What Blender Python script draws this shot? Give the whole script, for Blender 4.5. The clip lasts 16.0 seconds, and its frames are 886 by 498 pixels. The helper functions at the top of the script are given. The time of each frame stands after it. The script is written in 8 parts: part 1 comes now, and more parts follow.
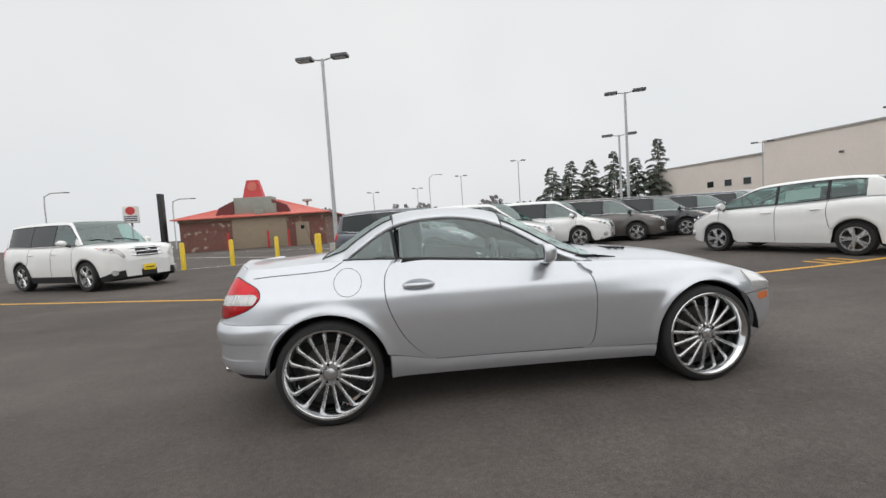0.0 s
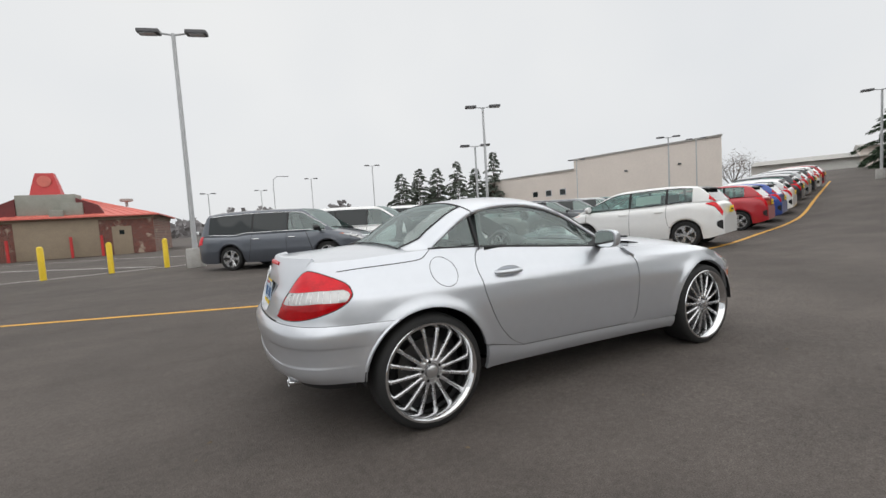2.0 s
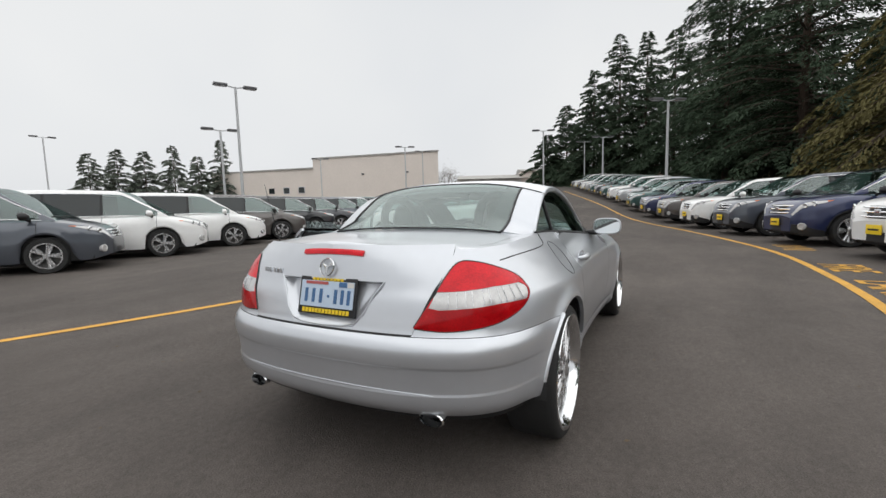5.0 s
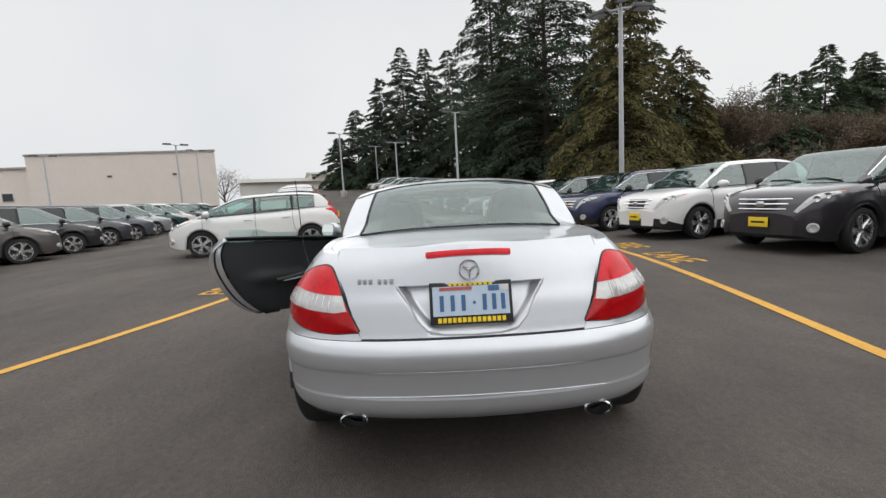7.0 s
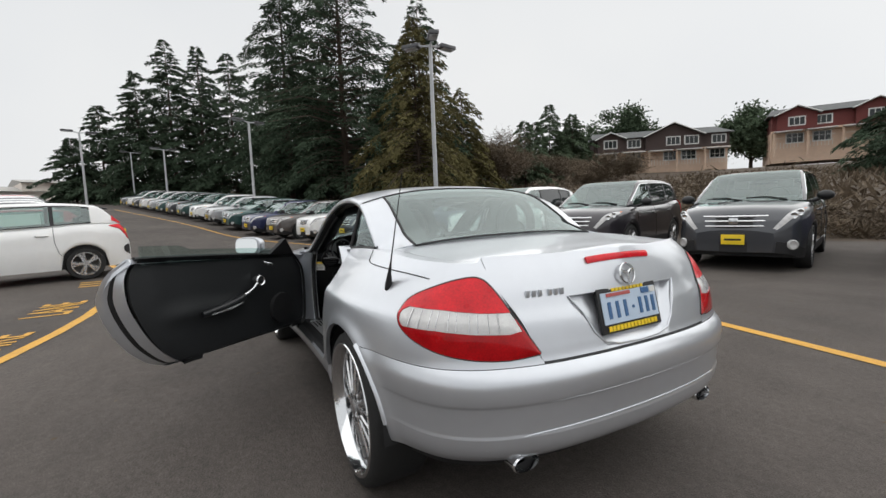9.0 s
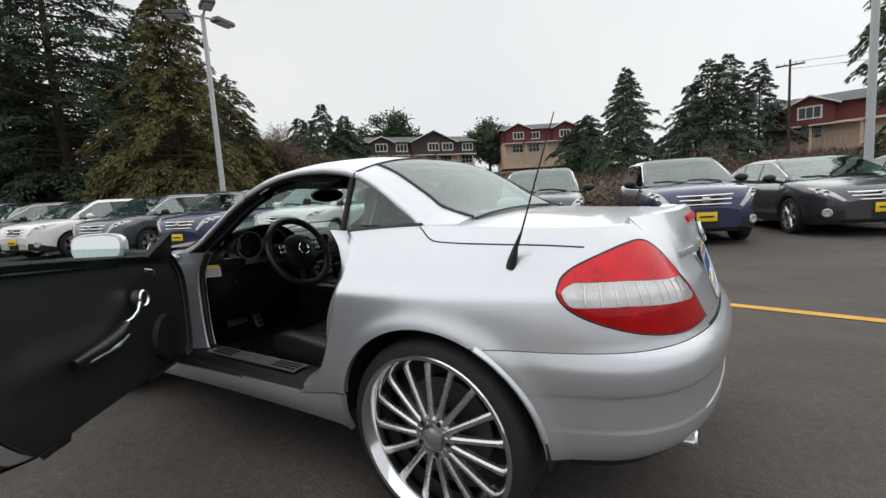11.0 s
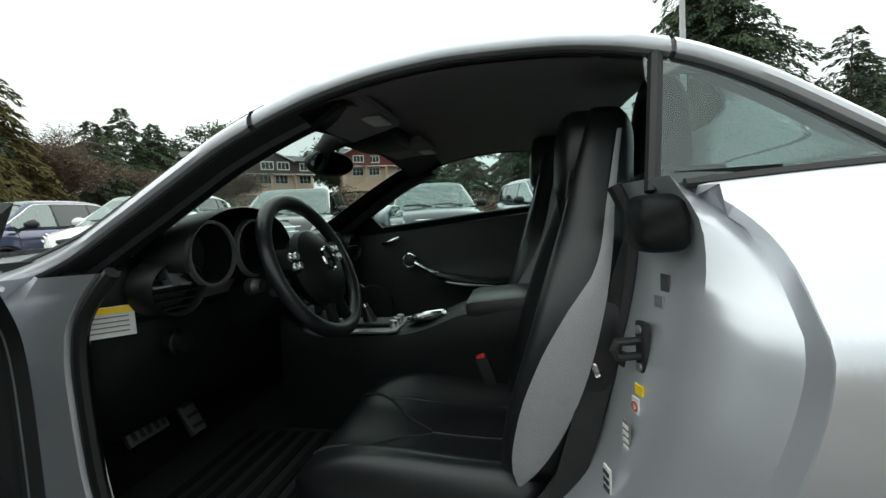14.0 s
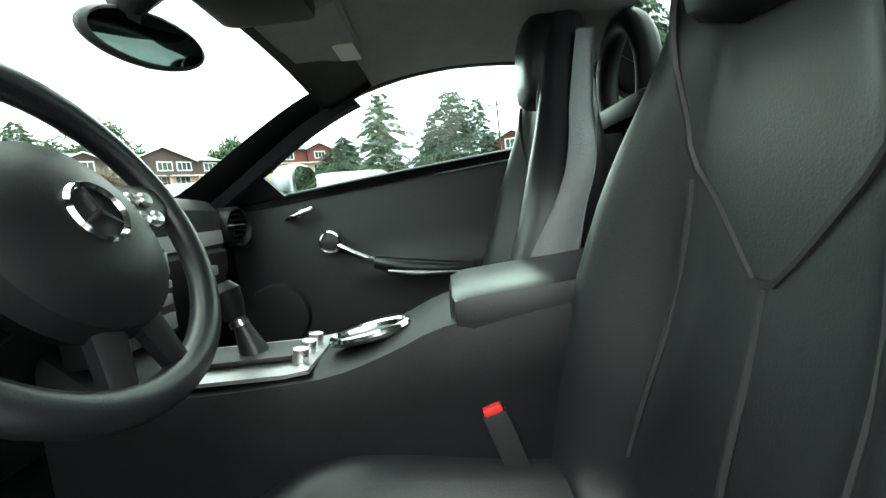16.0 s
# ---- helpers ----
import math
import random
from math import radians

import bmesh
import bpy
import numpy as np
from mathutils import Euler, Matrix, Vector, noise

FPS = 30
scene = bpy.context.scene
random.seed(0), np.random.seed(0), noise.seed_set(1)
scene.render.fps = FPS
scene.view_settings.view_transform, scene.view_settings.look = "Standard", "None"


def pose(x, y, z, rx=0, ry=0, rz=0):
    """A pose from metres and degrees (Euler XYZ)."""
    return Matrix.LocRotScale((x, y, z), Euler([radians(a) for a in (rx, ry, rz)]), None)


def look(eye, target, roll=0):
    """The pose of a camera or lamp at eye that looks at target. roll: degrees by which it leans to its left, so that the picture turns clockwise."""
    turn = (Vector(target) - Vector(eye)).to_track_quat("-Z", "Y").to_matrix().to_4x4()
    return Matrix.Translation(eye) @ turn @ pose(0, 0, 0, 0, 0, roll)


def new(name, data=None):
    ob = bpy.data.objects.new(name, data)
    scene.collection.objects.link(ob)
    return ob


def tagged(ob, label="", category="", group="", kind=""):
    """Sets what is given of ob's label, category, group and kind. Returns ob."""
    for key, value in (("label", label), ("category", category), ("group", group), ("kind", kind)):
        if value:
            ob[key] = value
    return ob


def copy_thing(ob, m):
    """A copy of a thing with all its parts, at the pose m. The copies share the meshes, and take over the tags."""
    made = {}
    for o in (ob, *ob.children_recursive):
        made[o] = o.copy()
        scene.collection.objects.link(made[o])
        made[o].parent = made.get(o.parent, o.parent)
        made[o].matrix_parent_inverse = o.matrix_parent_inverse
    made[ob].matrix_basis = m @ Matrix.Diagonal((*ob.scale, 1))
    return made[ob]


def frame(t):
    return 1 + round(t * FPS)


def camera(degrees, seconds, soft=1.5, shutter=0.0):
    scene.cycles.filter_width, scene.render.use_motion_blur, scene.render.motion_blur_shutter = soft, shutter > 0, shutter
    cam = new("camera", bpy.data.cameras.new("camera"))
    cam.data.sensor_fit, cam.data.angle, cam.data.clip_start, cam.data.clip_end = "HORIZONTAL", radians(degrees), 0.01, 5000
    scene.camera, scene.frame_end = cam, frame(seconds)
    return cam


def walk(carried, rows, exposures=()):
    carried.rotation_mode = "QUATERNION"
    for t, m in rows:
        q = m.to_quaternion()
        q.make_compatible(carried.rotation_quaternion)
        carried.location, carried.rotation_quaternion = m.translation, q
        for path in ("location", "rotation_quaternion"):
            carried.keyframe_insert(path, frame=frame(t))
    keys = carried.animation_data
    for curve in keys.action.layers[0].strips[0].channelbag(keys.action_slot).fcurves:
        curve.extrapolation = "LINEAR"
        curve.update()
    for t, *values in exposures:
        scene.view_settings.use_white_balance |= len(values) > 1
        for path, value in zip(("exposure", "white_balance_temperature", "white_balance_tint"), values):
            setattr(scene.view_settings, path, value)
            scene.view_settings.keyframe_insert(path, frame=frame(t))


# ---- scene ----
cam = camera(91.9, 16.0)
PATH = [
    (0, (0.411, -3.37, 1.157), (0.648, -1.388, 1.037), -3.7),
    (0.5, (0.045, -3.326, 1.141), (0.411, -1.364, 1.017), -3.8),
    (1, (-0.305, -3.216, 1.149), (0.236, -1.294, 1.036), -3.7),
    (1.5, (-0.644, -3.092, 1.148), (0.108, -1.243, 1.024), -3.6),
    (2, (-0.95, -2.884, 1.133), (-0.035, -1.111, 0.993), -3.6),
    (2.5, (-1.225, -2.634, 1.134), (-0.196, -0.923, 1.011), -3.7),
    (3, (-1.462, -2.377, 1.126), (-0.22, -0.813, 1.017), -3.9),
    (3.2, (-1.547, -2.278, 1.117), (-0.232, -0.774, 1.012), -3.4),
    (5.3, (-2.093, -1.046, 1.108), (-0.256, -0.278, 0.919), -2.5),
    (5.5, (-2.137, -0.915, 1.107), (-0.253, -0.266, 0.931), -3.4),
    (6, (-2.204, -0.584, 1.112), (-0.253, -0.177, 0.943), -3.3),
    (6.5, (-2.246, -0.253, 1.117), (-0.273, -0.011, 0.903), -1.3),
    (7, (-2.257, 0.092, 1.129), (-0.269, 0.093, 0.908), -3.1),
    (7.5, (-2.184, 0.437, 1.129), (-0.205, 0.243, 0.912), -3.0),
    (8, (-2.062, 0.751, 1.124), (-0.118, 0.326, 0.924), -2.6),
    (8.5, (-1.907, 1.03, 1.117), (-0.054, 0.293, 0.956), -2.4),
    (9, (-1.72, 1.292, 1.118), (0.035, 0.349, 0.943), -2.3),
    (9.5, (-1.505, 1.52, 1.105), (0.112, 0.359, 0.91), -3.0),
    (10, (-1.274, 1.692, 1.075), (0.166, 0.315, 0.903), -2.6),
    (10.2, (-1.166, 1.744, 1.069), (0.185, 0.279, 0.901), -3.4),
    (12.3, (-0.037, 1.874, 1.007), (0.583, -0.013, 0.777), -0.9),
    (12.5, (0.064, 1.825, 1.011), (0.59, -0.093, 0.802), -1.4),
    (13, (0.303, 1.692, 0.981), (0.735, -0.248, 0.759), -1.9),
    (13.5, (0.501, 1.541, 0.946), (0.9, -0.412, 0.782), -2.9),
    (14, (0.66, 1.325, 0.928), (1.028, -0.634, 0.769), -3.5),
    (14.5, (0.759, 1.173, 0.85), (1.087, -0.788, 0.631), -4.1),
    (15, (0.801, 1.059, 0.793), (1.09, -0.897, 0.493), -6.2),
    (15.5, (0.832, 0.855, 0.79), (0.977, -1.118, 0.499), -6.3),
    (16, (0.828, 0.692, 0.804), (0.855, -1.296, 0.593), -6.3),
]
walk(cam, [(t, look(eye, target, roll)) for t, eye, target, roll in PATH], [(0, 0.08, 6450, 9), (3, 0.08, 6450, 9), (5.5, 0.1, 6450, 9), (10, 0.1, 6450, 9), (12.3, 0.08, 6350, 8), (13.5, 0.3, 6350, 5), (14, 0.55, 6350, 0), (14.5, 1.1, 6400, -4), (15, 1.8, 6400, -4), (15.5, 2.4, 6400, -6), (16, 2.85, 6400, -6)])

# ---- daylight: an even overcast sky with a weak, very wide sun ----
world = bpy.data.worlds.new("overcast")
scene.world = world
world.use_nodes = True
wn, wl = world.node_tree.nodes, world.node_tree.links
wn.clear()
w_out = wn.new("ShaderNodeOutputWorld")
w_bg = wn.new("ShaderNodeBackground")
w_sky = wn.new("ShaderNodeTexSky")
w_sky.sky_type = "NISHITA"
w_sky.sun_disc = False
w_sky.sun_elevation, w_sky.sun_rotation = radians(38), radians(200)
w_sky.air_density, w_sky.dust_density = 1.5, 4.0
w_hsv = wn.new("ShaderNodeHueSaturation")
w_hsv.inputs["Saturation"].default_value = 0.1
w_hsv.inputs["Value"].default_value = 0.08
w_co = wn.new("ShaderNodeTexCoord")
w_noise = wn.new("ShaderNodeTexNoise")
w_noise.inputs["Scale"].default_value, w_noise.inputs["Detail"].default_value = 1.6, 3.0
w_ramp = wn.new("ShaderNodeValToRGB")
w_ramp.color_ramp.elements[0].position, w_ramp.color_ramp.elements[0].color = 0.3, (0.70, 0.715, 0.74, 1)
w_ramp.color_ramp.elements[1].position, w_ramp.color_ramp.elements[1].color = 0.72, (0.80, 0.80, 0.80, 1)
w_mix = wn.new("ShaderNodeMixRGB")
w_mix.inputs[0].default_value = 0.88
wl.new(w_co.outputs["Generated"], w_noise.inputs["Vector"])
wl.new(w_noise.outputs["Fac"], w_ramp.inputs["Fac"])
wl.new(w_sky.outputs["Color"], w_hsv.inputs["Color"])
wl.new(w_hsv.outputs["Color"], w_mix.inputs[1])
wl.new(w_ramp.outputs["Color"], w_mix.inputs[2])
wl.new(w_mix.outputs["Color"], w_bg.inputs["Color"])
w_bg.inputs["Strength"].default_value = 1.08
wl.new(w_bg.outputs["Background"], w_out.inputs["Surface"])

sun = new("sun", bpy.data.lights.new("sun", "SUN"))
sun.data.energy, sun.data.angle, sun.data.color = 1.9, radians(150), (1.0, 0.98, 0.95)
sun.matrix_world = look((0, 0, 30), (-8, 12, 0))

# ---- materials ----
def mat(name, color, rough=0.5, metal=0.0, vary=0.0, scale=8.0, bump=0.0, bump_scale=60.0, coat=0.0, spec=0.5, flakes=0.0, per_object=0.0):
    m = bpy.data.materials.new(name)
    m.use_nodes = True
    n, l = m.node_tree.nodes, m.node_tree.links
    b = n["Principled BSDF"]
    b.inputs["Base Color"].default_value = (*color, 1)
    b.inputs["Roughness"].default_value = rough
    b.inputs["Metallic"].default_value = metal
    b.inputs["Specular IOR Level"].default_value = spec
    if coat:
        b.inputs["Coat Weight"].default_value = coat
        b.inputs["Coat Roughness"].default_value = 0.04
    co = n.new("ShaderNodeTexCoord")
    if vary:
        fine, broad = n.new("ShaderNodeTexNoise"), n.new("ShaderNodeTexNoise")
        fine.inputs["Scale"].default_value, fine.inputs["Detail"].default_value = scale * 9, 4
        broad.inputs["Scale"].default_value, broad.inputs["Detail"].default_value = scale, 3
        add = n.new("ShaderNodeMath")
        add.operation = "ADD"
        l.new(co.outputs["Object"], fine.inputs["Vector"])
        l.new(co.outputs["Object"], broad.inputs["Vector"])
        l.new(fine.outputs["Fac"], add.inputs[0])
        l.new(broad.outputs["Fac"], add.inputs[1])
        ramp = n.new("ShaderNodeMapRange")
        ramp.inputs["From Min"].default_value, ramp.inputs["From Max"].default_value = 0.6, 1.4
        ramp.inputs["To Min"].default_value, ramp.inputs["To Max"].default_value = 1 - vary, 1 + vary
        l.new(add.outputs[0], ramp.inputs["Value"])
        mul = n.new("ShaderNodeVectorMath")
        mul.operation = "SCALE"
        mul.inputs[0].default_value = color
        l.new(ramp.outputs["Result"], mul.inputs["Scale"])
        last = mul.outputs["Vector"]
        if per_object:
            info = n.new("ShaderNodeObjectInfo")
            pr = n.new("ShaderNodeMapRange")
            pr.inputs["To Min"].default_value, pr.inputs["To Max"].default_value = 1 - per_object, 1 + per_object
            l.new(info.outputs["Random"], pr.inputs["Value"])
            mul2 = n.new("ShaderNodeVectorMath")
            mul2.operation = "SCALE"
            l.new(last, mul2.inputs[0])
            l.new(pr.outputs["Result"], mul2.inputs["Scale"])
            last = mul2.outputs["Vector"]
        l.new(last, b.inputs["Base Color"])
        rr = n.new("ShaderNodeMapRange")
        rr.inputs["To Min"].default_value, rr.inputs["To Max"].default_value = max(0.02, rough - 0.08), min(1, rough + 0.08)
        l.new(broad.outputs["Fac"], rr.inputs["Value"])
        l.new(rr.outputs["Result"], b.inputs["Roughness"])
    if bump:
        bt = n.new("ShaderNodeTexNoise")
        bt.inputs["Scale"].default_value, bt.inputs["Detail"].default_value = bump_scale, 5
        bn = n.new("ShaderNodeBump")
        bn.inputs["Strength"].default_value, bn.inputs["Distance"].default_value = bump, 0.01
        l.new(co.outputs["Object"], bt.inputs["Vector"])
        l.new(bt.outputs["Fac"], bn.inputs["Height"])
        l.new(bn.outputs["Normal"], b.inputs["Normal"])
    return m


def glass_mat(name, tint, gloss=1.0, most=0.6, power=3.0, least=0.06):
    """A thin pane: tinted see-through, with a mirror-like gloss that grows at grazing angles."""
    m = bpy.data.materials.new(name)
    m.use_nodes = True
    n, l = m.node_tree.nodes, m.node_tree.links
    n.clear()
    out, mix, tr, gl, fr, pw, mr = (n.new(k) for k in ("ShaderNodeOutputMaterial", "ShaderNodeMixShader", "ShaderNodeBsdfTransparent", "ShaderNodeBsdfGlossy", "ShaderNodeLayerWeight", "ShaderNodeMath", "ShaderNodeMapRange"))
    tr.inputs["Color"].default_value = (*tint, 1)
    gl.inputs["Color"].default_value = (gloss * 0.90, gloss, gloss * 0.98, 1)
    gl.inputs["Roughness"].default_value = 0.01
    pw.operation = "POWER"
    pw.inputs[1].default_value = power
    fr.inputs["Blend"].default_value = 0.5
    mr.inputs["To Min"].default_value, mr.inputs["To Max"].default_value = least, most
    l.new(fr.outputs["Facing"], pw.inputs[0])
    l.new(pw.outputs[0], mr.inputs["Value"])
    l.new(mr.outputs["Result"], mix.inputs[0])
    l.new(tr.outputs[0], mix.inputs[1])
    l.new(gl.outputs[0], mix.inputs[2])
    l.new(mix.outputs[0], out.inputs[0])
    return m


def paint(name, color, metal=0.0, rough=0.32):
    return mat(name, color, rough, metal, vary=0.03, scale=1.2, coat=1.0, bump=0.0)


M = {}
M["silver"] = mat("silver_paint", (0.60, 0.62, 0.655), 0.34, 0.70, vary=0.025, scale=2.0, bump=0.012, bump_scale=900, coat=0.7)
M["white"] = paint("white_paint", (0.78, 0.78, 0.77))
M["slate"] = paint("slate_paint", (0.085, 0.095, 0.115), 0.45)
M["taupe"] = paint("taupe_paint", (0.10, 0.09, 0.085), 0.4)
M["black"] = paint("black_paint", (0.012, 0.013, 0.016), 0.1)
M["navy"] = paint("navy_paint", (0.020, 0.028, 0.085), 0.3)
M["blue"] = paint("blue_paint", (0.03, 0.08, 0.35), 0.3)
M["red"] = paint("red_paint", (0.42, 0.015, 0.025), 0.2)
M["graphite"] = paint("graphite_paint", (0.055, 0.058, 0.066), 0.5)
M["silver2"] = paint("plain_silver_paint", (0.42, 0.43, 0.44), 0.6)
M["green"] = paint("green_paint", (0.03, 0.08, 0.075), 0.3)
M["plum"] = paint("plum_paint", (0.028, 0.024, 0.030), 0.3)
M["glass"] = glass_mat("tinted_glass", (0.66, 0.79, 0.76), least=0.12)
M["clear"] = glass_mat("clear_glass", (0.80, 0.90, 0.87))
M["dglass"] = mat("dark_car_glass", (0.018, 0.023, 0.024), 0.03, 0.0, spec=0.5)
M["wglass"] = glass_mat("windscreen_glass", (0.50, 0.70, 0.66), 0.85, 0.55, 2.2, 0.15)
M["sglass"] = glass_mat("side_window_glass", (0.54, 0.72, 0.68), 0.9, 0.55, 2.4, 0.15)
M["cabin"] = mat("grey_cabin_fabric", (0.10, 0.105, 0.105), 0.8, 0, vary=0.2, scale=9)
M["rubber"] = mat("tyre_rubber", (0.013, 0.013, 0.013), 0.75, 0, vary=0.25, scale=12, bump=0.2, bump_scale=160)
M["trim"] = mat("black_trim", (0.012, 0.012, 0.013), 0.55, 0, vary=0.15, scale=10)
M["chrome"] = mat("chrome", (0.75, 0.76, 0.77), 0.12, 1.0, vary=0.03, scale=20)
M["rimsil"] = mat("rim_silver", (0.60, 0.60, 0.61), 0.27, 0.9, vary=0.05, scale=14)
M["alu"] = mat("satin_aluminium", (0.50, 0.51, 0.52), 0.38, 0.9, vary=0.06, scale=30)
M["lampred"] = mat("red_lens", (0.62, 0.006, 0.016), 0.3, 0, vary=0.3, scale=16, coat=0.45, spec=0.15, bump=0.06, bump_scale=90)
M["lampdeep"] = mat("deep_red_lens", (0.38, 0.001, 0.004), 0.25, 0, vary=0.35, scale=18, coat=0.45, spec=0.15, bump=0.06, bump_scale=90)
M["lampclear"] = mat("clear_lens", (0.52, 0.515, 0.51), 0.18, 0.3, vary=0.22, scale=26, coat=0.8)
M["lampamber"] = mat("amber_lens", (0.70, 0.16, 0.02), 0.2, 0, vary=0.1, scale=25, coat=1.0)
M["yellowplate"] = mat("yellow_card", (0.85, 0.60, 0.02), 0.5, 0, vary=0.06, scale=15)
M["disc"] = mat("brake_steel", (0.09, 0.088, 0.085), 0.45, 0.8, vary=0.3, scale=20)


def asphalt_mat(name, color):
    """Worn asphalt: stone grain, hand-sized mottling, and stains some metres wide."""
    m = mat(name, color, 0.85, 0, vary=0.20, scale=3.5, bump=0.7, bump_scale=110, spec=0.3)
    n, l = m.node_tree.nodes, m.node_tree.links
    b = n["Principled BSDF"]
    last = b.inputs["Base Color"].links[0].from_socket
    co = next(k for k in n if k.type == "TEX_COORD")
    for scale, lo, hi, stretch in ((0.33, 0.76, 1.17, (1, 1, 1)), (1.1, 0.86, 1.12, (0.35, 1.2, 1)), (150.0, 0.62, 1.42, (1, 1, 1)), (28.0, 0.86, 1.12, (1, 1, 1))):
        mp, nz, mr, mul = (n.new(k) for k in ("ShaderNodeMapping", "ShaderNodeTexNoise", "ShaderNodeMapRange", "ShaderNodeVectorMath"))
        mp.inputs["Scale"].default_value = stretch
        mp.inputs["Rotation"].default_value = (0, 0, radians(-12))
        nz.inputs["Scale"].default_value, nz.inputs["Detail"].default_value, nz.inputs["Roughness"].default_value = scale, 5, 0.6
        mr.inputs["From Min"].default_value, mr.inputs["From Max"].default_value = 0.32, 0.68
        mr.inputs["To Min"].default_value, mr.inputs["To Max"].default_value = lo, hi
        mul.operation = "SCALE"
        l.new(co.outputs["Object"], mp.inputs["Vector"])
        l.new(mp.outputs["Vector"], nz.inputs["Vector"])
        l.new(nz.outputs["Fac"], mr.inputs["Value"])
        l.new(last, mul.inputs[0])
        l.new(mr.outputs["Result"], mul.inputs["Scale"])
        last = mul.outputs["Vector"]
    l.new(last, b.inputs["Base Color"])
    return m


M["asphalt"] = asphalt_mat("asphalt", (0.092, 0.079, 0.071))
M["yellowline"] = mat("yellow_road_paint", (0.62, 0.33, 0.045), 0.7, 0, vary=0.22, scale=3, bump=0.35, bump_scale=130)
M["whiteline"] = mat("white_road_paint", (0.62, 0.61, 0.58), 0.7, 0, vary=0.2, scale=3, bump=0.3, bump_scale=130)
M["polegrey"] = mat("pole_grey", (0.46, 0.47, 0.48), 0.5, 0.1, vary=0.08, scale=6)
M["lampdark"] = mat("lamp_head_bronze", (0.10, 0.10, 0.105), 0.5, 0.3, vary=0.1, scale=6)
M["lampface"] = mat("lamp_lens_frosted", (0.55, 0.56, 0.58), 0.3, 0, vary=0.06, scale=6)
M["concrete"] = mat("concrete", (0.36, 0.35, 0.33), 0.85, 0, vary=0.2, scale=4, bump=0.3, bump_scale=40)
M["wallbeige"] = mat("beige_wall", (0.74, 0.67, 0.61), 0.85, 0, vary=0.05, scale=0.35, bump=0.1, bump_scale=8)
M["wallwhite"] = mat("white_wall", (0.66, 0.65, 0.62), 0.85, 0, vary=0.08, scale=0.6)
M["mortar"] = mat("mortar", (0.10, 0.062, 0.05), 0.9, 0, vary=0.2, scale=6, bump=0.3)
M["redroof"] = mat("faded_red_metal_roof", (0.60, 0.15, 0.115), 0.5, 0, vary=0.12, scale=1.5)
M["redpaint"] = mat("red_sign_paint", (0.50, 0.035, 0.035), 0.45, 0, vary=0.15, scale=3)
M["maroon"] = mat("dark_red_boards", (0.13, 0.022, 0.022), 0.6, 0, vary=0.2, scale=3)
M["tan"] = mat("tan_boarding", (0.27, 0.215, 0.155), 0.8, 0, vary=0.12, scale=2)
M["greybox"] = mat("grey_box_metal", (0.27, 0.27, 0.235), 0.6, 0.2, vary=0.15, scale=3)
M["bollard"] = mat("yellow_bollard", (0.78, 0.55, 0.03), 0.45, 0, vary=0.15, scale=8)
M["bark"] = mat("bark", (0.06, 0.042, 0.03), 0.9, 0, vary=0.35, scale=4, bump=0.6, bump_scale=30)
M["needle"] = mat("fir_needles", (0.056, 0.080, 0.052), 0.9, 0, vary=0.5, scale=0.9, spec=0.05)
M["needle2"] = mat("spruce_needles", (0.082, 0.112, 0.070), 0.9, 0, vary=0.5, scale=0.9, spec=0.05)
M["cedar"] = mat("cedar_leaves", (0.118, 0.105, 0.046), 0.9, 0, vary=0.5, scale=0.9, spec=0.05)
# distance haze over the far conifers is put into this paler, greyer green
M["hazeneedle"] = mat("hazed_far_fir_needles", (0.112, 0.130, 0.105), 0.95, 0, vary=0.4, scale=0.6, spec=0.05)
M["bare"] = mat("bare_twigs", (0.12, 0.085, 0.06), 0.9, 0, vary=0.4, scale=2)
M["scrub"] = mat("winter_scrub", (0.120, 0.090, 0.060), 0.9, 0, vary=0.5, scale=0.8)
M["earth"] = mat("leafy_earth", (0.070, 0.050, 0.034), 0.95, 0, vary=0.4, scale=0.7, bump=0.6, bump_scale=12)


def obj(name, verts, faces, material, parent=None, label="", smooth=False):
    me = bpy.data.meshes.new(name)
    me.from_pydata([tuple(v) for v in verts], [], [tuple(f) for f in faces])
    me.validate()
    me.materials.append(material)
    if smooth:
        me.polygons.foreach_set("use_smooth", [True] * len(me.polygons))
        me.set_sharp_from_angle(angle=radians(38))
    ob = new(name, me)
    if parent:
        ob.parent = parent
    if label:
        ob["label"] = label
    return ob


def part(name, bm, material, parent, label="", smooth=True):
    me = bpy.data.meshes.new(name)
    bmesh.ops.recalc_face_normals(bm, faces=bm.faces)
    bm.to_mesh(me)
    bm.free()
    me.materials.append(material)
    if smooth:
        me.polygons.foreach_set("use_smooth", [True] * len(me.polygons))
        me.set_sharp_from_angle(angle=radians(38))
    ob = new(name, me)
    if parent:
        ob.parent = parent
    if label:
        ob["label"] = label
    return ob


def box(bm, cx, cy, cz, sx, sy, sz, m=None, bevel=0.0):
    r = bmesh.ops.create_cube(bm, size=1)
    vs = r["verts"]
    bmesh.ops.scale(bm, vec=(sx, sy, sz), verts=vs)
    if bevel:
        es = list({e for v in vs for e in v.link_edges})
        vs = list({v for f in bmesh.ops.bevel(bm, geom=es, offset=bevel, segments=2, profile=0.6, affect="EDGES")["faces"] for v in f.verts} | {v for v in vs if v.is_valid})
    t = Matrix.Translation((cx, cy, cz))
    bmesh.ops.transform(bm, matrix=(m @ t) if m else t, verts=vs)
    return vs


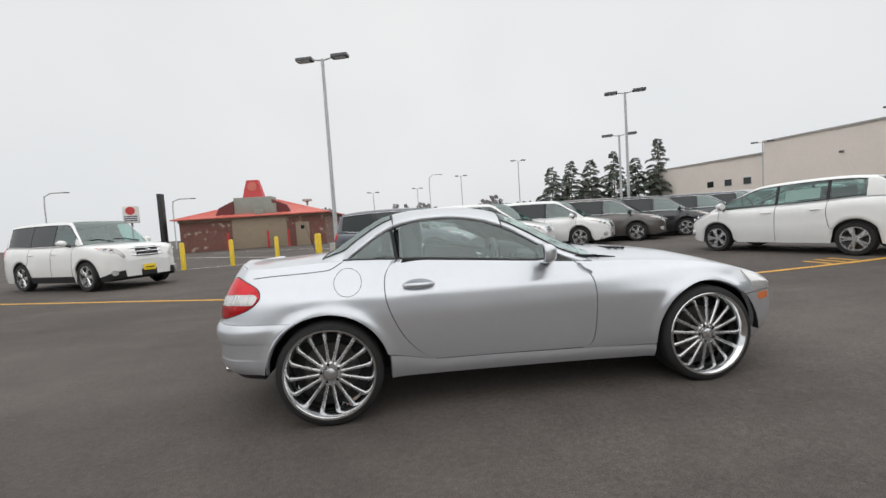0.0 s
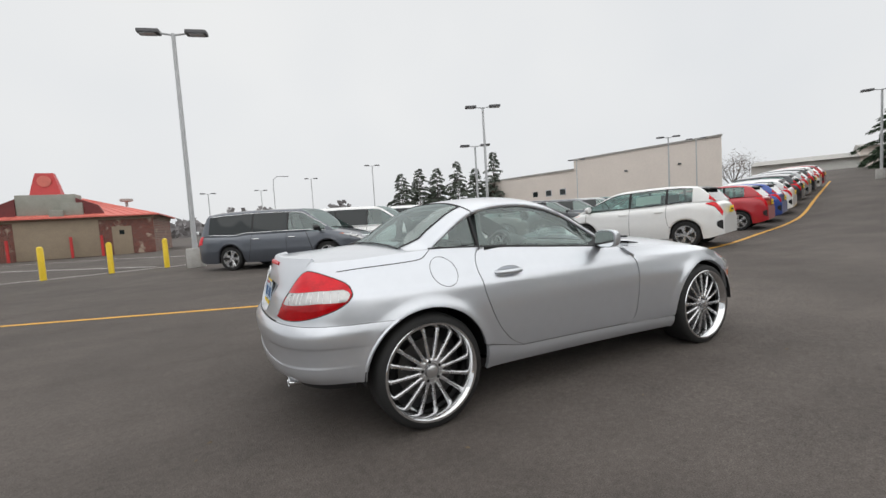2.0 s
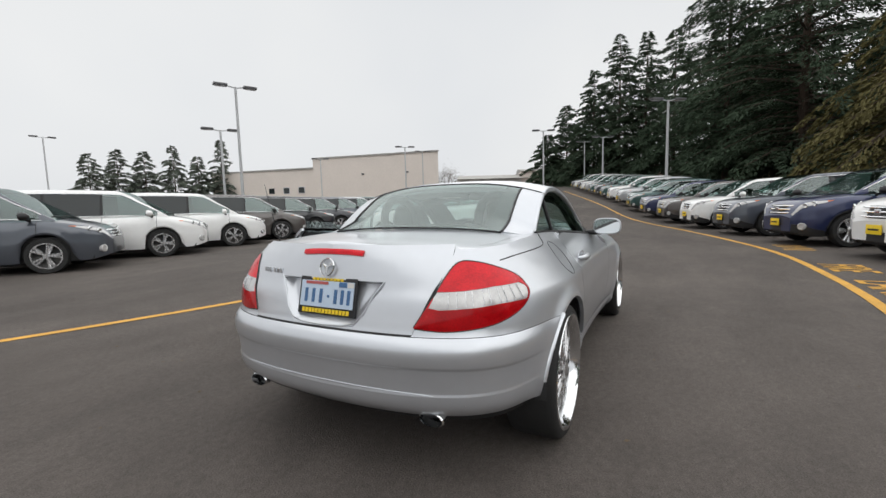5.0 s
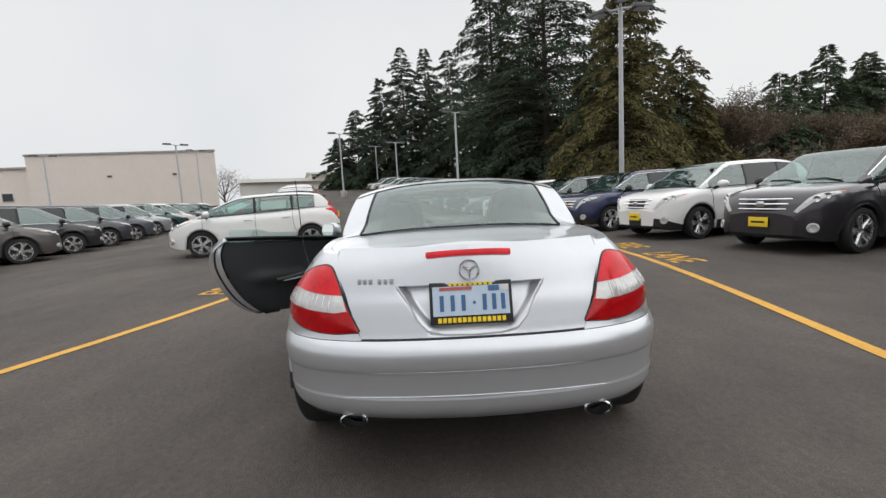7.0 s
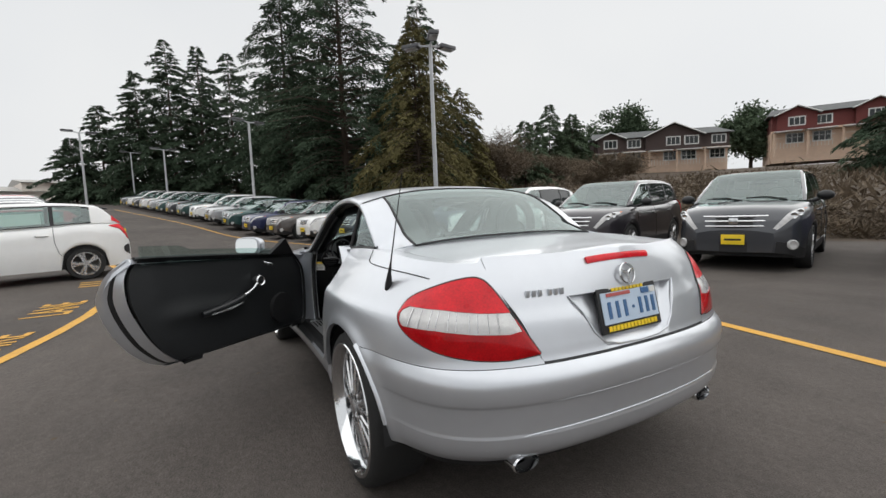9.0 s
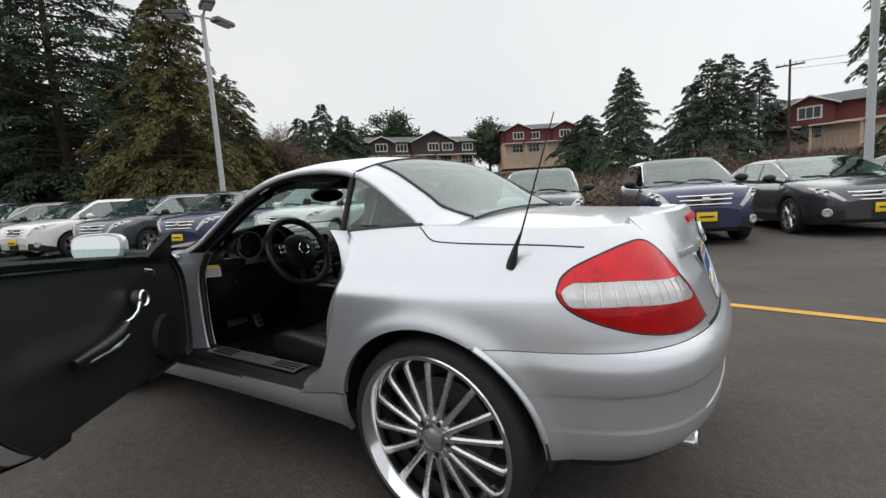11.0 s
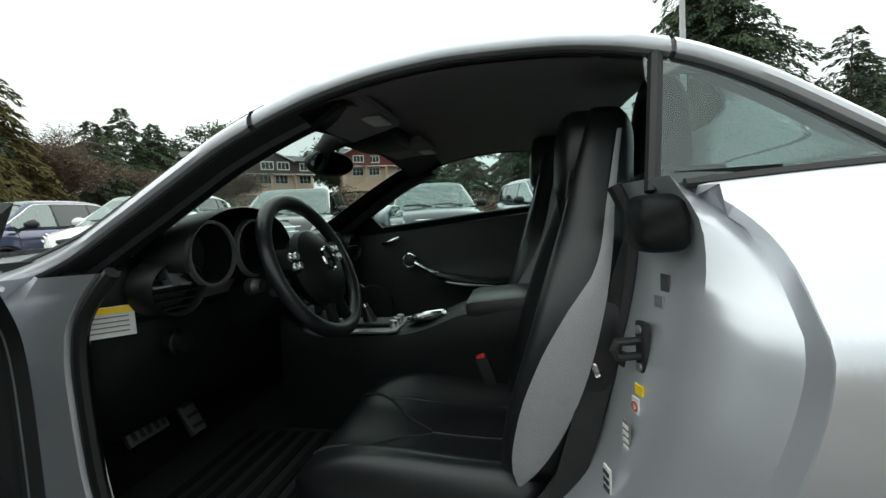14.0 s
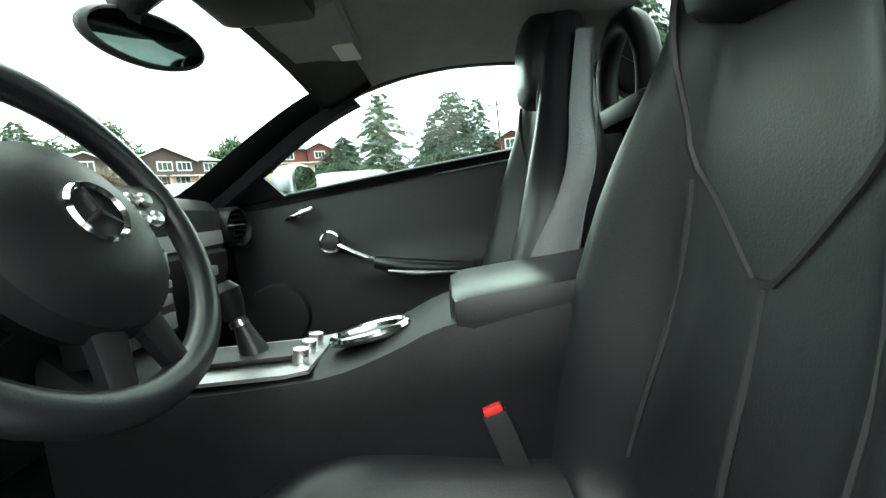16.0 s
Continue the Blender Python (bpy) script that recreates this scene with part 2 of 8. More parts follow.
def tube(bm, p0, p1, r0, r1=None, seg=12, caps=True):
    p0, p1 = Vector(p0), Vector(p1)
    d = p1 - p0
    q = d.to_track_quat("Z", "Y").to_matrix().to_4x4()
    r = bmesh.ops.create_cone(bm, segments=seg, radius1=r0, radius2=r0 if r1 is None else r1, depth=d.length, cap_ends=caps)
    bmesh.ops.transform(bm, matrix=Matrix.Translation((p0 + p1) / 2) @ q, verts=r["verts"])
    return r["verts"]


def lathe(bm, rows, seg=32, m=None, a0=0.0, a1=2 * math.pi):
    """Turns rows of (radius, height) round the z axis."""
    full = abs(a1 - a0 - 2 * math.pi) < 1e-6
    cols = seg if full else seg + 1
    rings = []
    for r, h in rows:
        ring = []
        for k in range(cols):
            a = a0 + (a1 - a0) * k / seg
            v = Vector((r * math.cos(a), r * math.sin(a), h))
            ring.append(bm.verts.new(m @ v if m else v))
        rings.append(ring)
    for a, b in zip(rings, rings[1:]):
        for k in range(seg if full else cols - 1):
            j = (k + 1) % cols
            bm.faces.new((a[k], a[j], b[j], b[k]))
    return rings


def sweep(bm, pts, radius, seg=8, close=False, flat=1.0):
    """A round bar along points."""
    pts = [Vector(p) for p in pts]
    n = len(pts)
    rings = []
    up = None
    for i, p in enumerate(pts):
        a, b = pts[(i - 1) % n if close else max(i - 1, 0)], pts[(i + 1) % n if close else min(i + 1, n - 1)]
        d = (b - a).normalized()
        if up is None:
            up = Vector((0, 0, 1)) if abs(d.z) < 0.9 else Vector((1, 0, 0))
        side = d.cross(up).normalized()
        up = side.cross(d).normalized()
        r = radius[i] if isinstance(radius, (list, tuple)) else radius
        rings.append([bm.verts.new(p + side * r * math.cos(2 * math.pi * k / seg) + up * r * flat * math.sin(2 * math.pi * k / seg)) for k in range(seg)])
    for i in range(n if close else n - 1):
        a, b = rings[i], rings[(i + 1) % n]
        for k in range(seg):
            j = (k + 1) % seg
            bm.faces.new((a[k], a[j], b[j], b[k]))
    if not close:
        bm.faces.new(rings[0][::-1])
        bm.faces.new(rings[-1])


def pchip(xs, ys):
    """A smooth curve through points that does not overshoot."""
    xs, ys = np.array(xs, float), np.array(ys, float)
    hh, dd = np.diff(xs), np.diff(ys) / np.diff(xs)
    m = np.zeros(len(xs))
    for i in range(1, len(xs) - 1):
        if dd[i - 1] * dd[i] > 0:
            w1, w2 = 2 * hh[i] + hh[i - 1], hh[i] + 2 * hh[i - 1]
            m[i] = (w1 + w2) / (w1 / dd[i - 1] + w2 / dd[i])
    m[0], m[-1] = dd[0], dd[-1]

    def at(x):
        x = np.clip(np.asarray(x, float), xs[0], xs[-1])
        i = np.clip(np.searchsorted(xs, x) - 1, 0, len(hh) - 1)
        t = (x - xs[i]) / hh[i]
        return (2 * t**3 - 3 * t**2 + 1) * ys[i] + (t**3 - 2 * t**2 + t) * hh[i] * m[i] + (-2 * t**3 + 3 * t**2) * ys[i + 1] + (t**3 - t**2) * hh[i] * m[i + 1]

    return at


def smooth_line(pts, n):
    """n points along a Catmull-Rom curve through pts, evenly by length."""
    p = np.array(pts, float)
    e = np.vstack([2 * p[0] - p[1], p, 2 * p[-1] - p[-2]])
    out = []
    for i in range(1, len(e) - 2):
        for t in np.linspace(0, 1, 20, endpoint=False):
            a, b, c, d = e[i - 1 : i + 3]
            out.append(0.5 * (2 * b + (c - a) * t + (2 * a - 5 * b + 4 * c - d) * t**2 + (3 * b - a - 3 * c + d) * t**3))
    out.append(p[-1])
    out = np.array(out)
    s = np.r_[0, np.cumsum(np.linalg.norm(np.diff(out, axis=0), axis=1))]
    q = np.linspace(0, s[-1], n)
    return np.stack([np.interp(q, s, out[:, k]) for k in range(out.shape[1])], 1)


def grid_faces(nr, nc, base=0, wrap=False):
    return [(base + r * nc + c, base + r * nc + (c + 1) % nc, base + (r + 1) * nc + (c + 1) % nc, base + (r + 1) * nc + c) for r in range(nr - 1) for c in range(nc if wrap else nc - 1)]


def brick_mat(name):
    m = bpy.data.materials.new(name)
    m.use_nodes = True
    n, l = m.node_tree.nodes, m.node_tree.links
    b = n["Principled BSDF"]
    b.inputs["Roughness"].default_value = 0.85
    co, br, nz, mx = (n.new(k) for k in ("ShaderNodeTexCoord", "ShaderNodeTexBrick", "ShaderNodeTexNoise", "ShaderNodeMixRGB"))
    mp = n.new("ShaderNodeMapping")
    mp.inputs["Rotation"].default_value = (radians(90), 0, 0)
    br.inputs["Color1"].default_value = (0.20, 0.062, 0.045, 1)
    br.inputs["Color2"].default_value = (0.10, 0.038, 0.032, 1)
    br.inputs["Mortar"].default_value = (0.22, 0.17, 0.14, 1)
    br.inputs["Scale"].default_value = 3.6
    br.inputs["Mortar Size"].default_value = 0.018
    nz.inputs["Scale"].default_value = 1.6
    nz.inputs["Detail"].default_value = 5
    rm = n.new("ShaderNodeValToRGB")
    rm.color_ramp.elements[0].position, rm.color_ramp.elements[1].position = 0.58, 0.66
    mx.inputs[2].default_value = (0.34, 0.27, 0.21, 1)
    l.new(co.outputs["Object"], mp.inputs["Vector"])
    l.new(mp.outputs["Vector"], br.inputs["Vector"])
    l.new(co.outputs["Object"], nz.inputs["Vector"])
    l.new(nz.outputs["Fac"], rm.inputs["Fac"])
    l.new(rm.outputs["Color"], mx.inputs[0])
    l.new(br.outputs["Color"], mx.inputs[1])
    l.new(mx.outputs["Color"], b.inputs["Base Color"])
    return m


M["brick"] = brick_mat("brown_brick_far")


def flange(bm, depth=0.02):
    """Turns the open edges of a panel inwards, so that it has thickness."""
    bm.normal_update()
    edges = [e for e in bm.edges if e.is_boundary]
    r = bmesh.ops.extrude_edge_only(bm, edges=edges)
    moved = [v for v in r["geom"] if isinstance(v, bmesh.types.BMVert)]
    old = {v: v.normal.copy() for v in bm.verts}
    for v in moved:
        near = [e.other_vert(v) for e in v.link_edges]
        src = next((w for w in near if w not in moved), None)
        if src is not None:
            v.co -= old[src] * depth


def sheet(name, rows, material, parent, label="", thick=0.02, smooth=True, flip=False):
    """A panel from rows of points, with turned-in edges."""
    bm = bmesh.new()
    nc = len(rows[0])
    vs = [bm.verts.new(p) for r in rows for p in r]
    for f in grid_faces(len(rows), nc):
        try:
            bm.faces.new([vs[i] for i in (f[::-1] if flip else f)])
        except ValueError:
            pass
    bmesh.ops.remove_doubles(bm, verts=bm.verts, dist=0.0003)
    bmesh.ops.recalc_face_normals(bm, faces=bm.faces)
    mid = sum((v.co for v in bm.verts), Vector()) / len(bm.verts)
    inner = Vector((min(max(mid.x, -0.3), 2.7), 0, 0.55))
    bm.normal_update()
    if sum(f.normal.dot(f.calc_center_median() - inner) for f in bm.faces) < 0:
        bmesh.ops.reverse_faces(bm, faces=bm.faces)
    if thick:
        flange(bm, thick)
    me = bpy.data.meshes.new(name)
    bm.to_mesh(me)
    bm.free()
    me.materials.append(material)
    if smooth:
        me.polygons.foreach_set("use_smooth", [True] * len(me.polygons))
        me.set_sharp_from_angle(angle=radians(35))
    ob = new(name, me)
    ob.parent = parent
    if label:
        ob["label"] = label
    return ob

# ---- the lot: u runs along the lane, v across it ----
PHI = radians(17)
UX, UY = math.cos(PHI), math.sin(PHI)


def lot(u, v):
    return u * UX - v * UY, u * UY + v * UX


rise = pchip([-400, -20, 0, 5, 10, 15, 19, 25, 40, 60, 80, 110, 400, 900], [0, 0, 0, 0.05, 0.09, 0.15, 0.30, 0.85, 2.0, 3.4, 4.6, 5.2, 5.3, 5.3])


def ground_z(x, y):
    """The lane climbs; the ground beyond the hatchbacks climbs far less."""
    k = min(1.0, max(0.0, (-x * UY + y * UX - 4.0) / 5.0))
    return float(rise(x * UX + y * UY)) * (1 - 0.8 * k * k * (3 - 2 * k))


def lot_pose(u, v, heading, dz=0.0):
    """A pose on the lot: heading in degrees from the world's x axis."""
    x, y = lot(u, v)
    e = 1.2
    a = radians(heading)
    fwd = (ground_z(x + e * math.cos(a), y + e * math.sin(a)) - ground_z(x - e * math.cos(a), y - e * math.sin(a))) / (2 * e)
    lft = (ground_z(x - e * math.sin(a), y + e * math.cos(a)) - ground_z(x + e * math.sin(a), y - e * math.cos(a))) / (2 * e)
    return Matrix.Translation((x, y, ground_z(x, y) + dz)) @ Matrix.Rotation(a, 4, "Z") @ Matrix.Rotation(-math.atan(fwd), 4, "Y") @ Matrix.Rotation(math.atan(lft), 4, "X")


us = np.r_[np.linspace(-900, -60, 8), np.arange(-50, -12, 2.0), np.arange(-12, 50, 0.4), np.arange(50, 120, 2.0), np.linspace(125, 900, 10)]
vs_ = np.r_[np.linspace(-900, -80, 6), np.arange(-70, 0, 10.0), np.arange(0, 12, 0.75), np.arange(12, 130, 10.0), np.linspace(140, 900, 6)]
gv = []
for u in us:
    for v in vs_:
        x, y = lot(u, v)
        gv.append((x, y, ground_z(x, y)))
ground = tagged(obj("ground", gv, grid_faces(len(us), len(vs_)), M["asphalt"], smooth=True), "dark worn asphalt of a sales lot", "asphalt", kind="structure")


def ribbon(name, pts, width, material, label, lift=0.005):
    """A painted line on the ground along plan points."""
    p = smooth_line(pts, max(8, int(6 * len(pts))))
    vs, fs = [], []
    for i, q in enumerate(p):
        d = p[min(i + 1, len(p) - 1)] - p[max(i - 1, 0)]
        d = d / np.linalg.norm(d)
        for s in (-0.5, 0.5):
            x, y = q[0] - d[1] * s * width, q[1] + d[0] * s * width
            vs.append((x, y, ground_z(x, y) + lift))
        if i:
            k = 2 * i
            fs.append((k - 2, k - 1, k + 1, k))
    return tagged(obj(name, vs, fs, material), label, "road marking", kind="structure")


left_line = [(-14, 9.6), (-8.2, 7.1), (-4.6, 5.7), (-2.0, 4.65), (0.8, 3.55), (3.3, 2.85), (5.6, 2.65), (9.3, 3.0), (13.2, 4.0), (19.4, 5.6), (28, 8.4), (40, 12.4)]
right_line = [(-7.5, -1.0), (-3.8, -1.8), (-1.3, -2.4), (0.3, -2.68), (2.8, -3.05), (5.4, -3.2), (8.9, -3.0), (14.3, -1.7), (20, 0.3), (30, 3.6), (45, 8.6)]
ribbon("lane_line_1", left_line, 0.11, M["yellowline"], "worn yellow painted lane edge line")
ribbon("lane_line_2", right_line, 0.11, M["yellowline"], "worn yellow painted lane edge line")


def ground_text(text, x, y, angle, size, stretch=1.0):
    cu = bpy.data.curves.new("lane_lettering", "FONT")
    cu.body, cu.size, cu.align_x, cu.extrude = text, size, "CENTER", 0.0
    cu.offset = 0.006
    tmp = bpy.data.objects.new("tmp", cu)
    scene.collection.objects.link(tmp)
    me = bpy.data.meshes.new_from_object(tmp.evaluated_get(bpy.context.evaluated_depsgraph_get()))
    bpy.data.objects.remove(tmp)
    a = radians(angle)
    for v in me.vertices:
        lx, ly = v.co.x * stretch, v.co.y
        wx, wy = x + lx * math.cos(a) - ly * math.sin(a), y + lx * math.sin(a) + ly * math.cos(a)
        v.co = (wx, wy, ground_z(wx, wy) + 0.006)
    me.materials.clear()
    me.materials.append(M["yellowline"])
    return tagged(new("lane_lettering", me), f"worn yellow painted word {text} on the asphalt", "road marking", kind="structure")




ground_text("FIRE", 6.25, -3.36, 180, 0.74, 0.62)
ground_text("LANE", 4.62, -3.36, 180, 0.74, 0.62)
ground_text("FIRE", 3.75, 3.0, -6, 0.62, 0.62)
ground_text("LANE", 5.45, 2.90, 0, 0.66, 0.62)
for k, (x, y) in enumerate(((9.6, -3.55), (9.3, -3.57), (9.0, -3.6), (8.7, -3.58), (7.6, 3.1), (7.9, 3.15), (8.2, 3.2))):
    ribbon("worn_marking", [(x, y - 0.25), (x, y), (x, y + 0.25)], 0.1, M["yellowline"], "worn yellow painted letter stroke")

# ---- parked cars ----
KINDS = {
    "suv": dict(L=4.53, W=1.82, wb=2.62, fo=0.90, r=0.345, hood=[(2.265, 0.60), (2.235, 0.70), (2.17, 0.86), (2.0, 0.955), (1.6, 1.02), (1.2, 1.06), (0.3, 1.07), (-0.8, 1.10), (-1.7, 1.18), (-2.12, 1.15), (-2.22, 0.95), (-2.265, 0.75)], wbase=1.30, wtop=0.36, zroof=1.655, rtop=-1.80, rbase=-2.16, zrb=1.16, pillars=[0.0, -1.02], wend=-1.62, drop=0.13, clad=1, gh=0.20),
    "minivan": dict(L=5.15, W=2.0, wb=3.0, fo=0.97, r=0.345, hood=[(2.575, 0.58), (2.55, 0.68), (2.47, 0.80), (2.28, 0.89), (1.9, 0.98), (1.6, 1.03), (0.6, 1.05), (-0.9, 1.05), (-1.3, 1.00), (-1.9, 1.03), (-2.42, 1.04), (-2.52, 0.92), (-2.575, 0.7)], wbase=1.76, wtop=0.70, zroof=1.74, rtop=-2.22, rbase=-2.48, zrb=1.06, pillars=[0.38, -0.72], wend=-2.15, drop=0.06, clad=0, gh=0.17),
    "hatchback": dict(L=4.06, W=1.70, wb=2.53, fo=0.78, r=0.305, hood=[(2.03, 0.52), (2.01, 0.60), (1.95, 0.69), (1.80, 0.79), (1.5, 0.90), (1.25, 0.945), (0.4, 0.975), (-0.6, 1.02), (-1.4, 1.075), (-1.84, 1.07), (-1.97, 0.90), (-2.03, 0.7)], wbase=1.46, wtop=0.30, zroof=1.485, rtop=-1.52, rbase=-1.88, zrb=1.07, pillars=[0.02, -0.86], wend=-1.42, drop=0.06, clad=0, gh=0.12),
    "large_suv": dict(L=4.86, W=1.99, wb=2.78, fo=0.92, r=0.37, hood=[(2.43, 0.68), (2.415, 0.80), (2.37, 0.98), (2.22, 1.08), (1.8, 1.13), (1.25, 1.16), (0.3, 1.17), (-1.0, 1.18), (-2.0, 1.22), (-2.30, 1.2), (-2.38, 1.0), (-2.43, 0.8)], wbase=1.26, wtop=0.60, zroof=1.85, rtop=-2.12, rbase=-2.34, zrb=1.22, pillars=[0.12, -0.9], wend=-2.0, drop=0.05, clad=1, gh=0.24),
    "wagon": dict(L=4.95, W=1.90, wb=2.80, fo=0.98, r=0.345, hood=[(2.475, 0.55), (2.45, 0.64), (2.38, 0.76), (2.2, 0.85), (1.7, 0.95), (1.25, 1.0), (0.3, 1.01), (-1.0, 1.05), (-2.0, 1.10), (-2.35, 1.08), (-2.44, 0.9), (-2.475, 0.7)], wbase=1.34, wtop=0.32, zroof=1.52, rtop=-1.20, rbase=-2.24, zrb=1.09, pillars=[-0.05, -0.95], wend=-1.35, drop=0.06, clad=1, gh=0.17),
}


def wheel_parts(parent, x, y, r, side, spokes=5, name="wheel"):
    """A wheel at a hub, with its outer face to side (+1: left)."""
    m = Matrix.Translation((x, y, r)) @ Matrix.Rotation(-side * math.pi / 2, 4, "X")
    bm = bmesh.new()
    w = 0.105
    lathe(bm, [(r * 0.70, -w), (r * 0.93, -w), (r, -w * 0.7), (r, w * 0.7), (r * 0.95, w), (r * 0.75, w), (r * 0.72, w * 0.6)], 28, m)
    tyre = part("tyre", bm, M["rubber"], parent)
    bm = bmesh.new()
    ri = r * 0.73
    lathe(bm, [(ri, -w), (ri, w * 0.90), (ri * 0.92, w * 0.90), (ri * 0.89, w * 0.3), (ri * 0.89, -w * 0.2)], 28, m)
    for k in range(spokes):
        a = 2 * math.pi * k / spokes
        for d in (-0.16, 0.16):
            p0 = m @ Vector((0.03 * math.cos(a), 0.03 * math.sin(a), w * 0.62))
            p1 = m @ Vector((ri * 0.95 * math.cos(a + d), ri * 0.95 * math.sin(a + d), w * 0.72))
            tube(bm, p0, p1, 0.030, 0.026, 6)
    tube(bm, m @ Vector((0, 0, w * 0.2)), m @ Vector((0, 0, w * 0.8)), 0.05, 0.04, 10)
    rim_ = part("rim", bm, M["rimsil"], tyre)
    bm = bmesh.new()
    lathe(bm, [(ri * 0.9, -w * 0.1), (0.02, -w * 0.1)], 24, m)
    part("brake_shield", bm, M["disc"], tyre)
    return tyre


def build_car(kind, colour, words):
    k = KINDS[kind]
    L, W, r = k["L"], k["W"], k["r"]
    hub_f = L / 2 - k["fo"]
    hub_r = hub_f - k["wb"]
    top = pchip([p[0] for p in k["hood"]][::-1], [p[1] for p in k["hood"]][::-1])
    half = pchip([-L / 2, -L / 2 + 0.10, -L / 2 + 0.35, -L / 2 + 0.8, -0.3, L / 2 - 0.95, L / 2 - 0.5, L / 2 - 0.22, L / 2 - 0.07, L / 2], [W * 0.36, W * 0.43, W * 0.475, W * 0.495, W * 0.5, W * 0.495, W * 0.475, W * 0.435, W * 0.37, W * 0.28])
    car = new("parked_car")
    tagged(car, words, "car")
    body_m = M[colour]
    ra = r + 0.06
    nose = L / 2

    def low(x):
        z = 0.22 + 0.09 * max(0, abs(x) - (L / 2 - 0.3)) / 0.3
        for hx in (hub_f, hub_r):
            if abs(x - hx) < ra:
                z = max(z, r + math.sqrt(ra * ra - (x - hx) ** 2))
        return z

    def section(x):
        """Half of the body's cross-section at x, from the sill up to the middle of the bonnet."""
        w, zt, zb = float(half(x)), float(top(x)), low(x)
        zm = max(0.56, zb + 0.03)
        zt = max(zt, zm + 0.05)
        flare = 0.012 * sum(math.exp(-(((x - hx) / (ra * 1.1)) ** 4)) for hx in (hub_f, hub_r))
        lo, up = zm - zb, zt - zm
        return [(w * 0.955 + flare, zb), (w * 0.985 + flare, zb + lo * 0.35), (w * 0.998 + flare, zb + lo * 0.8), (w + flare, zm + up * 0.12), (w * 0.985, zm + up * 0.40), (w * 0.990, zm + up * 0.56), (w * 0.965, zm + up * 0.74), (w * 0.925, zm + up * 0.90), (w * 0.86, zm + up * 0.985), (w * 0.62, zt + 0.022), (w * 0.3, zt + 0.034), (0, zt + 0.038)]

    def at(x, i, s, out=0.0):
        """A point of the body's skin at section position i, lifted by out."""
        sec = section(x)
        j = min(int(i), len(sec) - 2)
        (y0, z0), (y1, z1) = sec[j], sec[j + 1]
        f = i - j
        y, z = y0 + (y1 - y0) * f, z0 + (z1 - z0) * f
        ny, nz = (z1 - z0), -(y1 - y0)
        ln = math.hypot(ny, nz) or 1
        nx = 0.7 * out if x > nose - 0.7 else -0.7 * out if x < -nose + 0.5 else 0
        return (x + nx, s * (y + out * ny / ln), z + out * nz / ln)

    def patch(name, xs_, lo, hi, s, material, parent, out=0.007, label="", n=5):
        """A piece laid on the skin between two lines of section positions."""
        rows = [[at(x, lo(q) + (hi(q) - lo(q)) * c / (n - 1), s, out) for c in range(n)] for q, x in zip(np.linspace(0, 1, len(xs_)), xs_)]
        return sheet(name, rows, material, parent, label, thick=0.012)

    xs = sorted(set(np.round(np.r_[np.linspace(-L / 2, L / 2, 44), np.linspace(hub_f - ra, hub_f + ra, 15), np.linspace(hub_r - ra, hub_r + ra, 15), -L / 2 + 0.03, -L / 2 + 0.07, L / 2 - 0.06, L / 2 - 0.03], 3)))
    rows, nc = [], None
    for x in xs:
        sec = section(x)
        full = [(x, y, z) for y, z in sec] + [(x, -y, z) for y, z in sec[-2::-1]]
        nc = len(full)
        rows += full
    fs = grid_faces(len(xs), nc)
    fs += [tuple(range(nc)), tuple((len(xs) - 1) * nc + c for c in range(nc))[::-1]]
    body = obj("body", rows, fs, body_m, car, smooth=True)
    body.data.set_sharp_from_angle(angle=radians(62))
    bm = bmesh.new()
    box(bm, 0, 0, 0.32, L - 0.5, W - 0.28, 0.2)
    for hx in (hub_f, hub_r):
        box(bm, hx, 0, 0.52, 0.8, W - 0.22, 0.36)
    part("underbody", bm, M["trim"], car, smooth=False)

    # cabin
    wb_, wt, rt, rb, zr = k["wbase"], k["wtop"], k["rtop"], k["rbase"], k["zroof"]
    zc = pchip([rb, rt, (rt + wt) / 2 - 0.2, wt, (wt + wb_) / 2, wb_], [k["zrb"], zr - k["drop"], zr, zr - 0.045, (zr - 0.045 + float(top(wb_))) / 2 + 0.035, float(top(wb_)) + 0.02])
    w0, w1 = wb_ - 0.24, k["wend"]
    xs2 = sorted(set(np.round(np.r_[np.linspace(rb, wb_, 44), rt, wt, w0, w1, [p - 0.03 for p in k["pillars"]], [p + 0.03 for p in k["pillars"]]], 3)))
    prof = [(0.0, 0.0), (0.05, 0.05), (0.35, 0.36), (0.68, 0.70), (0.90, 0.93), (1.0, 1.0)]
    groups = {"roof": ([], []), "windscreen": ([], []), "rear_window": ([], [])}
    sides = {}
    secs = []
    for x in xs2:
        zb, yb = float(top(x)) - 0.006, float(half(x)) * 0.885
        zt = float(zc(x))
        zt = max(zt, zb + 0.012)
        hgt = zt - zb
        lean = 0.16 * hgt / 0.6
        ye, ze = yb - lean, zb + hgt * 0.91
        pts = [(yb - (yb - ye) * a ** 1.25, zb + (ze - zb) * b) for a, b in prof]
        pts += [(ye * 0.94, ze + (zt - ze) * 0.55), (ye * 0.83, ze + (zt - ze) * 0.82), (ye * 0.5, ze + (zt - ze) * 0.97), (0, zt)]
        secs.append([(x, y, z) for y, z in pts])
    n = len(secs[0])

    def add(g, quad, s):
        vs, fc = groups[g] if g in groups else sides.setdefault(g, ([], []))
        b = len(vs)
        vs += [(p[0], p[1] * s, p[2]) for p in quad]
        fc.append((b, b + 1, b + 2, b + 3))

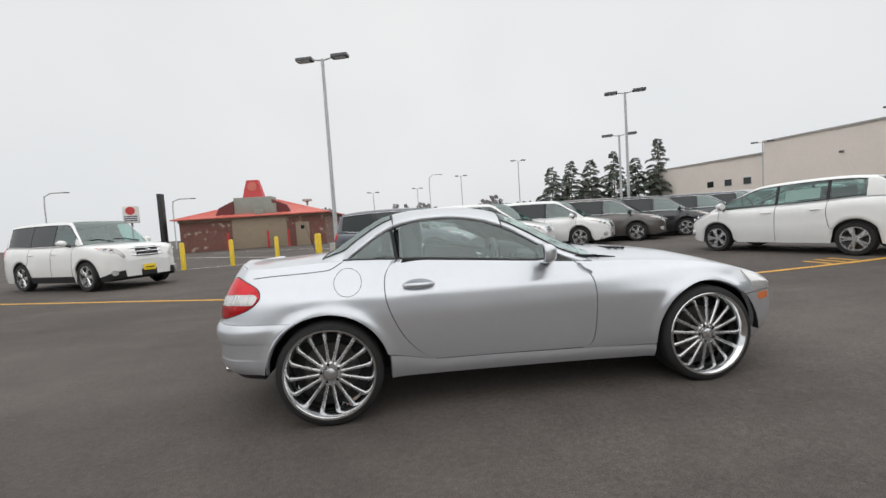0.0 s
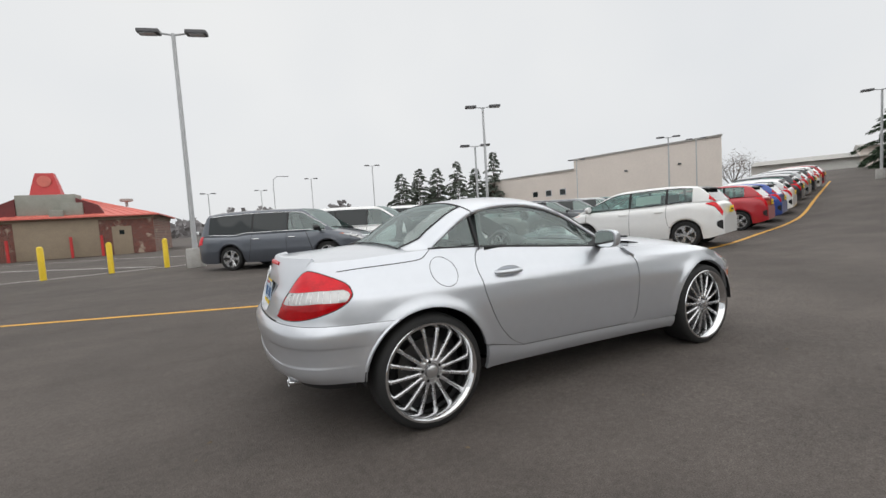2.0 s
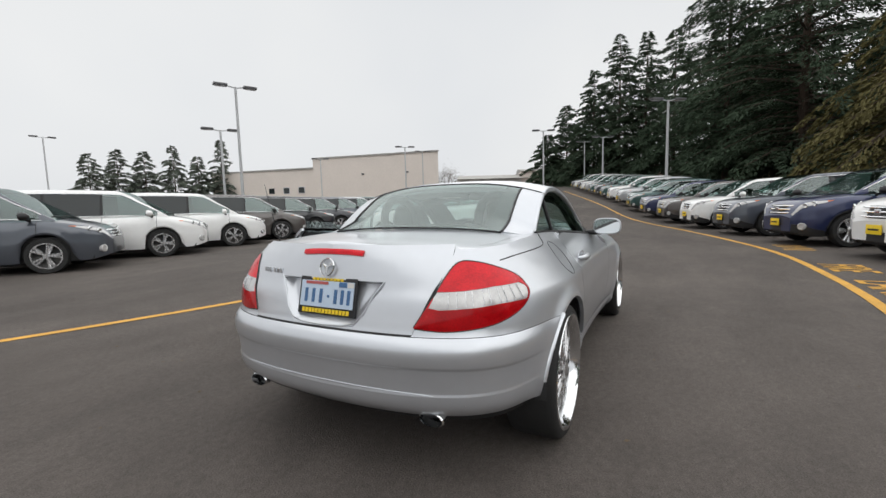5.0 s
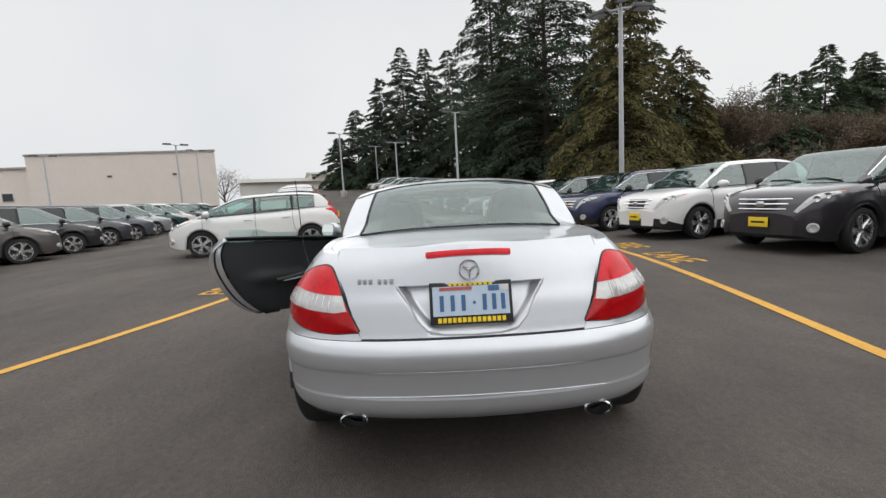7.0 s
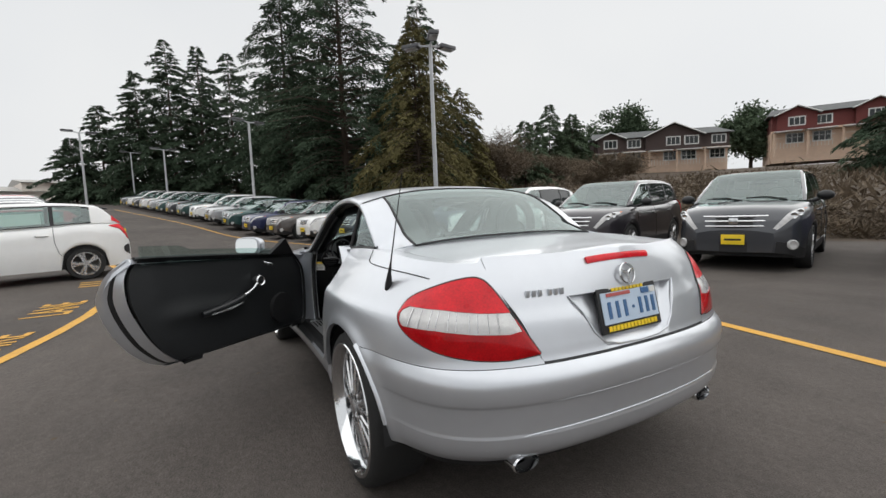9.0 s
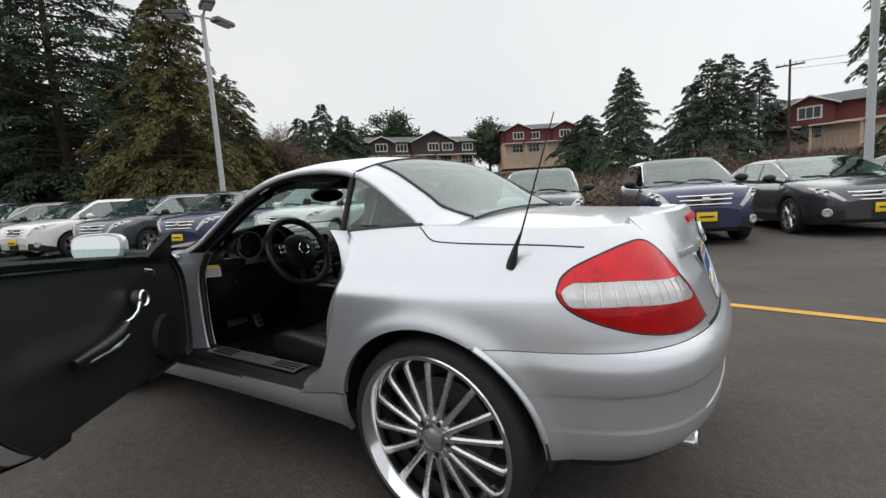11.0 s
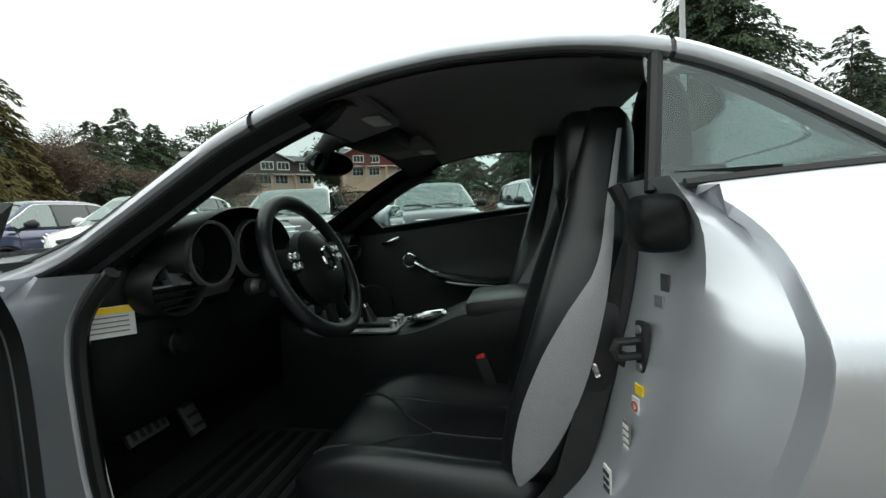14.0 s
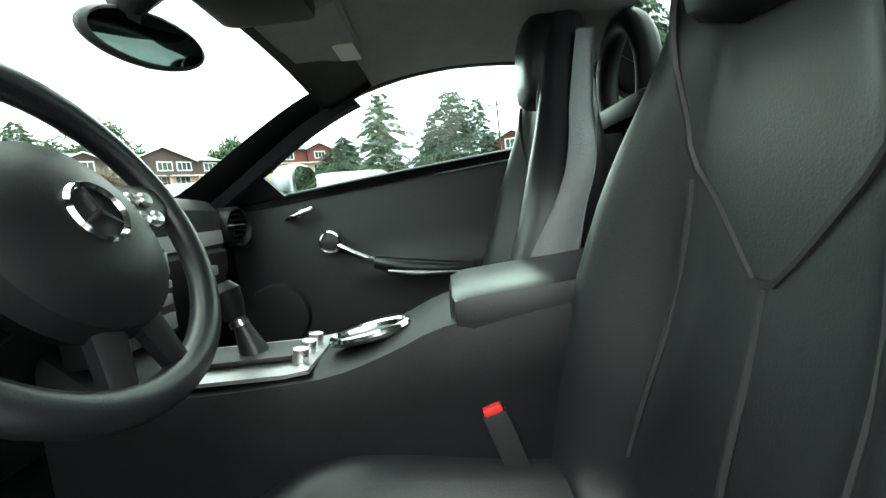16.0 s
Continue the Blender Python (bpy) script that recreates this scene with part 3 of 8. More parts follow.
    for i in range(len(xs2) - 1):
        xm = (xs2[i] + xs2[i + 1]) / 2
        pil = any(abs(xm - p) < 0.029 for p in k["pillars"])
        for j in range(n - 1):
            quad = (secs[i][j], secs[i + 1][j], secs[i + 1][j + 1], secs[i][j + 1])
            for s in (1, -1):
                if j >= 6 and xm > wt:
                    add("windscreen", quad, s)
                elif j >= 6 and xm < rt:
                    add("rear_window", quad, s)
                elif 1 <= j <= 3 and w1 < xm < w0:
                    seg = min(range(len(k["pillars"])), key=lambda i_: abs(xm - k["pillars"][i_])) if pil else sum(xm < p for p in k["pillars"])
                    add(f"pillar{seg}{s}" if pil else f"side_window{seg}{s}", quad, s)
                else:
                    add("roof", quad, s)
    for g, (vs, fc) in {**groups, **sides}.items():
        if not vs:
            continue
        nm = "side_window" if g.startswith("side") else "pillar" if g.startswith("pillar") else g
        ob = obj(nm, vs, fc, body_m if nm == "roof" else M["wglass"] if nm == "windscreen" else M["trim"] if nm == "pillar" else M["sglass"] if nm == "side_window" and (g[11] == "0" or kind in ("hatchback", "wagon")) else M["dglass"], car, smooth=False)
        if nm in ("windscreen", "side_window"):
            ob.visible_shadow = False
        bm = bmesh.new()
        bm.from_mesh(ob.data)
        bmesh.ops.remove_doubles(bm, verts=bm.verts, dist=0.0006)
        bmesh.ops.recalc_face_normals(bm, faces=bm.faces)
        bm.to_mesh(ob.data)
        bm.free()
        ob.data.polygons.foreach_set("use_smooth", [True] * len(ob.data.polygons))
    # what the windows show of the cabin
    def tray(x):
        return float(top(x)) + 0.046

    rows = [[(x, y, tray(x)) for y in np.linspace(-0.80, 0.80, 9) * float(half(x))] for x in np.linspace(rb + 0.16, wb_ - 0.14, 22)]
    cabin = sheet("cabin_floor", rows, M["cabin"], car, "dark grey cabin trim", thick=0)
    rows = [[(wb_ - 0.16 - 0.30 * q, y, tray(wb_ - 0.3) + 0.05 * math.sin(math.pi * min(1, q + 0.25)) - 0.01) for y in np.linspace(-0.72, 0.72, 9) * float(half(0))] for q in np.linspace(0, 1, 6)]
    sheet("dashboard", rows, M["cabin"], cabin, thick=0.06)
    bm = bmesh.new()
    wc = Vector((wb_ - 0.62, W * 0.19, tray(wb_ - 0.6) + 0.03))
    sweep(bm, [wc + Vector((0.07 * math.sin(a), 0.18 * math.cos(a), 0.165 * math.sin(a))) for a in np.linspace(0, 2 * math.pi, 20, endpoint=False)], 0.014, 6, close=True)
    part("steering_wheel", bm, M["trim"], cabin)
    for sx, zz, ys in ((wt - 0.62, zr - 0.34, (W * 0.19, -W * 0.19)), (wt - 1.62, zr - 0.40, (W * 0.2, 0.0, -W * 0.2))):
        for y in ys:
            bm = bmesh.new()
            h_ = max(0.10, zz - tray(sx))
            box(bm, 0, 0, 0, 0.13, 0.46 if len(ys) == 2 else 0.42, h_, Matrix.Translation((sx, y, tray(sx) + h_ / 2 - 0.02)) @ Matrix.Rotation(radians(-12), 4, "Y"), bevel=0.045)
            st_ = part("seat", bm, M["cabin"], cabin)
            bm = bmesh.new()
            box(bm, 0, 0, 0, 0.10, 0.25, 0.17, Matrix.Translation((sx - 0.05, y, zz + 0.07)) @ Matrix.Rotation(radians(-8), 4, "Y"), bevel=0.04)
            part("headrest", bm, M["cabin"], cabin)
    if kind == "hatchback":
        for s in (1, -1):
            x0, x1 = k["pillars"][1] + 0.14, k["pillars"][0] - 0.14
            rows = []
            for x in np.linspace(x0, x1, 6):
                sc = [(np.interp(x, [c_[0][0] for c_ in secs], [c_[j][1] for c_ in secs]), np.interp(x, [c_[0][0] for c_ in secs], [c_[j][2] for c_ in secs])) for j in (1, 3)]
                (ya, za), (yb_, zb_) = sc
                rows.append([(x, s * (ya + (yb_ - ya) * q - 0.015), za + (zb_ - za) * q) for q in (0.18, 0.55, 0.92)])
            sheet("window_sticker", rows, M["wallwhite"], car, "pale paper sheet inside the window", thick=0.003)
    # chrome line over the side windows, door joints, crease
    for s in (1, -1):
        edge = [(sc[4][0], s * (sc[4][1] + 0.004), sc[4][2]) for sc in secs if w1 - 0.02 <= sc[0][0] <= w0 + 0.1]
        sill_ = [(sc[1][0], s * (sc[1][1] + 0.004), sc[1][2]) for sc in secs if w1 - 0.02 <= sc[0][0] <= w0 + 0.1]
        for pts, mm in ((edge, "chrome" if kind in ("suv", "minivan", "wagon") else "trim"), (sill_, "chrome" if kind == "minivan" else "trim")):
            bm = bmesh.new()
            sweep(bm, pts, 0.009, 6)
            part("window_trim", bm, M[mm], car)
        for px in [w0 - 0.02] + k["pillars"][:2]:
            dip = -0.12 if px == k["pillars"][1] else 0.0
            bm = bmesh.new()
            sweep(bm, [at(px + dip * max(0, 1 - i / 4), i, s, 0.0005) for i in np.linspace(0.3, 8, 18)], 0.005, 5)
            part("door_joint", bm, M["trim"], car)
        for px in k["pillars"][:2]:
            c = Vector(at(px + 0.17, 5.6, s, 0.012))
            bm = bmesh.new()
            sweep(bm, [c + Vector((dx, s * dy, 0)) for dx, dy in ((-0.10, -0.012), (-0.08, 0.012), (0.06, 0.014), (0.09, -0.012))], [0.012, 0.017, 0.017, 0.012], 8)
            part("door_handle", bm, M["chrome"] if kind == "minivan" else body_m, car)
        if k["clad"]:
            for hx in (hub_f, hub_r):
                bm = bmesh.new()
                sweep(bm, [at(hx + ra * math.cos(a), 0.1, s, 0.004) for a in np.linspace(0.12, math.pi - 0.12, 20)], 0.026, 6)
                part("arch_lip", bm, M["trim"], car)
            patch("sill_trim", np.linspace(hub_r + ra + 0.03, hub_f - ra - 0.03, 12), lambda q: 0.0, lambda q: 1.3, s, M["trim"], car)
            patch("bumper_trim", np.linspace(hub_f + ra + 0.04, nose - 0.01, 10), lambda q: 0.0, lambda q: 1.0 + 0.7 * q, s, M["trim"], car)
        # lamps
        hl = patch("headlight", np.linspace(nose - 0.50, nose - 0.02, 12), lambda q: 6.5 - 0.45 * q, lambda q: 6.95 + 0.75 * min(1, q * 1.6), s, M["lampclear"], car, 0.006, "clear headlight")
        for q in (0.45, 0.72):
            c = Vector(at(nose - 0.50 + 0.48 * q, 6.6, s, 0.012))
            bm = bmesh.new()
            lathe(bm, [(0.052, -0.012), (0.052, 0.006), (0.044, 0.010), (0.030, 0.002), (0.001, 0.0)], 18, Matrix.Translation(c) @ Matrix.Rotation(radians(s * 22), 4, "Z") @ Matrix.Rotation(math.pi / 2, 4, "Y"))
            part("reflector", bm, M["chrome"], hl)
        patch("indicator", np.linspace(nose - 0.60, nose - 0.50, 4), lambda q: 6.7, lambda q: 6.8 + 0.2 * q, s, M["lampamber"], car, 0.006)
        c = Vector((nose - 0.10, s * W * 0.395, 0.43))
        bm = bmesh.new()
        lathe(bm, [(0.075, -0.05), (0.075, 0.012), (0.055, 0.02), (0.05, 0.01), (0.001, 0.006)], 20, Matrix.Translation(c) @ Matrix.Rotation(radians(s * 30), 4, "Z") @ Matrix.Rotation(math.pi / 2, 4, "Y"))
        part("fog_light", bm, M["lampclear"], car)
        if kind == "hatchback":
            tl = patch("tail_light", np.linspace(-nose + 0.03, -nose + 0.34, 12), lambda q: 5.6 + 1.25 * q, lambda q: 7.9 - 0.9 * q, s, M["lampred"], car, 0.010, "red wedge tail light")
            rows = []
            for q in np.linspace(0, 1, 9):
                x = rb + 0.01 + 0.13 * q
                sc = [np.interp(x, [c_[0][0] for c_ in secs], [c_[j][d] for c_ in secs]) for j, d in ((2, 1), (2, 2), (5, 1), (5, 2))]
                rows.append([(x - 0.012, s * (sc[0] + 0.012), sc[1]), (x - 0.018, s * (sc[2] + 0.012), sc[3])])
            sheet("lamp_riser", rows, M["lampred"], tl, thick=0.01)
            patch("rear_vent", np.linspace(-nose + 0.02, -nose + 0.12, 5), lambda q: 1.2 + 0.8 * q, lambda q: 3.6 - 0.8 * q, s, M["trim"], car, 0.006)
        else:
            patch("tail_light", np.linspace(-nose + 0.02, -nose + 0.26, 8), lambda q: 4.6, lambda q: 8.0, s, M["lampred"], car, 0.010, "red tail light")
        mc_ = Vector((wb_ - 0.40, s * (W / 2 + 0.085), float(top(wb_ - 0.4)) + 0.075))
        bm = bmesh.new()
        bmesh.ops.create_uvsphere(bm, u_segments=16, v_segments=10, radius=1)
        for v in bm.verts:
            v.co.x = max(v.co.x, -0.4)
            v.co = Vector((v.co.x * 0.10, v.co.y * 0.115, v.co.z * 0.08)) + mc_
        mir = part("wing_mirror", bm, body_m if colour in ("white", "silver2", "red") else M["trim"], car)
        bm = bmesh.new()
        sweep(bm, [mc_ + Vector((0.02, -s * 0.07, -0.05)), mc_ + Vector((0.05, -s * 0.17, -0.09))], [0.028, 0.03], 8)
        part("mirror_foot", bm, M["trim"], mir)
        for hx in (hub_f, hub_r):
            wheel_parts(car, hx, s * (W / 2 - 0.12), r, s)
    # grille laid on the nose
    def front(y, z):
        """Where the nose lies at a height."""
        zz = [float(top(x)) + 0.032 for x in np.linspace(nose - 0.3, nose, 30)]
        x = float(np.interp(-z, [-v for v in zz], np.linspace(nose - 0.3, nose, 30))) if z > zz[-1] else nose
        return x - 0.10 * (abs(y) / (W * 0.30)) ** 2 * (0.4 if z < zz[-1] else 1.0)

    z1 = float(top(nose - 0.085)) + 0.035
    z0 = z1 - k["gh"]
    gw = W * 0.29
    rows = [[(front(y, z) + 0.020, y, z) for y in np.linspace(-gw * (0.82 + 0.18 * q), gw * (0.82 + 0.18 * q), 14)] for q, z in zip(np.linspace(0, 1, 7), np.linspace(z0, z1, 7))]
    grille = sheet("grille", rows, M["trim"], car, "black grille", thick=0.02)
    for q in (0.12, 0.5, 0.88):
        z = z0 + (z1 - z0) * q
        w = gw * (0.80 + 0.18 * q)
        bm = bmesh.new()
        sweep(bm, [(front(y, z) + 0.034, y, z) for y in np.linspace(-w, w, 12)], 0.016 if q > 0.3 else 0.012, 6)
        part("grille_bar", bm, M["chrome"], grille, "chrome grille bar")
    zc_ = (z0 + z1) / 2
    bm = bmesh.new()
    box(bm, front(0, zc_) + 0.036, 0, zc_, 0.03, 0.13, 0.105, bevel=0.02)
    part("badge", bm, M["chrome"], grille)
    rows = [[(nose + 0.006 - 0.04 * (y / (W * 0.27)) ** 2, y, z) for y in np.linspace(-W * 0.27, W * 0.27, 10)] for z in (0.30, 0.36, 0.42 + 0.04 * k["clad"])]
    sheet("lower_intake", rows, M["trim"], car, "black lower intake", thick=0.02)
    for sgn, xx, zz in () if kind == "minivan" else ((1, nose + 0.03, 0.50), (-1, -nose - 0.02, 0.86 if kind != "wagon" else 0.75)):
        bm = bmesh.new()
        box(bm, xx, 0, zz, 0.016, 0.31, 0.155, bevel=0.004)
        pl = part("dealer_plate", bm, M["yellowplate"], car, "yellow dealer plate")
        bm = bmesh.new()
        box(bm, xx + sgn * 0.009, 0, zz, 0.004, 0.22, 0.030)
        part("lettering", bm, M["trim"], pl, smooth=False)
    for y0, y1 in ((W * 0.30, -0.02), (-0.06, -W * 0.33)):
        bm = bmesh.new()
        x1 = wb_ - 0.10
        sweep(bm, [(wb_ - 0.02, y0, float(zc(wb_ - 0.02)) + 0.014), (x1, (y0 + y1) / 2, float(zc(x1)) + 0.014), (x1, y1, float(zc(x1)) + 0.004)], 0.010, 6)
        part("wiper", bm, M["trim"], car)
    if kind == "hatchback":
        ye = W * 0.33
        rows = [[(rt + 0.10 - 0.30 * q, y, float(zc(rt + 0.10)) - 0.005 - 0.05 * q - 0.02 * (y / ye) ** 2) for y in np.linspace(-ye, ye, 12)] for q in np.linspace(0, 1, 5)]
        sheet("roof_spoiler", rows, M["trim"], car, "black roof spoiler", thick=0.03)
    return car


protos = {}
groups_of = {"suv": "row of sport utility cars", "minivan": "row of minivans", "hatchback": "row of hatchbacks", "large_suv": "", "wagon": "row of sport utility cars"}
SHADE = {"white": "white", "slate": "slate grey", "taupe": "taupe grey", "black": "black", "navy": "dark navy blue", "blue": "bright blue", "red": "bright red", "graphite": "graphite grey", "silver2": "light silver", "green": "dark teal green", "plum": "near-black plum"}
NAMES = {"suv": "compact sport utility car", "minivan": "minivan", "hatchback": "five-door hatchback", "large_suv": "boxy sport utility car", "wagon": "tall wagon"}


def park(kind, colour, u, v, heading):
    m = lot_pose(u, v, heading)
    if (kind, colour) in protos:
        ob = copy_thing(protos[kind, colour], m)
    else:
        ob = protos[kind, colour] = build_car(kind, colour, f"{SHADE[colour]} {NAMES[kind]} parked on the lot")
        ob.matrix_basis = m
    if groups_of[kind]:
        ob["group"] = groups_of[kind]
    return ob


# front wheels of the near row stand at v = -7.0, nose to the lane
cols = ["black", "graphite", "navy", "graphite", "plum", "white", "navy", "slate", "white", "taupe", "navy", "green", "silver2", "white", "green", "graphite", "green", "silver2", "white", "graphite", "white", "slate"]
for i, c in enumerate(cols):
    u = -3.42 + 2.78 * (i - 2) + 0.85
    kind = "wagon" if i < 2 else "suv"
    park(kind, c, u, (-8.45 if i > 1 else -9.2), 107)
for i, c in enumerate(["slate", "white", "white", "taupe", "black", "graphite", "slate", "silver2", "green", "white", "graphite", "silver2", "black", "white"]):
    park("minivan", c, 4.18 + 2.75 * i, 10.31, -36)
for i, c in ((0, "white"), (2, "red"), (3, "blue"), (4, "white"), (5, "graphite"), (6, "silver2"), (7, "black"), (8, "white"), (9, "red")):
    park("hatchback", c, 10.22 + 2.74 * i, 2.02, 107)
pilot = park("large_suv", "white", 0, 0, 0)
pilot.matrix_basis = Matrix.Translation((-8.1, 9.9, 0.02)) @ Matrix.Rotation(radians(-28), 4, "Z")

# ---- the silver roadster: x ahead, y to its left, the rear axle above the origin ----
car = tagged(new("roadster"), "silver two-seat hardtop roadster with its driver's door open", "car")

PLAN = smooth_line([(-0.775, 0), (-0.768, 0.2), (-0.748, 0.38), (-0.708, 0.53), (-0.65, 0.645), (-0.555, 0.735), (-0.40, 0.797), (-0.2, 0.838), (0.0, 0.857), (0.3, 0.85), (0.6, 0.838), (1.1, 0.828), (1.6, 0.830), (2.0, 0.842), (2.42, 0.852), (2.66, 0.825), (2.9, 0.755), (3.06, 0.65), (3.17, 0.46), (3.225, 0.22), (3.24, 0)], 500)
PLAN_S = np.r_[0, np.cumsum(np.linalg.norm(np.diff(PLAN, axis=0), axis=1))]
S_END = PLAN_S[-1]
TAN = np.gradient(PLAN, axis=0)
TAN /= np.linalg.norm(TAN, axis=1)[:, None]
NOR = np.stack([-TAN[:, 1], TAN[:, 0]], 1)
if NOR[250, 1] < 0:
    NOR = -NOR


def s_of_x(x):
    return np.interp(x, PLAN[:, 0], PLAN_S)


ZK = [0.15, 0.22, 0.30, 0.36, 0.45, 0.55, 0.615, 0.64, 0.68, 0.755, 0.80, 0.86, 0.91, 0.96, 1.01]
INSET = [
    (0.0, [0.14, 0.10, 0.055, 0.02, 0.008, 0, 0.004, 0.024, 0.036, 0.056, 0.074, 0.088, 0.10, 0.118, 0.15]),
    (0.62, [0.12, 0.08, 0.045, 0.016, 0.006, 0, 0.004, 0.020, 0.030, 0.050, 0.074, 0.102, 0.135, 0.18, 0.22]),
    (s_of_x(-0.40), [0.10, 0.06, 0.03, 0.012, 0.004, 0, 0.002, 0.006, 0.012, 0.030, 0.060, 0.10, 0.14, 0.19, 0.24]),
    (s_of_x(0.0), [0.08, 0.05, 0.03, 0.015, 0.006, 0, 0.001, 0.003, 0.008, 0.019, 0.052, 0.096, 0.14, 0.195, 0.25]),
    (s_of_x(0.5), [0.09, 0.065, 0.042, 0.028, 0.014, 0.005, 0.001, 0.001, 0.004, 0.012, 0.046, 0.092, 0.134, 0.185, 0.24]),
    (s_of_x(1.6), [0.09, 0.065, 0.042, 0.03, 0.018, 0.008, 0.003, 0.003, 0.007, 0.019, 0.057, 0.105, 0.16, 0.22, 0.28]),
    (s_of_x(2.42), [0.10, 0.06, 0.03, 0.012, 0.004, 0, 0.004, 0.010, 0.030, 0.075, 0.14, 0.21, 0.28, 0.34, 0.4]),
    (s_of_x(2.95), [0.16, 0.09, 0.04, 0.02, 0.008, 0.012, 0.032, 0.05, 0.085, 0.14, 0.19, 0.25, 0.31, 0.37, 0.43]),
    (S_END, [0.16, 0.10, 0.04, 0.02, 0.0, 0.012, 0.05, 0.075, 0.12, 0.19, 0.27, 0.34, 0.4, 0.46, 0.5]),
]
_sk = [k for k, _ in INSET]
_byz = np.array([pchip(_sk, [row[j] for _, row in INSET])(np.linspace(0, S_END, 240)) for j in range(len(ZK))])
_zz = np.linspace(0.15, 1.01, 130)
INS = np.array([pchip(ZK, _byz[:, i])(_zz) for i in range(240)])
z_top = pchip([0, 0.62, s_of_x(-0.4), s_of_x(-0.1), s_of_x(0.12), s_of_x(0.45), s_of_x(1.0), s_of_x(1.4), s_of_x(1.65), s_of_x(2.0), s_of_x(2.43), s_of_x(2.75), s_of_x(2.95), s_of_x(3.12), S_END], [0.962, 0.942, 0.945, 0.958, 0.962, 0.948, 0.908, 0.872, 0.852, 0.830, 0.795, 0.735, 0.68, 0.62, 0.585])


def inset(s, z):
    a = np.clip(s / S_END * 239, 0, 238.999)
    b = np.clip((z - 0.15) / 0.86 * 129, 0, 128.999)
    i, j = int(a), int(b)
    fa, fb = a - i, b - j
    return (INS[i, j] * (1 - fb) + INS[i, j + 1] * fb) * (1 - fa) + (INS[i + 1, j] * (1 - fb) + INS[i + 1, j + 1] * fb) * fa


ARCH = ((0.0, 0.315, 0.357), (2.425, 0.325, 0.357))


def skin(s, z, side=1, out=0.0):
    """A point of the body's side wall; s runs from the tail's middle round to the nose's middle."""
    q = abs(s)
    sd = side * (1 if s >= 0 else -1)
    x, y = np.interp(q, PLAN_S, PLAN[:, 0]), np.interp(q, PLAN_S, PLAN[:, 1])
    nx, ny = np.interp(q, PLAN_S, NOR[:, 0]), np.interp(q, PLAN_S, NOR[:, 1])
    k = inset(q, z) - out
    for ax, az, ar in ARCH:
        d = math.hypot(x - ax, z - az)
        if d < 0.55:
            k -= 0.014 * math.exp(-(((d - ar - 0.005) / 0.035) ** 2))
    return (x - nx * k, sd * (y - ny * k), z)


def ruled(A, B, n, side, out=0.0):
    """Rows of skin points between two chains of (s, z)."""
    return [[skin(a[0] + (b[0] - a[0]) * k / n, a[1] + (b[1] - a[1]) * k / n, side, out) for k in range(n + 1)] for a, b in zip(A, B)]


def chain(pts, n):
    """Evenly spaced points along straight pieces."""
    p = np.array(pts, float)
    d = np.r_[0, np.cumsum(np.linalg.norm(np.diff(p, axis=0), axis=1))]
    q = np.linspace(0, d[-1], n)
    return np.stack([np.interp(q, d, p[:, 0]), np.interp(q, d, p[:, 1])], 1)


def to_s(pts):
    return [(float(s_of_x(x)), z) for x, z in pts]


def arc(k, a0, a1, n, grow=0.0):
    ax, az, ar = ARCH[k]
    return [(ax + (ar + grow) * math.cos(a), az + (ar + grow) * math.sin(a)) for a in np.linspace(radians(a0), radians(a1), n)]


GAP = 0.0028
DOOR_R = smooth_line([(0.640, 0.338), (0.552, 0.385), (0.470, 0.47), (0.412, 0.57), (0.364, 0.70), (0.354, 0.80), (0.37, 0.88), (0.428, 0.949)], 30)
DOOR_F = smooth_line([(1.585, 0.308), (1.64, 0.335), (1.664, 0.43), (1.672, 0.56), (1.672, 0.68), (1.655, 0.76), (1.61, 0.82), (1.572, 0.858)], 30)
LID = pchip([0.63, 0.78, 0.895, 0.97], [0.418, 0.492, 0.572, 0.600])
SV = M["silver"]

BULGE = pchip([0.335, 0.37, 0.40, 0.4225, 0.4275, 0.47, 0.5185, 0.5235, 0.55, 0.575, 0.592, 0.612, 0.63], [-0.018, 0.003, 0.0080, 0.0080, 0.0045, 0.0035, 0.0065, 0.0110, 0.0150, 0.0165, 0.0150, 0.0070, 0.0])
# rear bumper, right round the tail between the rear wheels
rows = []
for z in np.r_[np.linspace(0.335, 0.42, 7), 0.4222, 0.4278, 0.434, 0.452, 0.475, 0.50, 0.515, 0.5182, 0.5238, 0.53, 0.545, 0.56, 0.575, 0.586, 0.595, 0.604, 0.612, 0.622, 0.632]:
    xa = ARCH[0][0] - math.sqrt(ARCH[0][2] ** 2 - (z - ARCH[0][1]) ** 2)
    se = float(s_of_x(xa))
    zz = lambda s: z - (0.0 if z > 0.5 else (0.5 - z) / 0.165 * 0.028 * (1 - abs(s) / se) + 0.0)
    rows.append([skin(s, zz(s), 1, float(BULGE(z)) * (1 - (abs(s) / se) ** 6)) for s in np.linspace(-se, se, 90)])
bumper = sheet("rear_bumper", rows, SV, car, "silver rear bumper")
for zc_, ext, dep in ((0.522, 0.90, 0.0), (0.425, 0.62, 0.0)):
    bm = bmesh.new()
    sweep(bm, [skin(s, zc_ - (0.045 * (abs(s) / ext) ** 8 if zc_ < 0.5 else -0.03 * (abs(s) / ext) ** 4), 1, float(BULGE(zc_)) * (1 - abs(s) ** 6) - 0.0008) for s in np.linspace(-ext, ext, 70)], 0.0018, 6)
    part("bumper_crease", bm, SV, bumper)
# lower black valance
rows = [[skin(s, z, 1, -0.03) for s in np.linspace(-0.95, 0.95, 50)] for z in (0.295, 0.33, 0.37)]
sheet("rear_valance", rows, M["trim"], car)

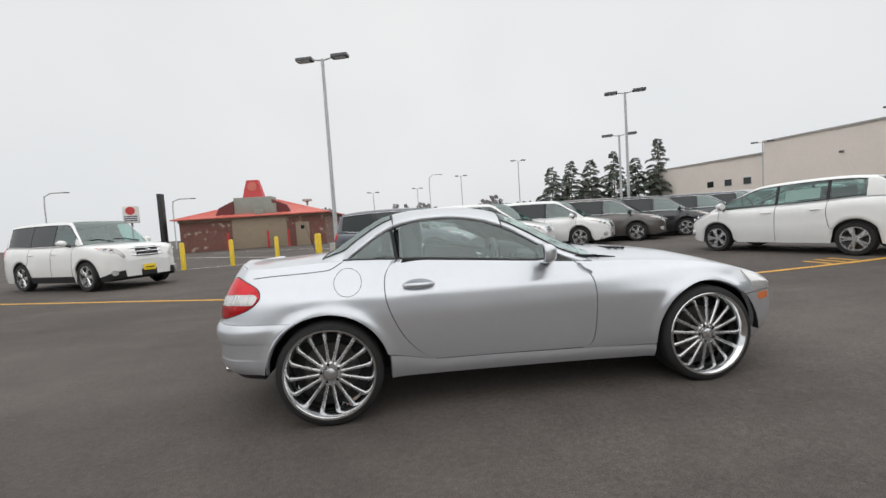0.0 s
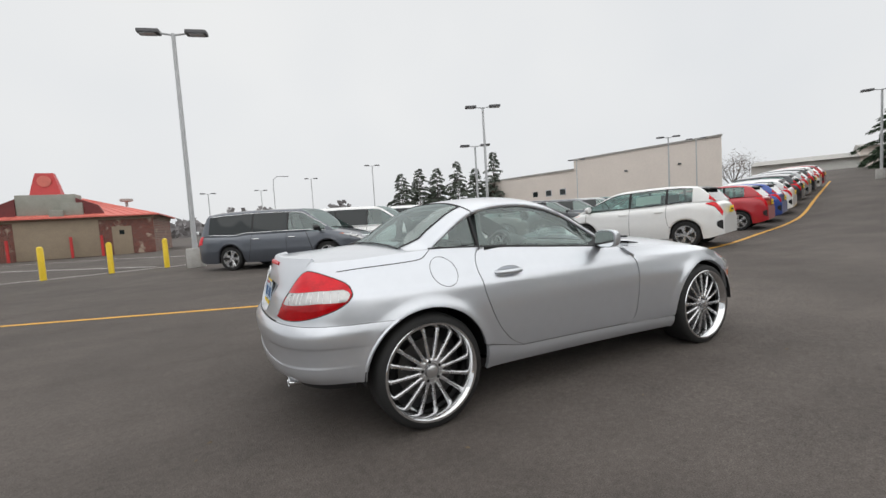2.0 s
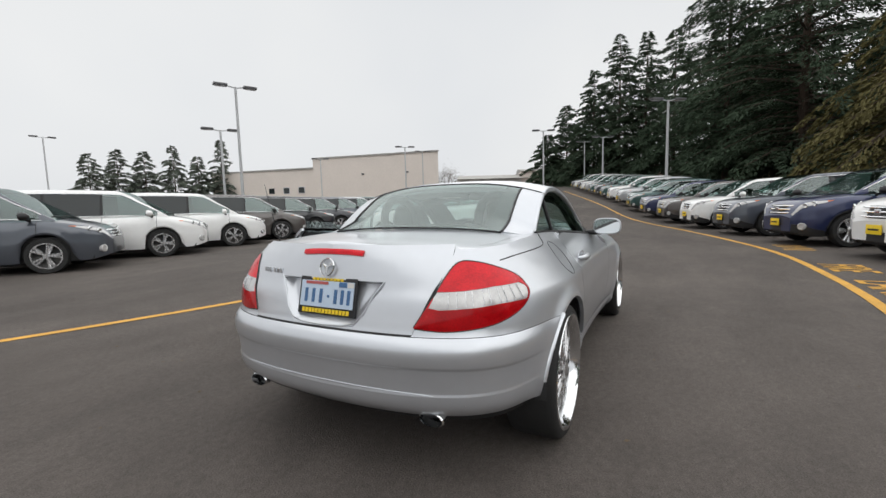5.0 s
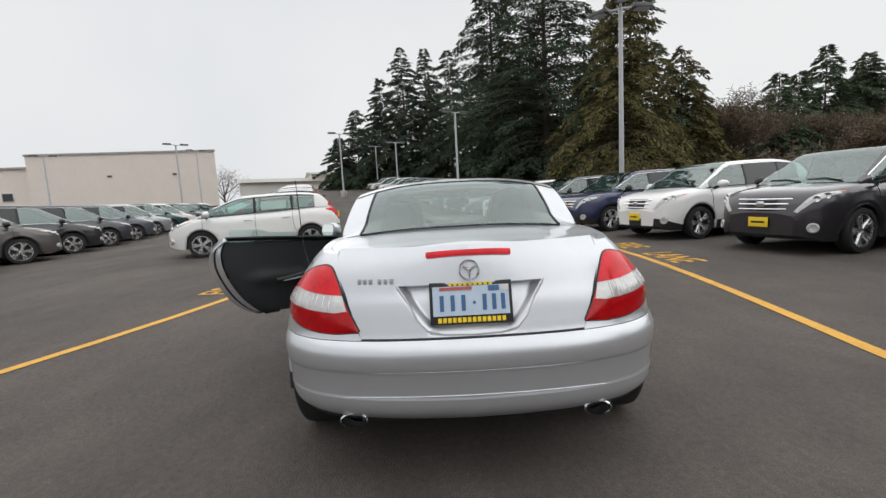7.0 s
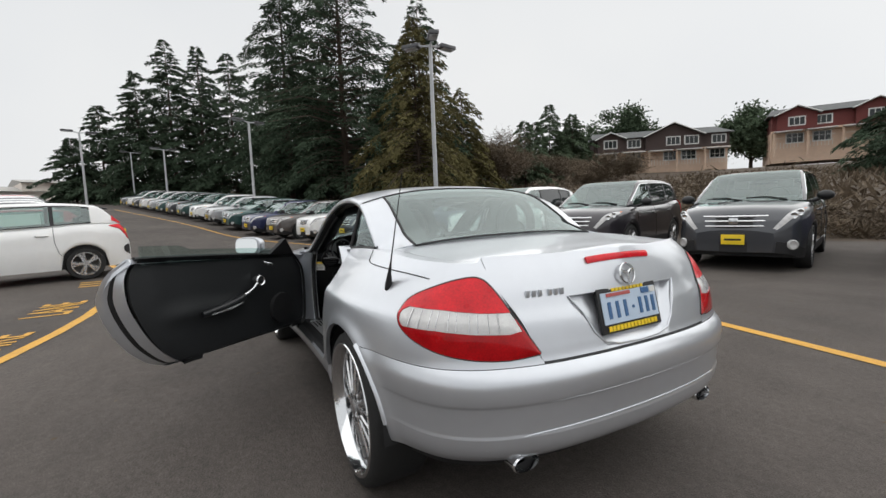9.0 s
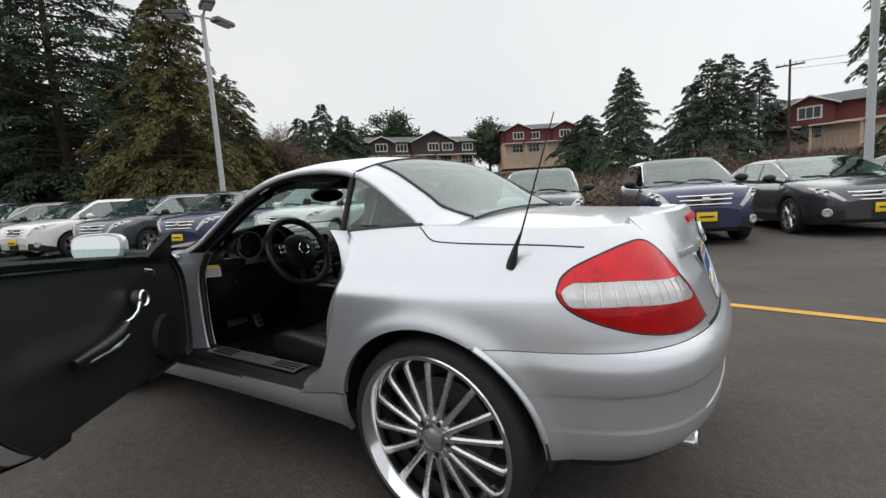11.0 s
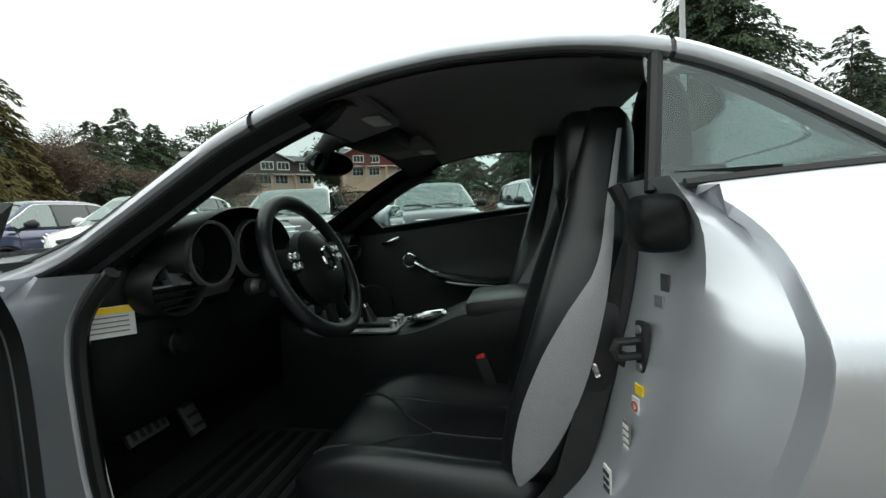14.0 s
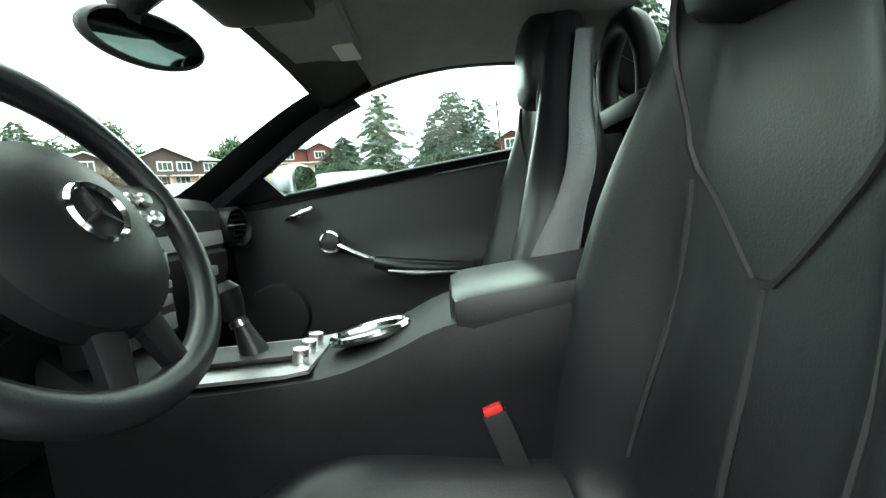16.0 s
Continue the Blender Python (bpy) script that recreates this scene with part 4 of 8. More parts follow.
# boot lid: tail face and top
rows = [[skin(s, z) for s in np.linspace(-float(LID(z)) + GAP, float(LID(z)) - GAP, 60)] for z in np.linspace(0.640, 0.955, 26)]
# the number plate's recess is pressed into the face
def press(p):
    x, y, z = p
    w = 0.275 - 0.12 * max(0, (0.815 - z) / 0.17)
    e = min((w - abs(y)) / 0.03, (0.822 - z) / 0.012, (z - 0.648) / 0.02)
    return (x + 0.040 * min(1, max(0, e)) * (0.62 + 0.38 * min(1, max(0, (z - 0.645) / 0.17))), y, z)


face_rows = [[skin(s, z) for s in np.linspace(-float(LID(z)) + GAP, float(LID(z)) - GAP, 130)] for z in np.r_[np.linspace(0.640, 0.80, 26), np.linspace(0.805, 0.832, 10), np.linspace(0.84, 0.9615, 15)]]
boot = sheet("boot_lid", [[press(p) for p in r] for r in face_rows], SV, car, "silver boot lid")

crown = pchip([0, 0.3, s_of_x(-0.5), s_of_x(0.12), s_of_x(1.6), s_of_x(2.1), s_of_x(2.6), s_of_x(2.95), S_END], [0.0, 0.012, 0.022, 0.03, 0.07, 0.072, 0.055, 0.03, 0.012])


def deck(s, t):
    e = skin(s, float(z_top(s)))
    f = 1 - abs(t) ** 2.4
    lip = 0.012 * min(1.0, s / 0.12) * math.exp(-((s - 0.12) / 0.3) ** 2) * (1 - t * t) if s < 1 else 0
    return (e[0] - (0.0 if s < 1 else 0.0), e[1] * t, e[2] + float(crown(s)) * f + lip)


S_GL = float(s_of_x(0.16))
lid_s = [s for s in np.linspace(0.0, float(s_of_x(0.02)), 40)]
top_rows = []
for s in lid_s:
    k = 1.0 - 0.068 * min(1.0, max(0.0, (s - 0.5) / 0.12))
    top_rows.append([deck(max(s, 0.004), t * k) for t in np.linspace(-1, 1, 40)])
sheet("boot_lid_top", top_rows, SV, boot)
for side in (1, -1):
    rows = [[deck(s, side * t) for t in np.linspace(0.936, 1.0, 8)] for s in np.linspace(0.6, S_GL, 30)]
    sheet("shoulder", rows, SV, car)
rows = [[deck(s, t) for t in np.linspace(-0.93, 0.93, 30)] for s in np.linspace(float(s_of_x(0.026)), S_GL, 6)]
sheet("rear_deck", rows, SV, car)
# dark joint under the boot lid's seam
bm = bmesh.new()
for side in (1, -1):
    sweep(bm, [Vector(deck(s, side * 0.933)) - Vector((0, 0, 0.004)) for s in np.linspace(0.6, S_GL - 0.03, 24)], 0.004, 6)
part("lid_seal", bm, M["trim"], car)

# bonnet
bon = [s for s in np.linspace(float(s_of_x(1.70)), S_END - 0.05, 44)]
sheet("bonnet", [[deck(s, t) for t in np.linspace(-0.95, 0.95, 36)] for s in bon], SV, car, "silver bonnet")
for side in (1, -1):
    sheet("wing_top", [[deck(s, side * t) for t in np.linspace(0.955, 1.0, 6)] for s in bon], SV, car)
for side in (1, -1):
    bm = bmesh.new()
    for i in range(3):
        c = Vector(deck(float(s_of_x(2.02 + 0.05 * i)), side * 0.38))
        box(bm, c.x, c.y, c.z + 0.002, 0.02, 0.17, 0.012)
    part("bonnet_vent", bm, M["trim"], car)

# nose
rows = []
for z in np.linspace(0.17, 0.56, 16):
    ax, az, ar = ARCH[1]
    xa = ax + math.sqrt(max(0, ar**2 - (z - az) ** 2)) if abs(z - az) < ar else ax
    se = float(s_of_x(xa))
    rows.append([skin(s, z + 0.03 * 0, 1) for s in np.linspace(se, S_END, 26)] + [skin(s, z, -1) for s in np.linspace(S_END, se, 26)])
sheet("front_bumper", rows, SV, car, "silver front bumper")
rows = []
for k in np.linspace(0, 1, 8):
    r = []
    for s, sd in [(s, 1) for s in np.linspace(float(s_of_x(2.70)), S_END, 26)] + [(s, -1) for s in np.linspace(S_END, float(s_of_x(2.70)), 26)]:
        r.append(skin(s, 0.565 + (float(z_top(s)) - 0.565) * k, sd))
    rows.append(r)
sheet("nose_panel", rows, SV, car)

for side in (1, -1):
    # quarter panel
    Dr = [(x - GAP, z) for x, z in DOOR_R]
    T = [(0.600, 0.955)] + [(s, float(z_top(s))) for s in np.linspace(0.62, float(s_of_x(0.432 - GAP)), 30)] + to_s(Dr[::-1])[1:]
    B = [(0.418, 0.6342)] + [(s, 0.6342) for s in np.linspace(0.45, float(s_of_x(-0.16)), 14)]
    B += to_s(arc(0, 116, 14, 28)) + to_s([(0.50, 0.366), (0.63, 0.338)])
    quarter = sheet("rear_quarter_panel", ruled(chain(B, 90), chain(T, 90), 26, side), SV, car, "silver rear quarter panel with flared arch")
    # front wing
    Df = [(x + GAP, z) for x, z in DOOR_F]
    T = to_s(Df) + [(s, float(z_top(s))) for s in np.linspace(float(s_of_x(1.60)), float(s_of_x(2.70)), 26)]
    B = to_s([(1.59, 0.303), (1.80, 0.297), (2.04, 0.292), (2.066, 0.292)]) + to_s(arc(1, 185, 48, 34)) + to_s([(2.70, 0.566)])
    sheet("front_wing", ruled(chain(B, 90), chain(T, 90), 24, side), SV, car, "silver front wing with flared arch")
    # sill
    rows = []
    for x in np.linspace(0.365, 2.066, 44):
        zt = float(np.interp(x, [0.36, 0.63, 2.07], [0.395, 0.337, 0.288]))
        zb = 0.246 - 0.045 * (x - 0.36) / 1.7
        s = float(s_of_x(x))
        rows.append([skin(s, zb + (zt - 0.003 - zb) * k, side, 0.008 * math.sin(math.pi * k)) for k in np.linspace(0, 1, 10)])
    sheet("sill", rows, SV, car, "silver sill")
    # inner arch liners
    for ax, az, ar in ARCH:
        bm = bmesh.new()
        m = Matrix.Translation((ax, side * 0.50, az)) @ Matrix.Rotation(-side * math.pi / 2, 4, "X")
        lathe(bm, [(0.02, 0.0), (ar + 0.012, 0.0), (ar + 0.012, 0.325)], 40, m, 0, 2 * math.pi)
        bmesh.ops.delete(bm, geom=[v for v in bm.verts if v.co.z < 0.30], context="VERTS")
        part("arch_liner", bm, M["trim"], car)
    # bowed bright edge of the bumper behind the wheel
    rows = [[skin(float(s_of_x(x)), z, side, o_) for (x, z), o_ in zip(((arc(0, a, a + 1, 2, g_)[0]) for g_ in (-0.004, 0.001, 0.007, 0.013, 0.018)), (-0.004, 0.006, 0.009, 0.006, -0.003))] for a in np.linspace(119, 168, 22)]
    sheet("arch_edge", rows, SV, car, "bowed silver edge of the wheel arch", thick=0)
    # joints behind the door gaps and bumper seam
    joints = [([skin(s, 0.633, side, -0.0085) for s in np.linspace(0.0, float(s_of_x(-0.155)), 30)]), ([skin(float(LID(z)), z, side, -0.010) for z in np.linspace(0.635, 0.925, 14)])]
    if side < 0:
        joints += [[skin(s, z, side, -0.012) for s, z in to_s(DOOR_R)], [skin(s, z, side, -0.012) for s, z in to_s(DOOR_F)], [skin(float(s_of_x(x)), 0.335 - 0.027 * (x - 0.63) / 0.95, side, -0.012) for x in np.linspace(0.63, 1.59, 20)]]
    for pts in joints:
        bm = bmesh.new()
        sweep(bm, pts, 0.0065, 6)
        part("panel_seal", bm, M["trim"], car)
    # joint of the boot lid along the shoulder
    lidp = smooth_line([(0.108, 0.958), (0.085, 0.946), (0.055, 0.929), (0.015, 0.916), (-0.08, 0.910), (-0.22, 0.905), (-0.36, 0.900), (-0.475, 0.892)], 40)
    bm = bmesh.new()
    sweep(bm, [skin(float(s_of_x(x)), z, side, 0.0002) for x, z in lidp], 0.0026, 5)
    part("lid_joint", bm, M["trim"], car)
    # fuel cap seam on the right-hand side
    if side < 0:
        sc, zc_ = float(s_of_x(0.138)), 0.842
        bm = bmesh.new()
        sweep(bm, [skin(sc + 0.082 * math.cos(a), zc_ + 0.078 * math.sin(a), side, 0.0004) for a in np.linspace(0, 2 * math.pi, 44, endpoint=False)], 0.0016, 5, close=True)
        part("fuel_cap_seam", bm, M["trim"], car)
    # tail light in three bands
    up = smooth_line([(0.428, 0.652), (0.50, 0.775), (0.572, 0.885), (0.63, 0.916), (0.72, 0.910), (0.82, 0.890), (0.91, 0.857), (0.955, 0.825), (0.970, 0.785)], 44)
    lo = smooth_line([(0.432, 0.648), (0.54, 0.640), (0.66, 0.648), (0.77, 0.668), (0.87, 0.700), (0.935, 0.735), (0.965, 0.768), (0.970, 0.783)], 44)
    up = [(a_, 0.775 + (b_ - 0.775) * 0.88) for a_, b_ in up]
    lo = [(a_, 0.775 + (b_ - 0.775) * 0.88) for a_, b_ in lo]
    lamp = None
    for band, mm, nm in ((0, "lampdeep", "tail_light"), (1, "lampclear", "reversing_lens"), (2, "lampred", "brake_lens")):
        rows = []
        for i, (u, l) in enumerate(zip(up, lo)):
            h_ = max(u[1] - l[1], 1e-4)
            tilt = 0.018 * max(0.0, (0.75 - u[0]) / 0.3)
            w1, w2 = (min(1.0, max(0.0, (zb - tilt - l[1]) / h_)) for zb in (0.747, 0.808))
            tap = min(1.0, max(0.0, (i - 6) / 3), max(0.0, (41 - i) / 3)) ** 0.5
            w1, w2 = (w1 + w2) / 2 - (w2 - w1) / 2 * tap, (w1 + w2) / 2 + (w2 - w1) / 2 * tap
            b0, b1 = ((0.0, w1), (w1, w2), (w2, 1.0))[band]
            rows.append([skin(u[0] * w + l[0] * (1 - w), u[1] * w + l[1] * (1 - w), side, 0.004 + 0.010 * math.sin(math.pi * w) * math.sin(math.pi * min(1, (i + 2) / 46)) ** 0.5 - (0.003 if band == 1 else 0)) for w in np.linspace(b0, b1, 9)])
        ob = sheet(nm, rows, M[mm], lamp or car, "red lens" if band != 1 else "clear ribbed lens", thick=0.012)
        lamp = lamp or ob
    for f_ in (0.30, 0.36, 0.42, 0.48, 0.54, 0.60, 0.66, 0.72, 0.78, 0.84):
        i = int(f_ * 43)
        bm = bmesh.new()
        sc_ = up[i][0] * 0.5 + lo[i][0] * 0.5
        tl_ = 0.018 * max(0.0, (0.75 - sc_) / 0.3)
        sweep(bm, [skin(sc_, z - tl_, side, 0.0105) for z in (0.750, 0.765, 0.785, 0.803)], 0.0022, 5)
        part("lens_rib", bm, M["rimsil"], lamp)
    bm = bmesh.new()
    sweep(bm, [skin(u, z, side, 0.0) for u, z in up] + [skin(u, z, side, 0.0) for u, z in lo[::-1]], 0.0045, 6, close=True)
    part("lamp_seal", bm, M["trim"], lamp)
    # side marker and headlight
    rows = [[skin(s, z, side, 0.004) for s in np.linspace(float(s_of_x(2.86)), float(s_of_x(2.97)), 8)] for z in (0.505, 0.52, 0.54, 0.553)]
    sheet("side_marker", rows, M["lampamber"], car, "amber side marker", thick=0.006)
    rows = [[skin(s, 0.575 + (float(z_top(s)) - 0.59) * k, side, 0.004 + 0.012 * math.sin(math.pi * k)) for s in np.linspace(float(s_of_x(2.80)), float(s_of_x(3.12)), 16)] for k in np.linspace(0, 1, 9)]
    sheet("headlight", rows, M["lampclear"], car, "clear headlight", thick=0.01)
    # exhaust
    bm = bmesh.new()
    m = Matrix.Translation((-0.555, side * 0.47, 0.312)) @ Matrix.Rotation(-math.pi / 2, 4, "Y") @ Matrix.Diagonal((0.72, 1.3, 1, 1))
    lathe(bm, [(0.036, 0.0), (0.040, 0.10), (0.0415, 0.135), (0.037, 0.14), (0.033, 0.12), (0.031, 0.02)], 26, m)
    pipe = part("exhaust_tip", bm, M["chrome"], car, "chrome oval exhaust tip")
    bm = bmesh.new()
    lathe(bm, [(0.031, 0.03), (0.001, 0.03)], 20, m)
    part("exhaust_bore", bm, M["trim"], pipe)


def wheel(ax, az, side, turn):
    """Chrome multi-spoke wheel with a low tyre."""
    R, RI = 0.316, 0.268
    m = Matrix.Translation((ax, side * 0.735, az)) @ Matrix.Rotation(-side * math.pi / 2, 4, "X") @ Matrix.Rotation(turn, 4, "Z")
    bm = bmesh.new()
    lathe(bm, [(RI - 0.01, -0.12), (R - 0.03, -0.125), (R - 0.006, -0.11), (R, -0.09), (R, 0.07), (R - 0.006, 0.092), (R - 0.022, 0.106), (RI + 0.004, 0.108), (RI - 0.006, 0.098)], 72, m)
    tyre = part("wheel", bm, M["rubber"], car, "low black tyre on a chrome multi-spoke rim")
    bm = bmesh.new()
    lathe(bm, [(RI - 0.012, -0.12), (RI - 0.02, 0.03), (RI - 0.024, 0.075), (RI - 0.006, 0.098), (RI + 0.004, 0.108), (RI + 0.001, 0.112), (RI - 0.010, 0.110), (RI - 0.030, 0.082), (RI - 0.036, 0.05), (RI - 0.03, 0.02)], 72, m)
    rim = part("rim", bm, M["chrome"], tyre, "chrome rim lip")
    n = 16
    for k in range(n):
        a = 2 * math.pi * k / n
        bm = bmesh.new()
        e = Vector((math.cos(a), math.sin(a), 0))
        c = Vector((-math.sin(a), math.cos(a), 0))
        pr = [(0.045, 0.085, 0.0115, 0.03), (0.10, 0.080, 0.0095, 0.024), (0.17, 0.072, 0.0095, 0.02), (0.215, 0.066, 0.011, 0.02), (RI - 0.026, 0.060, 0.015, 0.03)]
        ring = []
        for rr, h, w, d in pr:
            ring.append([bm.verts.new(m @ (e * rr + c * y + Vector((0, 0, zz)))) for y, zz in ((-w, h - d), (-w, h - 0.006), (-w * 0.45, h), (w * 0.45, h), (w, h - 0.006), (w, h - d))])
        for p, q in zip(ring, ring[1:]):
            for i in range(5):
                bm.faces.new((p[i], p[i + 1], q[i + 1], q[i]))
        part("spoke", bm, M["rimsil"], tyre)
    bm = bmesh.new()
    lathe(bm, [(0.075, 0.045), (0.07, 0.078), (0.06, 0.084), (0.045, 0.082), (0.040, 0.072), (0.036, 0.075), (0.034, 0.092), (0.02, 0.098), (0.0005, 0.099)], 36, m)
    part("hub", bm, M["rimsil"], tyre)
    for k in range(5):
        a = 2 * math.pi * (k + 0.3) / 5
        bm = bmesh.new()
        p = Vector((0.054 * math.cos(a), 0.054 * math.sin(a), 0.078))
        tube(bm, m @ p, m @ (p + Vector((0, 0, 0.007))), 0.010, 0.009, 8)
        part("wheel_bolt", bm, M["trim"], tyre)
    bm = bmesh.new()
    lathe(bm, [(0.02, -0.02), (0.165, -0.02), (0.165, 0.005), (0.02, 0.005)], 40, m)
    part("brake_disc", bm, M["disc"], tyre)
    bm = bmesh.new()
    lathe(bm, [(0.01, -0.05), (RI - 0.03, -0.05)], 30, m)
    part("wheel_back", bm, M["trim"], tyre)


for k, (ax, az, ar) in enumerate(ARCH):
    for side in (1, -1):
        wheel(ax, az - (0.0 if k == 0 else 0.0), side, 0.2 * k + 0.1)

bm = bmesh.new()
box(bm, 1.2, 0, 0.24, 2.5, 1.2, 0.09)
box(bm, -0.42, 0, 0.38, 0.36, 1.15, 0.10)
box(bm, 1.2, 0, 0.235, 1.7, 1.34, 0.05)
part("underbody", bm, M["trim"], car, smooth=False)

# plate, badges and third brake light on the boot lid
def tail_pt(y, z, out=0.0):
    """A point of the tail's face at a given y."""
    best = min(np.linspace(0, 0.7, 200), key=lambda s: abs(skin(s, z)[1] - abs(y)))
    p = skin(best * (1 if y >= 0 else -1), z, 1, out)
    return Vector(p)


M["plateblue"] = mat("plate_blue", (0.50, 0.60, 0.72), 0.4, 0, vary=0.08, scale=20)
M["plateink"] = mat("plate_ink", (0.05, 0.13, 0.28), 0.5)
M["platered"] = mat("plate_red_print", (0.45, 0.10, 0.09), 0.5)
pm = Matrix.Translation((-0.702, 0, 0.752)) @ Matrix.Rotation(radians(13), 4, "Y")


def plate_box(bm, y, z, w, h, lift, d=0.003):
    box(bm, -lift, y, z, d, w, h, pm)


bm = bmesh.new()
box(bm, 0.0, 0, 0, 0.012, 0.306, 0.156, pm, bevel=0.003)
plate = part("number_plate", bm, M["trim"], car, "pale blue number plate in a black and yellow dealer frame")
for nm, y, z, w, h, mm in (("plate_face", 0, 0.008, 0.282, 0.108, "plateblue"), ("state_print", 0.055, 0.053, 0.12, 0.012, "platered"), ("tab", -0.085, 0.05, 0.04, 0.02, "plateink"), ("tab", -0.125, 0.05, 0.03, 0.02, "wallwhite")):
    bm = bmesh.new()
    plate_box(bm, y, z, w, h, 0.0085 if nm == "plate_face" or nm == "frame_band" else 0.011)
    part(nm, bm, M[mm], plate, smooth=False)
for i, y in enumerate((0.108, 0.068, 0.028, -0.012, -0.050, -0.085, -0.118)):
    bm = bmesh.new()
    if i == 3:
        plate_box(bm, y, 0.0, 0.010, 0.010, 0.011)
    else:
        plate_box(bm, y, 0.0, 0.015, 0.058, 0.011)
    part("plate_bar", bm, M["plateink"], plate, smooth=False)
for z, mm, ys in ((0.069, "yellowplate", np.linspace(-0.075, 0.075, 9)), (-0.062, "yellowplate", np.linspace(-0.118, 0.118, 14))):
    bm = bmesh.new()
    for y in ys:
        plate_box(bm, y, z, 0.013, 0.011 if z > 0 else 0.018, 0.0085)
    part("frame_print", bm, M[mm], plate, smooth=False)
# bright rim and lamp slot round the recess
bm = bmesh.new()
sweep(bm, [tail_pt(y, z, 0.001) for y, z in [(0.272, 0.823), (0.235, 0.77), (0.20, 0.70), (0.165, 0.662), (0.10, 0.648), (0, 0.645), (-0.10, 0.648), (-0.165, 0.662), (-0.20, 0.70), (-0.235, 0.77), (-0.272, 0.823)]], 0.004, 6)
part("recess_rim", bm, SV, boot)
bl = [[tail_pt(y, 0.937 + dz - 0.02 * (y / 0.155) ** 2 * 0.3, 0.006 + 0.003 * (1 - abs(dz) / 0.012)) for dz in (-0.012, -0.006, 0.0, 0.006, 0.010)] for y in np.linspace(-0.158, 0.158, 26)]
sheet("high_brake_light", bl, M["lampred"], boot, "narrow red brake light", thick=0.012)
bm = bmesh.new()
c = tail_pt(0.0, 0.872, 0.010)
bm2 = Matrix.Translation(c) @ Matrix.Rotation(radians(-90 + 16), 4, "Y")
lathe(bm, [(0.036, -0.004), (0.039, 0.002), (0.036, 0.006), (0.033, 0.002), (0.033, -0.004)], 36, bm2)
for a in (90, 210, 330):
    d = Vector((math.cos(radians(a + 90)), math.sin(radians(a + 90)), 0))
    tube(bm, bm2 @ Vector((0, 0, 0.002)), bm2 @ (d * 0.034 + Vector((0, 0, 0.002))), 0.008, 0.0015, 6)
part("boot_badge", bm, M["chrome"], boot, "round chrome badge")
for i, y in enumerate((0.415, 0.393, 0.371, 0.337, 0.315, 0.293)):
    bm = bmesh.new()
    p = tail_pt(y, 0.842, 0.004)
    box(bm, p.x, p.y, p.z, 0.006, 0.014, 0.022, bevel=0.001)
    part("model_letter", bm, SV, boot, "raised silver bar")

# aerial on the left shoulder
bm = bmesh.new()
a0 = Vector(skin(float(s_of_x(-0.27)), 0.852))
sweep(bm, [a0 + Vector((0.006, 0, -0.012)), a0 + Vector((0, 0, 0.01)), a0 + Vector((-0.012, 0, 0.05)), a0 + Vector((-0.03, 0, 0.09))], [0.015, 0.014, 0.007, 0.0035], 10)
aer = part("aerial", bm, M["trim"], car, "black whip aerial")
bm = bmesh.new()
sweep(bm, [a0 + Vector((-0.03, 0, 0.09)), a0 + Vector((-0.125, -0.02, 0.40))], [0.0028, 0.0014], 6)
part("aerial_whip", bm, M["trim"], aer)

# ---- roof, glass and doors of the roadster ----
EDGE = [(-0.10, 0.655, 0.955), (0.105, 0.640, 0.966), (0.15, 0.636, 1.003), (0.21, 0.630, 1.046), (0.33, 0.616, 1.125), (0.42, 0.607, 1.168), (0.52, 0.600, 1.195), (0.62, 0.595, 1.208), (0.75, 0.592, 1.212), (0.87, 0.592, 1.203), (1.0, 0.595, 1.178), (1.08, 0.60, 1.152), (1.2, 0.610, 1.10), (1.3, 0.620, 1.042), (1.42, 0.635, 0.968), (1.55, 0.652, 0.895), (1.72, 0.675, 0.845), (1.82, 0.685, 0.835)]
edge_y = pchip([e[0] for e in EDGE], [e[1] for e in EDGE])
edge_z = pchip([e[0] for e in EDGE], [e[2] for e in EDGE])
mid_z = pchip([-0.10, -0.03, 0.1, 0.24, 0.36, 0.45, 0.6, 0.8, 1.0, 1.15, 1.34, 1.6, 1.82], [0.968, 1.0, 1.082, 1.168, 1.228, 1.250, 1.270, 1.276, 1.262, 1.232, 1.160, 1.015, 0.905])


def dome(x, t, drop=0.0):
    ze, zm = float(edge_z(x)), float(mid_z(x))
    return (x, float(edge_y(x)) * t * (1 - drop * 0.6), ze + (zm - ze) * (1 - abs(t) ** 2.7) - drop)


def dome_rows(x0, x1, t0, t1, nx, nt, drop=0.0, bow=0.0):
    """bow: how far the ends lie further ahead in the middle."""
    out = []
    for k in np.linspace(0, 1, nx):
        row = []
        for t in np.linspace(t0, t1, nt):
            a, b = x0 + bow * (1 - t * t) * (x0 > 0.9), x1 + bow * (1 - t * t) * (x1 < 1.4)
            row.append(dome(a + (b - a) * k, t, drop))
        out.append(row)
    return out


